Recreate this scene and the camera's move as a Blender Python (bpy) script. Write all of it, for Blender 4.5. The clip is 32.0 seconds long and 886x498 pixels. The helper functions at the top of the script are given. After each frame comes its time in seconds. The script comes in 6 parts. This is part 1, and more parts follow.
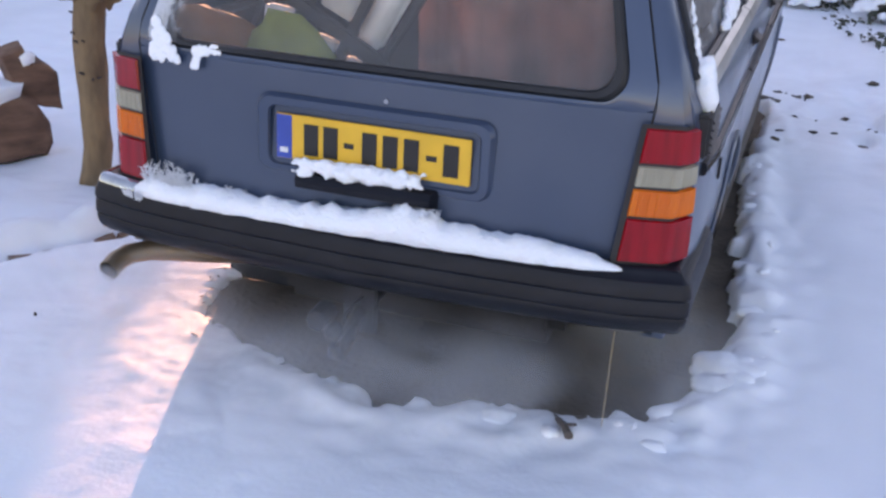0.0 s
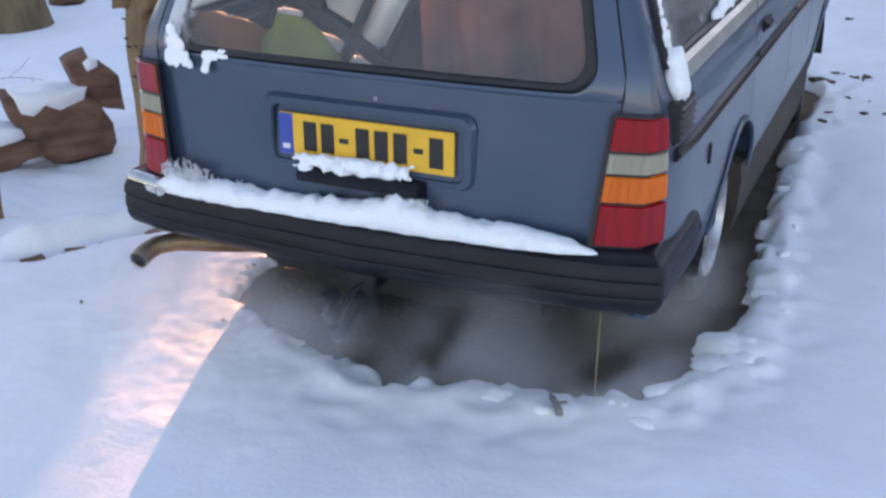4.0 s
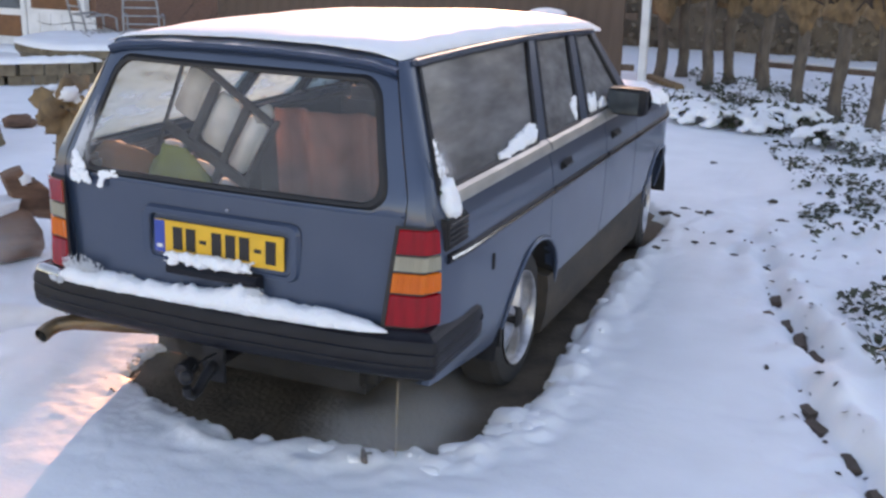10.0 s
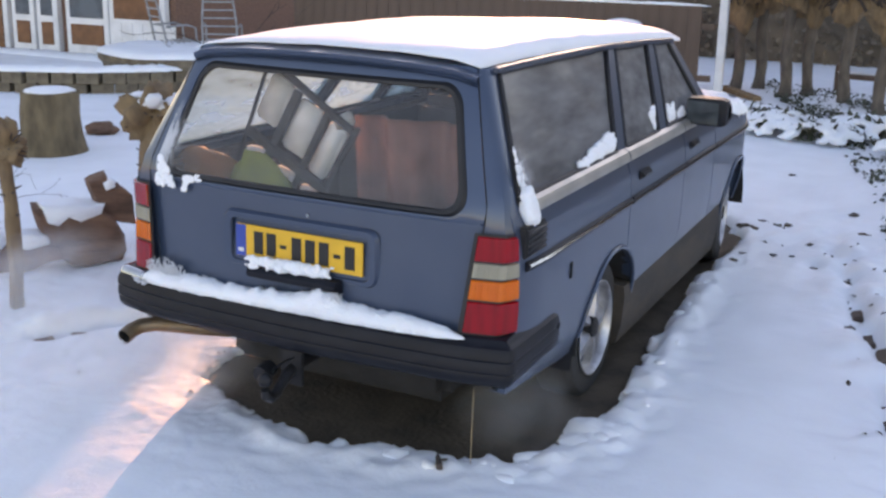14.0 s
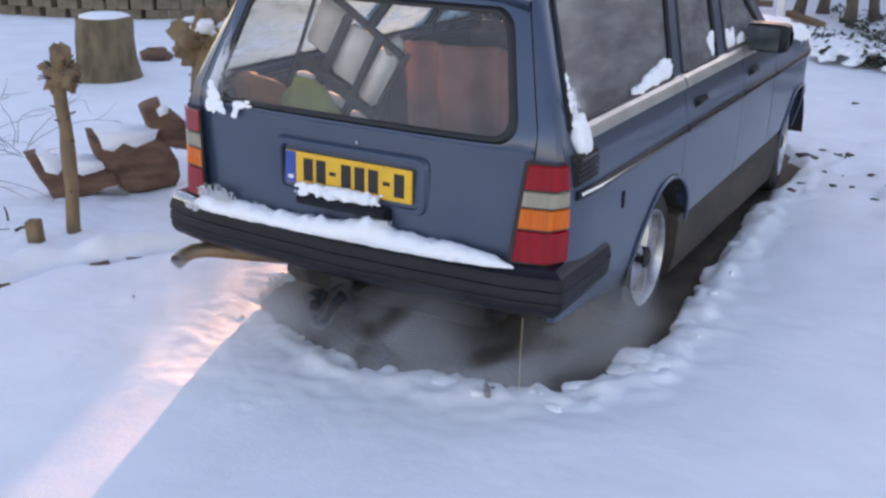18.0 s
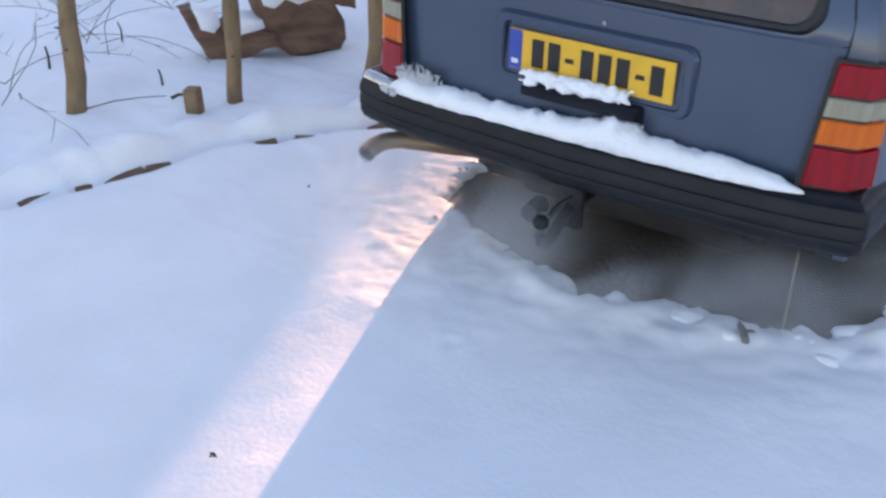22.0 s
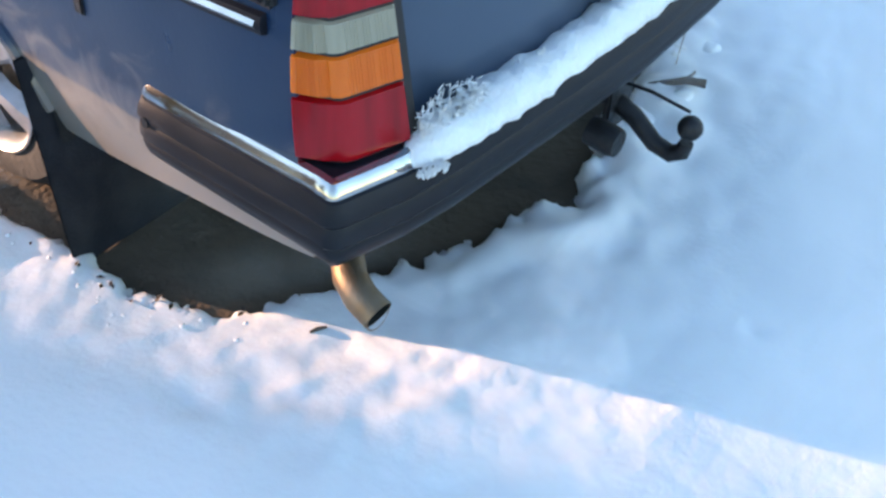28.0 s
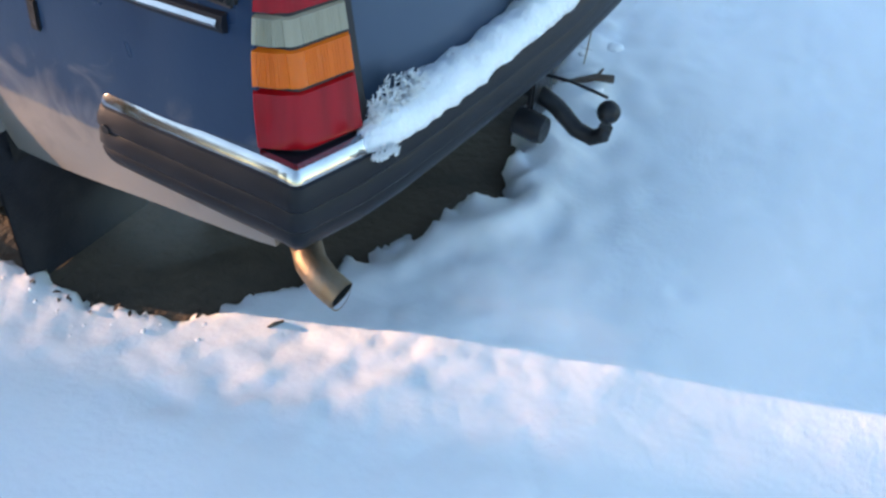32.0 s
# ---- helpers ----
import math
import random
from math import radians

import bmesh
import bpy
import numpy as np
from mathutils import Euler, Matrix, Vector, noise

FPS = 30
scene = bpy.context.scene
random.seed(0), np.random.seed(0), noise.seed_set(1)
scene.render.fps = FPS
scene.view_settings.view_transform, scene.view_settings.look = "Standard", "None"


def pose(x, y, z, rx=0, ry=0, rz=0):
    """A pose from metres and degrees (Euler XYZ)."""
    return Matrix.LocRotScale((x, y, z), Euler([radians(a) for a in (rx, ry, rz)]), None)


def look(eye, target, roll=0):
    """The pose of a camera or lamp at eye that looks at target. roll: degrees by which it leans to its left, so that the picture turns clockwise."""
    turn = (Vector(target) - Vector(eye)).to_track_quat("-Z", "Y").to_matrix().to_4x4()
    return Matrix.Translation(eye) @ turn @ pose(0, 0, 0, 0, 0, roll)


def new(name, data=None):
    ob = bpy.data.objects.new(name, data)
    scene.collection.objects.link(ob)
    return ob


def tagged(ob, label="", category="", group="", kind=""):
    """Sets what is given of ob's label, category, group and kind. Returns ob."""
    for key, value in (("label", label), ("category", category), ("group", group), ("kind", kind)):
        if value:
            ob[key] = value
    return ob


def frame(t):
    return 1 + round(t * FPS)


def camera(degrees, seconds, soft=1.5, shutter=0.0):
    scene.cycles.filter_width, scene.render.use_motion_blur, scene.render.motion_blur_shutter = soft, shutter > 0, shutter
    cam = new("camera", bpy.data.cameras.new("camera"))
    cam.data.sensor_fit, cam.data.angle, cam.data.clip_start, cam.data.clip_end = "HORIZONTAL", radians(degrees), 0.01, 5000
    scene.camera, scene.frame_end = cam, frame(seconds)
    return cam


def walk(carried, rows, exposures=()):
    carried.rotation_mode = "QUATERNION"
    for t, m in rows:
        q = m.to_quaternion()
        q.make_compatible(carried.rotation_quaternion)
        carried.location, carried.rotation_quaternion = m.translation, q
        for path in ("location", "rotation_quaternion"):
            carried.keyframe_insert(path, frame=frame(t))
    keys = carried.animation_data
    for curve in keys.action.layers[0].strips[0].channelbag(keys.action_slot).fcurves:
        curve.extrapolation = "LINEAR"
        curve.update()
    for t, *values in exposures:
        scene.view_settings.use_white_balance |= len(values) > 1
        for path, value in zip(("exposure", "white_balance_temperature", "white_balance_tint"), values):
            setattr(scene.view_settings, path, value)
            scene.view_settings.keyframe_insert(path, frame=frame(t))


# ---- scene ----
LENS = 43.80
# seconds, eye, yaw to the left of +y, pitch up, roll
PATH = [
    (0, 1.077, -2.445, 1.656, 18.52, -22.03, 2.22),
    (0.5, 1.094, -2.453, 1.587, 18.88, -21.31, 2.56),
    (1, 1.119, -2.417, 1.684, 19.82, -24.03, 1.68),
    (1.5, 1.110, -2.465, 1.553, 19.23, -21.80, 2.54),
    (2, 1.121, -2.477, 1.498, 19.31, -21.07, 2.60),
    (2.5, 1.114, -2.490, 1.497, 19.11, -21.26, 2.31),
    (4.5, 1.484, -2.472, 1.792, 25.49, -22.99, -1.48),
    (5, 1.146, -2.585, 1.812, 15.23, -23.36, 0.82),
    (5.5, 1.283, -2.514, 1.812, 13.26, -26.90, 1.24),
    (6, 1.485, -2.569, 1.824, 16.44, -29.38, 2.18),
    (6.5, 1.667, -2.614, 1.787, 26.69, -28.90, 2.53),
    (7, 1.771, -2.772, 1.808, 28.47, -26.92, 4.20),
    (7.5, 1.922, -2.900, 1.801, 26.23, -23.06, 3.91),
    (8, 2.132, -2.917, 1.866, 25.93, -18.13, 2.07),
    (8.5, 2.164, -2.919, 1.873, 25.45, -15.66, 1.26),
    (9, 2.157, -2.952, 1.885, 25.21, -15.81, 1.08),
    (9.5, 2.177, -3.000, 1.889, 24.57, -15.86, 0.96),
    (10, 2.209, -3.100, 1.905, 22.43, -15.97, 1.36),
    (10.5, 2.214, -3.121, 1.901, 21.64, -15.91, 1.41),
    (11, 2.206, -3.116, 1.893, 22.13, -15.83, 1.28),
    (11.5, 2.191, -3.111, 1.889, 22.93, -15.79, 1.19),
    (12, 2.184, -3.111, 1.888, 23.75, -15.71, 1.15),
    (12.5, 2.186, -3.114, 1.890, 24.63, -15.65, 1.14),
    (13, 2.193, -3.124, 1.899, 25.40, -15.65, 1.17),
    (13.5, 2.182, -3.118, 1.892, 25.84, -15.52, 1.18),
    (14, 2.182, -3.121, 1.893, 26.14, -15.48, 1.16),
    (14.5, 2.180, -3.121, 1.894, 26.21, -15.45, 1.17),
    (16.5, 2.168, -3.088, 1.883, 27.67, -16.45, 0.75),
    (17, 2.176, -3.087, 1.881, 28.18, -17.27, 0.70),
    (17.5, 2.183, -3.090, 1.882, 28.62, -18.26, 0.69),
    (18, 2.184, -3.090, 1.886, 29.02, -19.27, 0.76),
    (18.5, 2.175, -3.085, 1.873, 29.30, -20.01, 0.91),
    (19, 2.175, -3.074, 1.863, 29.79, -20.62, 1.07),
    (19.5, 2.167, -3.077, 1.861, 30.43, -21.12, 1.02),
    (20, 2.158, -3.059, 1.870, 31.72, -18.92, 0.10),
    (20.5, 2.140, -3.045, 1.841, 33.53, -20.08, -0.80),
    (21, 1.935, -2.986, 1.828, 34.22, -23.22, -0.17),
    (21.5, 1.672, -2.870, 1.813, 34.29, -25.30, 0.68),
    (22, 1.465, -2.675, 1.809, 35.20, -27.34, 0.86),
    (22.5, 1.202, -2.485, 1.735, 35.33, -28.07, 1.93),
    (23, 0.804, -2.443, 1.709, 30.74, -28.90, 3.75),
    (23.5, 0.472, -2.207, 1.688, 26.67, -29.08, 3.51),
    (24, 0.156, -2.008, 1.717, 22.15, -30.14, 2.24),
    (24.5, -0.201, -1.909, 1.762, 15.11, -33.58, 1.40),
    (26.5, -1.443, -1.069, 1.709, -34.29, -39.25, 7.08),
    (27, -1.501, -0.882, 1.721, -41.67, -42.49, 4.66),
    (27.5, -1.677, -0.794, 1.707, -49.42, -42.73, 4.33),
    (28, -1.787, -0.789, 1.714, -54.20, -42.79, 3.41),
    (28.5, -1.856, -0.817, 1.704, -56.90, -42.22, 2.92),
    (29, -1.922, -0.798, 1.712, -59.80, -41.91, 3.76),
    (29.5, -1.966, -0.802, 1.718, -60.69, -41.41, 3.99),
    (30, -1.994, -0.803, 1.724, -61.28, -41.06, 4.30),
    (30.5, -1.997, -0.806, 1.724, -61.26, -40.86, 4.18),
    (31, -1.996, -0.811, 1.723, -61.08, -40.65, 3.93),
    (31.5, -1.990, -0.819, 1.727, -60.69, -40.61, 3.74),
    (32, -1.984, -0.815, 1.723, -60.83, -40.46, 3.67),
]


def cam_pose(x, y, z, yaw, pitch, roll):
    """Camera pose from its place, its yaw to the left of +y, its pitch and its roll in degrees."""
    a, b = radians(yaw), radians(pitch)
    ahead = Vector((-math.sin(a) * math.cos(b), math.cos(a) * math.cos(b), math.sin(b)))
    return look((x, y, z), Vector((x, y, z)) + ahead, roll)


cam = camera(LENS, 32.0, soft=2.6, shutter=0.4)
walk(cam, [(t, cam_pose(*row)) for t, *row in PATH],
     exposures=[(0, 2.15, 7450, 40), (0.7, 2.1, 7350, 32), (2.5, 2.1, 7300, 30), (4.5, 2.15, 7350, 36), (5, 2.2, 7350, 41), (5.7, 2.12, 7300, 32), (7, 2.1, 7350, 30), (8.5, 2.1, 7900, 34), (14.5, 2.1, 7900, 34), (17, 2.1, 7700, 34), (19, 2.15, 7600, 38), (21, 2.15, 7500, 38), (22, 2.1, 7400, 31), (24.5, 2.15, 7450, 28), (26.5, 2.45, 6450, 14), (27.3, 2.45, 6400, 14), (28.0, 2.34, 6350, 13), (29.0, 2.2, 6350, 13), (32, 2.2, 6350, 13)])

# ---- light: clear cold morning, a low sun ahead to the left ----
SUN_BEARING, SUN_HEIGHT = 20.0, 7.0
world = bpy.data.worlds.new("winter_sky")
scene.world = world
world.use_nodes = True
wn = world.node_tree.nodes
sky = wn.new("ShaderNodeTexSky")
sky.sky_type, sky.sun_disc = "NISHITA", False
sky.sun_elevation, sky.sun_rotation = radians(SUN_HEIGHT), radians(-SUN_BEARING)
sky.air_density, sky.dust_density, sky.ozone_density = 1.0, 0.6, 1.6
world.node_tree.links.new(sky.outputs[0], wn["Background"].inputs[0])
wn["Background"].inputs[1].default_value = 0.15
sun_data = bpy.data.lights.new("sun", "SUN")
sun_data.energy, sun_data.angle, sun_data.color = 3.9, radians(0.6), (1.0, 0.62, 0.39)
sun = new("sun", sun_data)
sa, se = radians(SUN_BEARING), radians(SUN_HEIGHT)
SUN_DIR = Vector((-math.sin(sa) * math.cos(se), math.cos(sa) * math.cos(se), math.sin(se)))
sun.matrix_world = look(SUN_DIR * 40, (0, 0, 0))


# ---- materials ----
def material(name, color, rough=0.6, metal=0.0, var=0.15, scale=8.0, bump=0.0, bump_scale=60.0, coat=0.0, second=None, sss=0.0, spec=0.5, island=0.0, stretch=(1, 1, 1)):
    """A surface with grain at two scales: a slow colour drift towards second and a fine relief."""
    m = bpy.data.materials.new(name)
    m.use_nodes = True
    nt = m.node_tree
    n, l = nt.nodes, nt.links
    b = n["Principled BSDF"]
    b.inputs["Roughness"].default_value, b.inputs["Metallic"].default_value = rough, metal
    b.inputs["Coat Weight"].default_value, b.inputs["Specular IOR Level"].default_value = coat, spec
    b.inputs["Coat Roughness"].default_value = 0.08
    tc, mp = n.new("ShaderNodeTexCoord"), n.new("ShaderNodeMapping")
    mp.inputs["Scale"].default_value = stretch
    l.new(tc.outputs["Object"], mp.inputs["Vector"])
    big, mix = n.new("ShaderNodeTexNoise"), n.new("ShaderNodeMix")
    big.inputs["Scale"].default_value, big.inputs["Detail"].default_value = scale, 6
    l.new(mp.outputs[0], big.inputs["Vector"])
    mix.data_type = "RGBA"
    two = second or tuple(c * (1 - var * 2.2) for c in color)
    mix.inputs["A"].default_value, mix.inputs["B"].default_value = (*color, 1), (*two, 1)
    ramp = n.new("ShaderNodeValToRGB")
    ramp.color_ramp.elements[0].position, ramp.color_ramp.elements[1].position = 0.38, 0.68
    l.new(big.outputs["Fac"], ramp.inputs[0])
    l.new(ramp.outputs[0], mix.inputs["Factor"])
    out = mix.outputs["Result"]
    if island:
        geo, hsv, mr = n.new("ShaderNodeNewGeometry"), n.new("ShaderNodeHueSaturation"), n.new("ShaderNodeMapRange")
        mr.inputs["To Min"].default_value, mr.inputs["To Max"].default_value = 1 - island, 1 + island
        l.new(geo.outputs["Random Per Island"], mr.inputs["Value"])
        l.new(mr.outputs[0], hsv.inputs["Value"])
        l.new(out, hsv.inputs["Color"])
        out = hsv.outputs[0]
    l.new(out, b.inputs["Base Color"])
    rr = n.new("ShaderNodeMapRange")
    rr.inputs["To Min"].default_value, rr.inputs["To Max"].default_value = max(0.02, rough - 0.08), min(1, rough + 0.08)
    l.new(big.outputs["Fac"], rr.inputs["Value"])
    l.new(rr.outputs[0], b.inputs["Roughness"])
    if sss:
        b.inputs["Subsurface Weight"].default_value, b.inputs["Subsurface Scale"].default_value = sss, 0.02
        b.inputs["Subsurface Radius"].default_value = (0.6, 0.8, 1.0)
    if bump:
        fine, bp = n.new("ShaderNodeTexNoise"), n.new("ShaderNodeBump")
        fine.inputs["Scale"].default_value, fine.inputs["Detail"].default_value = bump_scale, 8
        bp.inputs["Strength"].default_value, bp.inputs["Distance"].default_value = bump, 0.01
        l.new(mp.outputs[0], fine.inputs["Vector"])
        l.new(fine.outputs["Fac"], bp.inputs["Height"])
        l.new(bp.outputs[0], b.inputs["Normal"])
    return m


def glass(name, tint, gloss_rough=0.03, clear=0.9):
    m = bpy.data.materials.new(name)
    m.use_nodes = True
    nt = m.node_tree
    n, l = nt.nodes, nt.links
    tr, gl, fr, mx = n.new("ShaderNodeBsdfTransparent"), n.new("ShaderNodeBsdfGlossy"), n.new("ShaderNodeFresnel"), n.new("ShaderNodeMixShader")
    film, mx2 = n.new("ShaderNodeBsdfDiffuse"), n.new("ShaderNodeMixShader")
    ns, rp = n.new("ShaderNodeTexNoise"), n.new("ShaderNodeMapRange")
    ns.inputs["Scale"].default_value = 5
    tr.inputs[0].default_value = (*tint, 1)
    gl.inputs["Roughness"].default_value = gloss_rough
    fr.inputs["IOR"].default_value = 1.5
    film.inputs[0].default_value = (0.6, 0.6, 0.62, 1)
    rp.inputs["To Min"].default_value, rp.inputs["To Max"].default_value = (1 - clear) * 0.3, (1 - clear) * 1.7
    l.new(ns.outputs["Fac"], rp.inputs["Value"])
    l.new(fr.outputs[0], mx.inputs[0])
    l.new(tr.outputs[0], mx.inputs[1])
    l.new(gl.outputs[0], mx.inputs[2])
    l.new(rp.outputs[0], mx2.inputs[0])
    l.new(mx.outputs[0], mx2.inputs[1])
    l.new(film.outputs[0], mx2.inputs[2])
    l.new(mx2.outputs[0], n["Material Output"].inputs[0])
    return m


def frosted_glass(name, tint):
    """Side windows under a thin crust of frost: light comes through, things behind are blurred out in patches."""
    m = bpy.data.materials.new(name)
    m.use_nodes = True
    n, l = m.node_tree.nodes, m.node_tree.links
    tr, tl, mx, ns, mr = n.new("ShaderNodeBsdfTransparent"), n.new("ShaderNodeBsdfTranslucent"), n.new("ShaderNodeMixShader"), n.new("ShaderNodeTexNoise"), n.new("ShaderNodeMapRange")
    tl.inputs[0].default_value = (*tint, 1)
    ns.inputs["Scale"].default_value, ns.inputs["Detail"].default_value = 7, 5
    mr.inputs["From Min"].default_value, mr.inputs["From Max"].default_value = 0.35, 0.6
    mr.inputs["To Min"].default_value, mr.inputs["To Max"].default_value = 0.45, 0.95
    l.new(ns.outputs["Fac"], mr.inputs["Value"])
    l.new(mr.outputs[0], mx.inputs[0])
    l.new(tr.outputs[0], mx.inputs[1])
    l.new(tl.outputs[0], mx.inputs[2])
    l.new(mx.outputs[0], n["Material Output"].inputs[0])
    return m


def frost_film(name, start, end, most):
    """Hoar frost on glass: thickest at its object's origin, thinning out to clear glass a length of 1 away, broken up by fine crystals."""
    m = bpy.data.materials.new(name)
    m.use_nodes = True
    n, l = m.node_tree.nodes, m.node_tree.links
    tc, ln, ns, fine = n.new("ShaderNodeTexCoord"), n.new("ShaderNodeVectorMath"), n.new("ShaderNodeTexNoise"), n.new("ShaderNodeTexNoise")
    ln.operation = "LENGTH"
    ns.inputs["Scale"].default_value, ns.inputs["Detail"].default_value = 5, 6
    fine.inputs["Scale"].default_value, fine.inputs["Detail"].default_value = 34, 4
    sub, add, mr = n.new("ShaderNodeMath"), n.new("ShaderNodeMath"), n.new("ShaderNodeMapRange")
    sub.operation = "SUBTRACT"
    add.operation = "MULTIPLY_ADD"
    add.inputs[1].default_value = 0.35
    l.new(tc.outputs["Object"], ln.inputs[0])
    l.new(tc.outputs["Object"], ns.inputs["Vector"])
    l.new(tc.outputs["Object"], fine.inputs["Vector"])
    l.new(fine.outputs["Fac"], add.inputs[0])
    l.new(ns.outputs["Fac"], add.inputs[2])
    l.new(add.outputs[0], sub.inputs[0])
    l.new(ln.outputs["Value"], sub.inputs[1])
    mr.interpolation_type = "SMOOTHSTEP"
    mr.inputs["From Min"].default_value, mr.inputs["From Max"].default_value, mr.inputs["To Max"].default_value = start, end, most
    l.new(sub.outputs[0], mr.inputs["Value"])
    tr, df, mix = n.new("ShaderNodeBsdfTransparent"), n.new("ShaderNodeBsdfDiffuse"), n.new("ShaderNodeMixShader")
    df.inputs[0].default_value = (0.86, 0.88, 0.91, 1)
    l.new(mr.outputs[0], mix.inputs[0])
    l.new(tr.outputs[0], mix.inputs[1])
    l.new(df.outputs[0], mix.inputs[2])
    l.new(mix.outputs[0], n["Material Output"].inputs[0])
    return m


FROST = frost_film("hoar_frost_film", -0.1, 0.6, 0.6)
GLASS_LEFT = frosted_glass("frosted_side_glass", (0.2, 0.3, 0.34))
SNOW = material("snow", (0.84, 0.86, 0.89), 0.7, var=0.03, scale=2.5, bump=0.2, bump_scale=55, sss=0.15, spec=0.25)
SNOW_LOOSE = material("loose_snow", (0.86, 0.88, 0.91), 0.75, var=0.02, scale=4, bump=0.75, bump_scale=85, sss=0.15, spec=0.2)
SNOW_RIME = material("rime", (0.88, 0.9, 0.93), 0.55, var=0.03, bump=0.5, bump_scale=140, sss=0.1)
EARTH = material("wet_paving", (0.11, 0.083, 0.058), 0.8, var=0.25, scale=5, bump=0.8, bump_scale=40, second=(0.06, 0.047, 0.036), spec=0.3)
PAINT = material("blue_grey_paint", (0.036, 0.059, 0.103), 0.34, metal=0.25, var=0.1, scale=3, bump=0.02, bump_scale=300, coat=0.5, second=(0.047, 0.07, 0.114))
# darker copy of the body paint, with the left side's dark reflections painted in
PAINT_SALT_SHADE = material("shaded_salt_stained_paint", (0.009, 0.025, 0.066), 0.3, metal=0.0, scale=6, bump=0.03, bump_scale=120, coat=0.3, second=(0.014, 0.032, 0.074), spec=0.35, stretch=(1, 1, 0.5))


def salt_and_sun_band(m):
    """Dried road salt on the lower body: thin swirls above the crease, and below it a pale band with sunlight painted
    in.
    """
    n, l = m.node_tree.nodes, m.node_tree.links
    b = n["Principled BSDF"]
    tc, sep = n.new("ShaderNodeTexCoord"), n.new("ShaderNodeSeparateXYZ")
    l.new(tc.outputs["Object"], sep.inputs[0])

    def smear(scale, detail, twist, weight, start, end, most, color):
        old = b.inputs["Base Color"].links[0].from_socket
        ns, add, mr, mix = n.new("ShaderNodeTexNoise"), n.new("ShaderNodeMath"), n.new("ShaderNodeMapRange"), n.new("ShaderNodeMix")
        ns.inputs["Scale"].default_value, ns.inputs["Detail"].default_value, ns.inputs["Distortion"].default_value = scale, detail, twist
        add.operation = "MULTIPLY_ADD"
        add.inputs[1].default_value = weight
        mr.inputs["From Min"].default_value, mr.inputs["From Max"].default_value, mr.inputs["To Max"].default_value = start, end, most
        mix.data_type = "RGBA"
        mix.inputs["B"].default_value = (*color, 1)
        l.new(tc.outputs["Object"], ns.inputs["Vector"])
        l.new(ns.outputs["Fac"], add.inputs[0])
        l.new(sep.outputs["Z"], add.inputs[2])
        l.new(add.outputs[0], mr.inputs["Value"])
        l.new(mr.outputs[0], mix.inputs["Factor"])
        l.new(old, mix.inputs["A"])
        l.new(mix.outputs["Result"], b.inputs["Base Color"])

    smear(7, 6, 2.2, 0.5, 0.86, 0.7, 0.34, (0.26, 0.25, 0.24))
    # pale band: sunlight on the salted lower wing, put into the colour
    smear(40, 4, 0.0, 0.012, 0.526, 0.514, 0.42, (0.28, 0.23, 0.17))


salt_and_sun_band(PAINT_SALT_SHADE)
RUBBER = material("black_bumper_rubber", (0.007, 0.008, 0.0125), 0.42, var=0.2, scale=9, bump=0.08, bump_scale=160, second=(0.013, 0.014, 0.019), stretch=(1, 1, 3), spec=0.22)
FLAP = material("dusty_rubber", (0.012, 0.014, 0.02), 0.5, var=0.3, scale=14, bump=0.2, bump_scale=120, second=(0.022, 0.024, 0.03), spec=0.2)
SEAL = material("window_rubber", (0.014, 0.014, 0.016), 0.55, bump=0.1)
TYRE = material("tyre_rubber", (0.02, 0.02, 0.021), 0.85, bump=0.4, bump_scale=60, second=(0.032, 0.03, 0.029))
CHROME = material("chrome", (0.45, 0.45, 0.46), 0.13, metal=1.0, var=0.08, scale=20)
BELT = material("belt_sky_reflection", (0.5, 0.48, 0.45), 0.4, metal=0.8, var=0.1, scale=6, bump=0.04)
ALLOY = material("silver_alloy", (0.5, 0.5, 0.52), 0.38, metal=0.8, var=0.15, scale=18, bump=0.05)
RUST = material("rusty_steel", (0.26, 0.195, 0.135), 0.46, metal=0.8, scale=25, bump=0.2, bump_scale=120, second=(0.24, 0.15, 0.08))
SOOT = material("soot", (0.008, 0.008, 0.008), 0.95, var=0.1)
STEEL = material("dark_steel", (0.03, 0.03, 0.033), 0.45, metal=0.6, scale=20, bump=0.3, bump_scale=90)
SILL = material("dark_sill", (0.03, 0.025, 0.021), 0.8, scale=9, bump=0.4, bump_scale=70, second=(0.06, 0.047, 0.036), stretch=(1, 0.4, 1))
UNDER = material("underbody", (0.018, 0.017, 0.017), 0.85, bump=0.5, bump_scale=30)
GLASS_REAR = glass("rear_glass", (0.93, 0.94, 0.92), 0.04, 0.93)
GLASS_SIDE = glass("side_glass", (0.16, 0.14, 0.12), 0.06, 0.76)


def lens_mat(name, color, second):
    m = material(name, color, 0.1, var=0.05, scale=14, second=second, bump=0.03, bump_scale=110, coat=0.1, sss=0.2, spec=0.35, stretch=(3, 3, 0.3))
    return m


RED = lens_mat("red_lens", (0.33, 0.004, 0.009), (0.23, 0.003, 0.006))
AMBER = lens_mat("amber_lens", (0.7, 0.15, 0.012), (0.64, 0.13, 0.01))
CLEAR = lens_mat("white_lens", (0.34, 0.31, 0.235), (0.29, 0.265, 0.2))
YELLOW = material("plate_yellow", (0.8, 0.44, 0.03), 0.4, var=0.06, scale=12, bump=0.05)
BLUE = material("plate_blue", (0.03, 0.08, 0.4), 0.4, var=0.1)
INK = material("black_ink", (0.015, 0.014, 0.014), 0.45)
WHITE = material("white_paint", (0.72, 0.72, 0.72), 0.5, var=0.08, scale=4, bump=0.1)
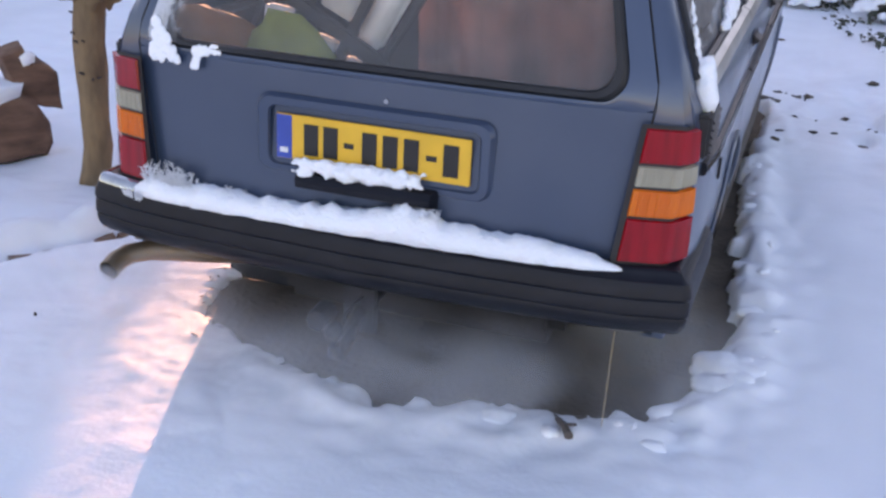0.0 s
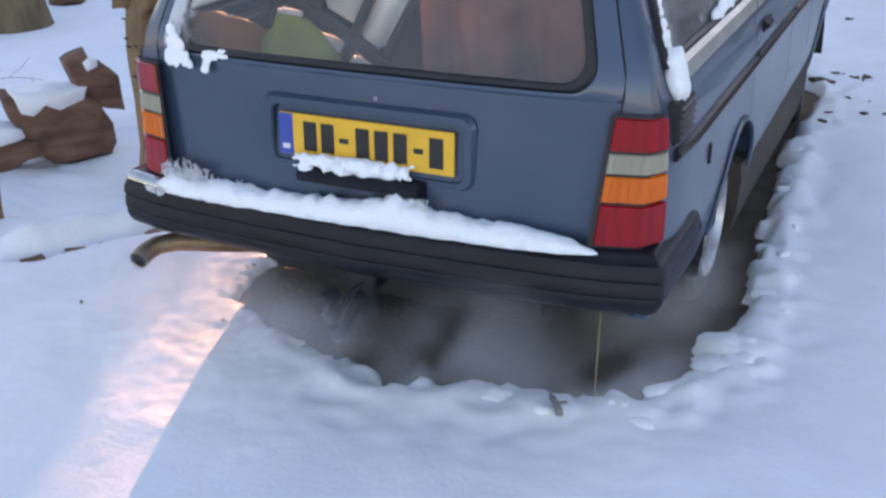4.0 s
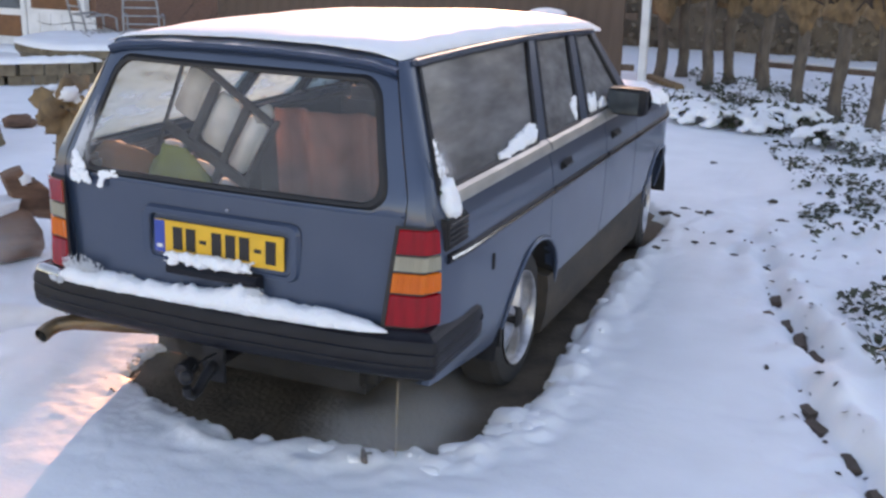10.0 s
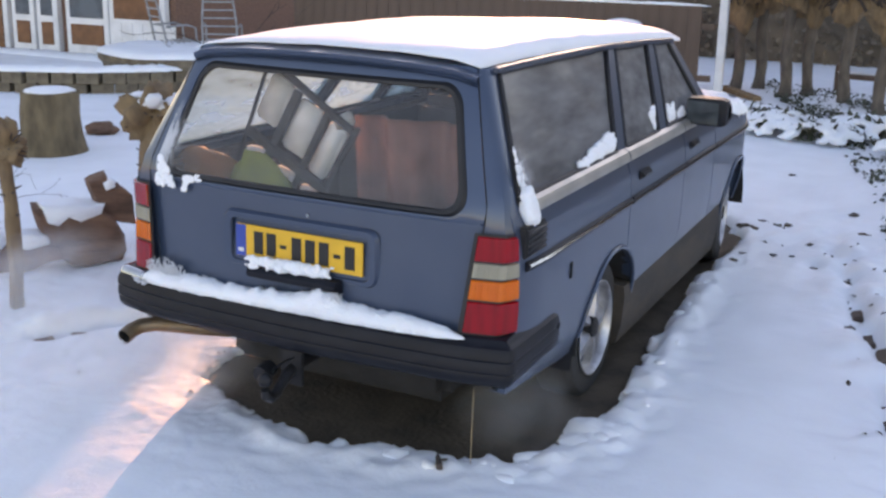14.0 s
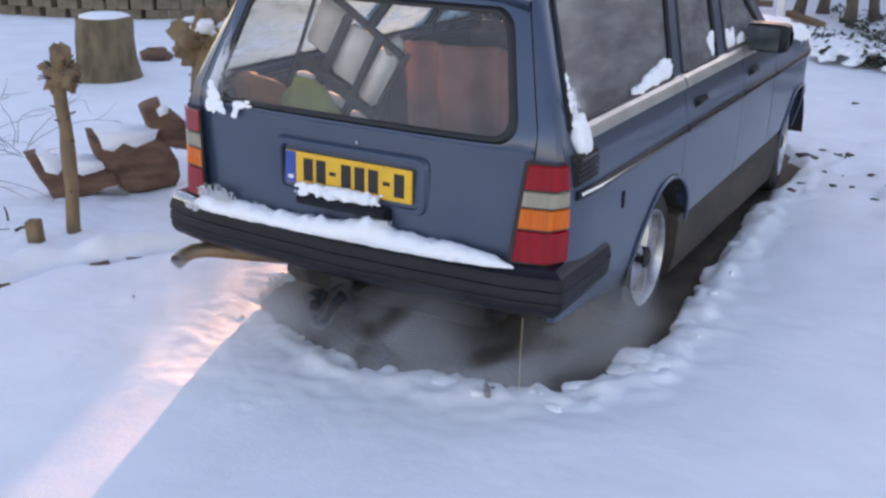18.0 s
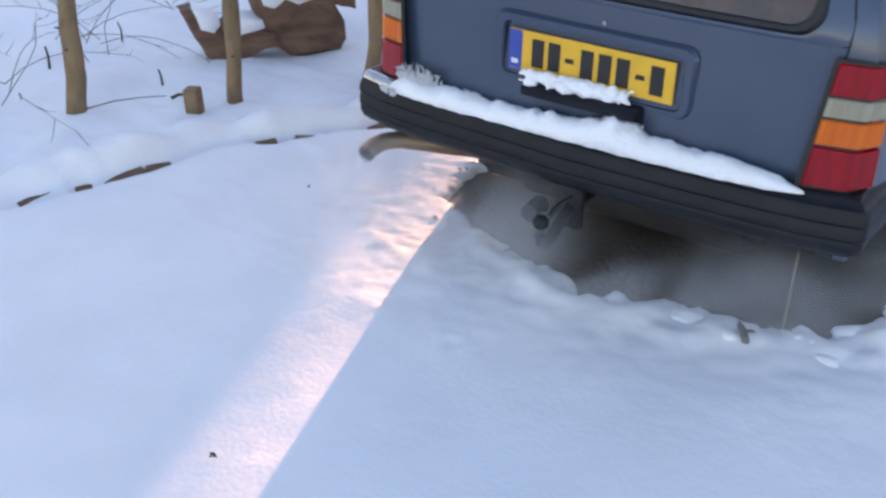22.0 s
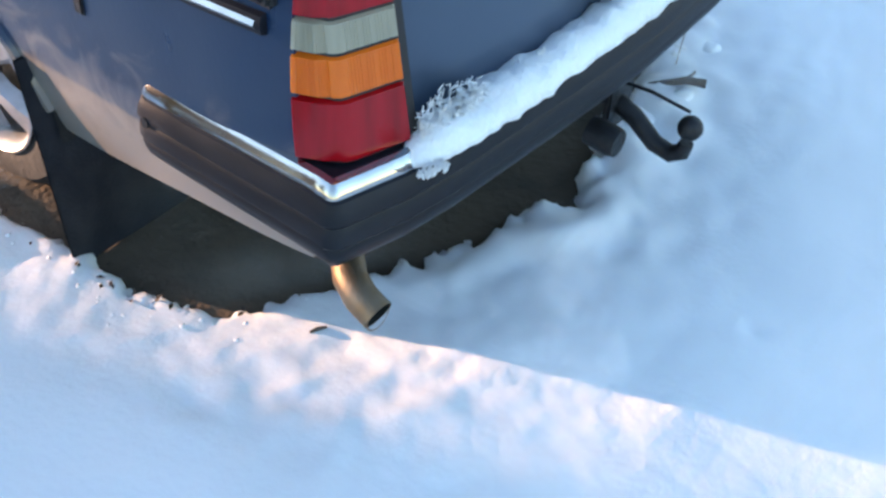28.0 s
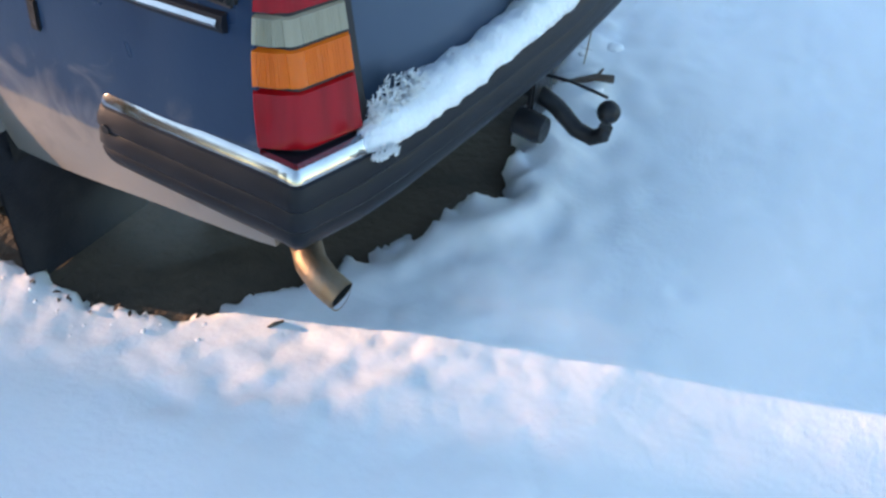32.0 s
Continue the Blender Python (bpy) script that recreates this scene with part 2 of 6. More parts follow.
SEAT = material("grey_velour", (0.07, 0.062, 0.058), 0.95, bump=0.5, bump_scale=200)
TRIM = material("interior_trim", (0.05, 0.045, 0.042), 0.8, bump=0.2)
CLOTH_W = material("white_cloth", (0.82, 0.84, 0.86), 0.9, bump=0.4, bump_scale=30)
CLOTH_G = material("lime_cloth", (0.2, 0.26, 0.06), 0.9, bump=0.4, bump_scale=30)
CLOTH_R = material("rust_red_cloth", (0.3, 0.145, 0.115), 0.9, bump=0.4, bump_scale=40)
CARD = material("brown_canvas", (0.24, 0.12, 0.045), 0.9, bump=0.2)
BARK = material("pollard_bark", (0.26, 0.17, 0.09), 0.92, scale=14, bump=1.0, bump_scale=35, second=(0.15, 0.1, 0.06), stretch=(1, 1, 0.35))
BARK_GREY = material("grey_bark", (0.15, 0.12, 0.095), 0.92, scale=14, bump=1.0, bump_scale=35, second=(0.08, 0.066, 0.055), stretch=(1, 1, 0.35))
BARK_GREEN = material("mossy_bark", (0.19, 0.14, 0.08), 0.92, scale=10, bump=0.9, bump_scale=40, second=(0.1, 0.075, 0.045), stretch=(1, 1, 0.4))
LOG = material("red_brown_log", (0.2, 0.108, 0.07), 0.9, scale=9, bump=1.0, bump_scale=30, second=(0.085, 0.046, 0.031), stretch=(0.6, 1, 1.6))
PEG = material("weathered_peg", (0.25, 0.16, 0.085), 0.85, scale=16, bump=0.5, bump_scale=60)
CUT = material("sawn_wood", (0.34, 0.25, 0.15), 0.85, scale=16, bump=0.5, bump_scale=60)
STONE = material("edging_brick", (0.22, 0.12, 0.07), 0.9, scale=20, bump=0.8, bump_scale=70, second=(0.13, 0.09, 0.065), island=0.2)
# darker copy of the edging brick with the mounds' shade in its colour
SHADED_STONE = material("shaded_brick", (0.1, 0.075, 0.06), 0.85, scale=20, bump=0.8, bump_scale=70, second=(0.1, 0.07, 0.05), island=0.2)
BRICK = material("brown_brick", (0.2, 0.11, 0.075), 0.9, scale=30, bump=0.5, bump_scale=90, second=(0.13, 0.07, 0.05), island=0.25)
GREY_METAL = material("grey_painted_metal", (0.3, 0.31, 0.32), 0.5, metal=0.2, var=0.15, scale=12, bump=0.1)
BOARD = material("brown_boards", (0.15, 0.1, 0.075), 0.8, scale=5, bump=0.4, bump_scale=40, island=0.2, stretch=(1, 1, 0.15))
PANEL = material("brown_door_panel", (0.2, 0.08, 0.03), 0.55, scale=6, bump=0.2)
PANE = material("dark_window", (0.1, 0.12, 0.13), 0.08, var=0.3, scale=3)
ROOF = material("roof_tiles", (0.1, 0.06, 0.05), 0.85, scale=8, bump=0.6)
LEAF = material("ivy_leaf", (0.035, 0.05, 0.025), 0.45, scale=30, island=0.45, second=(0.06, 0.05, 0.03))
DEADLEAF = material("dead_leaf", (0.07, 0.05, 0.035), 0.8, island=0.4)
TWIG = material("thin_twig", (0.08, 0.06, 0.05), 0.9, bump=0.4)
FARWOOD = material("far_winter_wood", (0.22, 0.17, 0.12), 1.0, scale=0.6, second=(0.12, 0.1, 0.08), island=0.3)
GRAVEL_WALL = material("pond_wall", (0.2, 0.16, 0.11), 0.92, scale=7, bump=0.8, bump_scale=30, second=(0.11, 0.085, 0.06))


# ---- mesh helpers ----
SOFT = (SNOW, SNOW_RIME, SNOW_LOOSE, BARK, BARK_GREY, BARK_GREEN, CLOTH_G, CLOTH_R, CLOTH_W, CARD)


def finish(name, bm, mats, smooth=True, angle=35):
    angle = 100 if mats in SOFT else angle
    me = bpy.data.meshes.new(name)
    bmesh.ops.recalc_face_normals(bm, faces=bm.faces)
    bm.to_mesh(me)
    bm.free()
    for m in mats if isinstance(mats, (list, tuple)) else (mats,):
        me.materials.append(m)
    if smooth:
        me.shade_smooth()
        me.set_sharp_from_angle(angle=radians(angle))
    return me


def thing(name, bm, mat, label, category, kind="", group="", at=None, smooth=True):
    ob = new(name, finish(name, bm, mat, smooth) if bm is not None else None)
    if at is not None:
        ob.matrix_basis = at
    return tagged(ob, label, category, group, kind)


def part(name, bm, mat, parent, label="", smooth=True, at=None, angle=35):
    ob = new(name, finish(name, bm, mat, smooth, angle))
    ob.parent = parent
    if at is not None:
        ob.matrix_basis = at
    if label:
        ob["label"] = label
    return ob


def share(src, parent, at):
    """One more piece on the mesh of src."""
    ob = new(src.name.split(".")[0], src.data)
    ob.parent, ob.matrix_basis = parent, at
    return ob


def box(bm, lo, hi, bevel=0.0, mat=0):
    vs = [bm.verts.new((x, y, z)) for x in (lo[0], hi[0]) for y in (lo[1], hi[1]) for z in (lo[2], hi[2])]
    fs = [bm.faces.new([vs[i] for i in q]) for q in ((0, 1, 3, 2), (4, 6, 7, 5), (0, 4, 5, 1), (2, 3, 7, 6), (0, 2, 6, 4), (1, 5, 7, 3))]
    for fc in fs:
        fc.material_index = mat
    if bevel:
        es = {e for fc in fs for e in fc.edges}
        bmesh.ops.bevel(bm, geom=list(es), offset=bevel, segments=2, affect="EDGES")
    return bm


def boxed(lo, hi, bevel=0.0):
    return box(bmesh.new(), lo, hi, bevel)


def grid(bm, rows, close=False, mat=0):
    """Faces between rows of points. close: the rows are rings."""
    vs = [[bm.verts.new(p) for p in r] for r in rows]
    for a, b in zip(vs, vs[1:]):
        n = len(a)
        for i in range(n if close else n - 1):
            j = (i + 1) % n
            fc = bm.faces.new((a[i], a[j], b[j], b[i]))
            fc.material_index = mat
    return vs


def tube(bm, pts, radii, seg=10, cap=True, wobble=0.0, seed=0, mat=0):
    """A round limb along points, with a radius at each."""
    pts = [Vector(p) for p in pts]
    rings = []
    for i, p in enumerate(pts):
        d = (pts[min(i + 1, len(pts) - 1)] - pts[max(i - 1, 0)]).normalized()
        u = d.orthogonal().normalized() if i == 0 else (u - d * u.dot(d)).normalized()
        v = d.cross(u)
        ring = []
        for k in range(seg):
            a = 2 * math.pi * k / seg
            r = radii[i] * (1 + wobble * noise.noise(Vector((math.cos(a) * 1.5, math.sin(a) * 1.5, i * 0.6 + seed * 7.3))))
            ring.append(p + (u * math.cos(a) + v * math.sin(a)) * r)
        rings.append(ring)
    vs = grid(bm, rings, True, mat)
    if cap:
        for r in (vs[0], vs[-1]):
            fc = bm.faces.new(r)
            fc.material_index = mat
    return vs


def lump(bm, c, r, rough=0.25, seed=0, sub=2, mat=0):
    """A lumpy blob about c with radii r."""
    made = bmesh.ops.create_icosphere(bm, subdivisions=sub, radius=1)
    for v in made["verts"]:
        k = 1 + rough * noise.noise(v.co * 1.7 + Vector((seed * 3.1, seed * 1.7, seed)))
        k += rough * 0.5 * noise.noise(v.co * 4.3 + Vector((seed, seed * 2.3, seed)))
        v.co = Vector(c) + Vector((v.co.x * r[0], v.co.y * r[1], v.co.z * r[2])) * k
    if mat:
        for fc in {fc for v in made["verts"] for fc in v.link_faces}:
            fc.material_index = mat


def drift(bm, line, width, height, seed=0, seg=9, step=0.02, flat=0.0, rough=1.0):
    """A bank of snow along a line of points: a rounded, uneven ridge with a ragged edge. width and height are functions of 0..1."""
    line = [Vector(p) for p in line]
    total = sum((b - a).length for a, b in zip(line, line[1:]))
    n = max(4, int(total / step))
    rows = []
    for i in range(n + 1):
        s, k = i / n * total, 0
        while k < len(line) - 2 and s > (line[k + 1] - line[k]).length:
            s -= (line[k + 1] - line[k]).length
            k += 1
        seglen = (line[k + 1] - line[k]).length
        p, d = line[k].lerp(line[k + 1], min(1, s / seglen)), (line[k + 1] - line[k]).normalized()
        side = d.cross(Vector((0, 0, 1))).normalized()
        u = i / n
        end = min(1, math.sqrt(max(0.0, min(u, 1 - u)) * 14 + 0.02))
        j = noise.noise(Vector((i * step * 14, seed, 0)))
        w, h = width(u) * end * (1 + 0.22 * j * rough), height(u) * end * (1 + 0.3 * rough * noise.noise(Vector((i * step * 9, seed, 5))) + 0.16 * rough * noise.noise(Vector((i * step * 31, seed, 6))))
        row = []
        for q in range(seg + 1):
            a = math.pi * q / seg
            lump_ = 1 + 0.2 * rough * noise.noise(Vector((i * step * 26, q * 0.7, seed + 9))) + 0.1 * rough * noise.noise(Vector((i * step * 70, q * 1.9, seed + 19)))
            row.append(p + side * (-math.cos(a) * w / 2 * (1 + 0.12 * rough * noise.noise(Vector((i * step * 40, a, seed))))) + Vector((0, 0, max(0.0, math.sin(a)) ** (0.8 - flat * 0.5) * h * lump_)))
        rows.append(row)
    vs = grid(bm, rows)
    for r in (vs[0], vs[-1]):
        bm.faces.new(r)
    for a, b in zip(vs, vs[1:]):
        bm.faces.new((a[0], b[0], b[-1], a[-1]))
    return bm


def smoothstep(a, b, x):
    t = min(1.0, max(0.0, (x - a) / (b - a)))
    return t * t * (3 - 2 * t)


# ---- ground and snow ----
def inside_distance(poly, x, y):
    """Distance to a closed outline, positive inside."""
    best, inn = 1e9, False
    for (ax, ay), (bx, by) in zip(poly, poly[1:] + poly[:1]):
        dx, dy = bx - ax, by - ay
        t = min(1, max(0, ((x - ax) * dx + (y - ay) * dy) / (dx * dx + dy * dy)))
        best = min(best, math.hypot(x - ax - t * dx, y - ay - t * dy))
        if (ay > y) != (by > y) and x < (bx - ax) * (y - ay) / (by - ay) + ax:
            inn = not inn
    return best if inn else -best


BARE = [(-0.76, 0.5), (-0.52, 0.36), (-0.33, 0.3), (0.03, 0.13), (0.27, 0.23), (0.54, 0.27), (0.77, 0.36), (0.91, 0.62), (0.95, 1.0), (0.92, 1.5), (0.87, 2.2), (0.8, 2.95), (0.84, 3.6), (0.84, 4.2), (0.6, 4.7), (-0.6, 4.7), (-0.86, 4.0), (-0.86, 1.7), (-0.89, 1.28), (-0.84, 0.95), (-0.83, 0.7)]
TRAIL = [(0.69, 4.51), (1.0, 4.13), (1.41, 4.1), (1.5, 3.8), (1.57, 3.52), (1.64, 3.2), (1.69, 2.9), (1.81, 2.54), (1.87, 2.33), (1.97, 2.04), (1.93, 1.78), (1.97, 1.52), (2.06, 1.22), (2.2, 0.98), (2.29, 0.77), (2.36, 0.5)]
EDGING = [(-2.25, -1.2), (-1.98, -0.5), (-1.88, -0.12), (-1.84, 0.08), (-1.82, 0.3), (-1.7, 0.48), (-1.6, 0.7), (-1.43, 0.9), (-1.33, 1.15), (-1.25, 1.7), (-1.2, 3.0), (-1.2, 6.0)]


BRICKS = [(-2.03, -0.45, 0.16), (-1.95, -0.28, 0.08), (-1.89, -0.12, 0.2), (-1.85, 0.02, 0.12), (-1.83, 0.3, 0.16), (-1.68, 0.48, 0.1), (-1.59, 0.69, 0.22), (-1.44, 0.92, 0.1), (-1.38, 1.03, 0.14), (-1.28, 1.3, 0.14),
          (1.44, 3.99, 0.16), (1.37, 3.65, 0.1), (1.56, 3.5, 0.2), (1.61, 3.14, 0.14), (1.71, 2.88, 0.16), (1.7, 2.61, 0.08), (1.81, 2.49, 0.2), (1.9, 2.28, 0.22), (1.99, 2.05, 0.22), (1.98, 1.57, 0.18), (2.01, 1.4, 0.16), (2.06, 1.25, 0.2), (2.2, 0.98, 0.18), (2.31, 0.72, 0.2), (2.36, 0.5, 0.16)]
DENTS = [(0.79, 4.42, 0.07), (1.04, 4.56, 0.08), (1.18, 4.18, 0.09), (1.3, 4.05, 0.06), (0.95, 4.25, 0.05), (-0.87, 0.28, 0.05), (-0.83, 0.19, 0.04), (-0.79, 0.09, 0.045), (-0.71, 0.07, 0.04), (-0.98, 0.36, 0.04), (-0.11, -0.39, 0.02), (-1.25, 0.1, 0.05), (-1.5, -0.1, 0.05), (-1.62, 0.24, 0.05)]


def brick_turn(x, y):
    """Heading of the edging at a brick, in degrees."""
    return (62 if y > 0.4 else 74) if x < 0 else 112


def edging_x(y):
    for (ax, ay), (bx, by) in zip(EDGING, EDGING[1:]):
        if ay <= y <= by:
            return ax + (bx - ax) * (y - ay) / (by - ay)
    return -2.25 if y < 0 else -1.2


def trail_x(y):
    for (bx, by), (ax, ay) in zip(TRAIL[3:], TRAIL[4:]):
        if ay <= y <= by:
            return ax + (bx - ax) * (y - ay) / (by - ay)
    return 9.0


def snow_height(x, y):
    z = 0.062 + 0.018 * noise.noise(Vector((x * 0.9, y * 0.9, 1))) + 0.006 * noise.noise(Vector((x * 4, y * 4, 2))) + 0.0025 * noise.noise(Vector((x * 17, y * 17, 3)))
    far = max(abs(x) - 4, abs(y - 1) - 6, 0)
    z += 0.03 * min(1, far) * noise.noise(Vector((x * 0.3, y * 0.3, 8)))
    if far <= 0:
        # planting bed above the drive, with a dip where the edging stones show
        e = edging_x(y) - x
        if y < 6:
            z += 0.034 * math.exp(-((e - 0.12) / 0.08) ** 2) * (0.8 + 1.1 * noise.noise(Vector((x * 4.0, y * 5.5, 40)))) + smoothstep(0.02, 0.12, e) * (0.014 * noise.noise(Vector((x * 6, y * 6, 44))) + 0.008 * noise.noise(Vector((x * 13, y * 13, 45)))) - 0.02 * smoothstep(0.15, 0.5, e) + 0.03 * smoothstep(0, 0.4, e) * noise.noise(Vector((x * 3.1, y * 3.1, 4)))
            z -= 0.045 * math.exp(-((e + 0.0) / 0.045) ** 2) * max(0.0, 0.75 + noise.noise(Vector((y * 5.0, 0, 6))))
        # a shallow wheel track beside the car and trodden dents
        z -= 0.012 * math.exp(-((x - 0.05 - edging_x(y) - 0.35) / 0.12) ** 2) * (1 if y < 2 else 0)
        e = x - trail_x(y)
        if abs(e) < 0.5:
            e += 0.03 * noise.noise(Vector((x * 5, y * 5, 61)))
            z += 0.035 * math.exp(-((e - 0.17) / 0.1) ** 2) * (0.8 + noise.noise(Vector((x * 4, y * 4, 62)))) - 0.03 * math.exp(-(e / 0.05) ** 2) * max(0.0, 0.7 + noise.noise(Vector((x * 6, y * 6, 63))))
        if -1.25 < x < -0.3 and -1.3 < y < 1.7:
            near = smoothstep(-1.25, -0.95, x) * smoothstep(-1.3, -0.6, y)
            edge = smoothstep(-1.15, -0.95, x) * smoothstep(-0.7, 0.1, y)
            z += near * (0.004 * noise.noise(Vector((x * 9, y * 9, 64))) + 0.003 * noise.noise(Vector((x * 21, y * 21, 65)))) + edge * (0.0035 * noise.noise(Vector((x * 15, y * 13, 66))) + 0.0035 * noise.noise(Vector((x * 31, y * 27, 67))))
        for bx, by, long in BRICKS:
            dx, dy = x - bx, y - by
            if dx * dx + dy * dy > 0.16:
                continue
            a = radians(brick_turn(bx, by))
            u, v = (dx * math.cos(a) + dy * math.sin(a)) / (long * 0.62), (-dx * math.sin(a) + dy * math.cos(a)) * (1 if bx < 0 else -1)
            v += 0.012 * noise.noise(Vector((x * 14, y * 14, 51)))
            z += 0.05 * math.exp(-u * u * 0.5 - ((v - 0.115) / 0.06) ** 2) - 0.034 * math.exp(-u ** 4 - ((v - 0.0) / 0.04) ** 2)
        # added snow ridge beside the left wheel, blocking low sun under the car
        z += 0.05 * math.exp(-((x + 0.96) / 0.06) ** 2) * smoothstep(0.95, 1.15, y) * (1 - smoothstep(2.6, 3.2, y))
        for px, py, pr in DENTS:
            d2 = (x - px) ** 2 + (y - py) ** 2
            if d2 < 0.06:
                d2 *= 1 + 0.9 * noise.noise(Vector((x * 15, y * 15, 41)))
                z -= (0.014 if px > 0 else 0.007) * math.exp(-d2 / pr ** 2) - 0.003 * math.exp(-((math.sqrt(max(0.0, d2)) - pr * 1.7) / (pr * 0.6)) ** 2)
        rough = smoothstep(-0.5, 0.1, x - (2.35 - 0.24 * y)) if 0 < y < 6 else 0
        z += rough * (0.034 * noise.noise(Vector((x * 5.5, y * 4.5, 42))) + 0.02 * noise.noise(Vector((x * 13, y * 12, 43))))
        # ivy bed rises on the far side of the trail
        z += 0.1 * smoothstep(0.15, 1.2, x - (2.35 - 0.27 * y if y < 6 else 0.75)) if y > 0.2 else 0
        d = inside_distance(BARE, x, y)
        if d > -0.5:
            d += (0.05 if x > -0.45 else 0.02) * noise.noise(Vector((x * 6, y * 6, 11))) + 0.035 * noise.noise(Vector((x * 19, y * 19, 12))) + 0.02 * noise.noise(Vector((x * 41, y * 41, 13)))
            z += (0.03 if x > -0.5 else 0.004) * math.exp(-((d + 0.09) / 0.07) ** 2) * (0.6 + 0.9 * noise.noise(Vector((x * 7, y * 7, 14)))) if d < 0 else 0
            z -= (0.016 if x > -0.4 else 0.006) * smoothstep(-0.45, -0.12, d) * (0.5 + noise.noise(Vector((x * 11, y * 11, 15))))
            z *= 1 - (0.5 * smoothstep(-0.4, -0.02, d) if x < -0.35 else 0.5 * smoothstep(-0.4, -0.02, d) * smoothstep(-0.15, -0.35, x)) if x < -0.15 else 1
            z = z * (1 - smoothstep(-0.03, 0.025, d)) - 0.04 * smoothstep(-0.005, 0.03, d)
    return z


def spread(lo, hi, near_lo, near_hi, step, grow):
    """Sample places: even in the near stretch, wider and wider beyond it."""
    mid = list(np.arange(near_lo, near_hi, step))
    out, d, v = [], step, near_hi
    while v < hi:
        out.append(v)
        d *= grow
        v += d
    pre, d, v = [], step, near_lo
    while v > lo:
        d *= grow
        v -= d
        pre.append(v)
    return pre[::-1] + [float(m) for m in mid] + out


bm = bmesh.new()
grid(bm, [[(x, y, -0.002) for x in (-900, -20, -1, 1, 20, 900)] for y in (-900, -20, 0, 2, 4, 20, 900)])
thing("ground", bm, EARTH, "dark wet paving laid bare under the parked car", "ground", "structure", smooth=False)

def finer(places, lo, hi):
    """Places with one more between any two in a stretch."""
    out = []
    for a, b in zip(places, places[1:]):
        out += [a, (a + b) / 2] if lo < a < hi else [a]
    return out + places[-1:]


xs, ys = finer(spread(-600, 600, -3.2, 2.9, 0.03, 1.14), -1.1, 1.1), finer(spread(-600, 900, -1.9, 5.0, 0.032, 1.14), -0.4, 1.5)
verts = [(x, y, snow_height(x, y)) for y in ys for x in xs]
nx = len(xs)
faces = [(j * nx + i, j * nx + i + 1, (j + 1) * nx + i + 1, (j + 1) * nx + i) for j in range(len(ys) - 1) for i in range(nx - 1)]
me = bpy.data.meshes.new("snow_cover")
me.from_pydata(verts, [], faces)
me.materials.append(SNOW)
me.shade_smooth()
tagged(new("snow_cover", me), "fresh blue-white snow over the drive, thin and ragged round the car", "snow", "", "structure")


# ---- the estate car ----
REAR_AXLE, FRONT_AXLE, WHEEL_Z = 1.25, 3.72, 0.305
car = thing("estate_car", None, None, "dark blue-grey old estate car dusted with snow, engine running", "car", at=pose(0, 0, 0, 0, 0.7, 0))


def rear_y(z):
    """The slope of the car's tail."""
    if z < 1.02:
        return 0.088 + 0.03 * max(0, (z - 0.6) / 0.42)
    return 0.118 + 0.165 * ((z - 1.02) / 0.44) ** 1.1


def side_x(z, y):
    x = 0.846
    if z < 0.62:
        x -= 0.05 * ((0.62 - z) / 0.32) ** 2
    if z > 0.86:
        x -= 0.05 * ((z - 0.86) / 0.2) ** 2
    if y < 0.42:
        x -= 0.036 * ((0.42 - y) / 0.3) ** 2
    if y > 3.7:
        x -= 0.15 * ((y - 3.7) / 0.6) ** 2
    return x


def sill_z(y):
    z = 0.42 + 0.02 * (y - 1.6) if REAR_AXLE < y < FRONT_AXLE else (0.33 if y < 1.6 else 0.3)
    if y < 0.85:
        z += 0.055 * (1 - smoothstep(0.3, 0.85, y))
    for yw in (REAR_AXLE, FRONT_AXLE):
        d = abs(y - yw)
        if d < 0.36:
            z = max(z, 0.31 + math.sqrt(0.36 ** 2 - d * d))
    return z


def belt_z(y):
    return 1.055 if y < 2.95 else 1.055 - 0.13 * smoothstep(2.95, 3.8, y) - 0.03 * smoothstep(3.8, 4.4, y)


def side_panel(s, y0, y1):
    """A body panel of one flank between two stations, with a folded-in edge."""
    bm = bmesh.new()
    n = max(3, int((y1 - y0) / 0.035))
    rows = []
    for i in range(n + 1):
        y = y0 + (y1 - y0) * i / n
        zb, zt = sill_z(y), belt_z(y)
        col = [Vector((s * (side_x(zb, y) - 0.05), y, zb + 0.004))]
        for k in range(15):
            z = zb + (zt - zb) * k / 14
            col.append(Vector((s * side_x(z, y), y, z)))
        col.append(Vector((s * (side_x(zt, y) - 0.07), y, zt + 0.008)))
        if i in (0, n):
            inner = [Vector((c.x - s * 0.03, c.y, c.z)) for c in col]
            rows.append(inner) if i == 0 else None
        rows.append(col)
        if i == n:
            rows.append(inner)
    grid(bm, rows)
    return bm


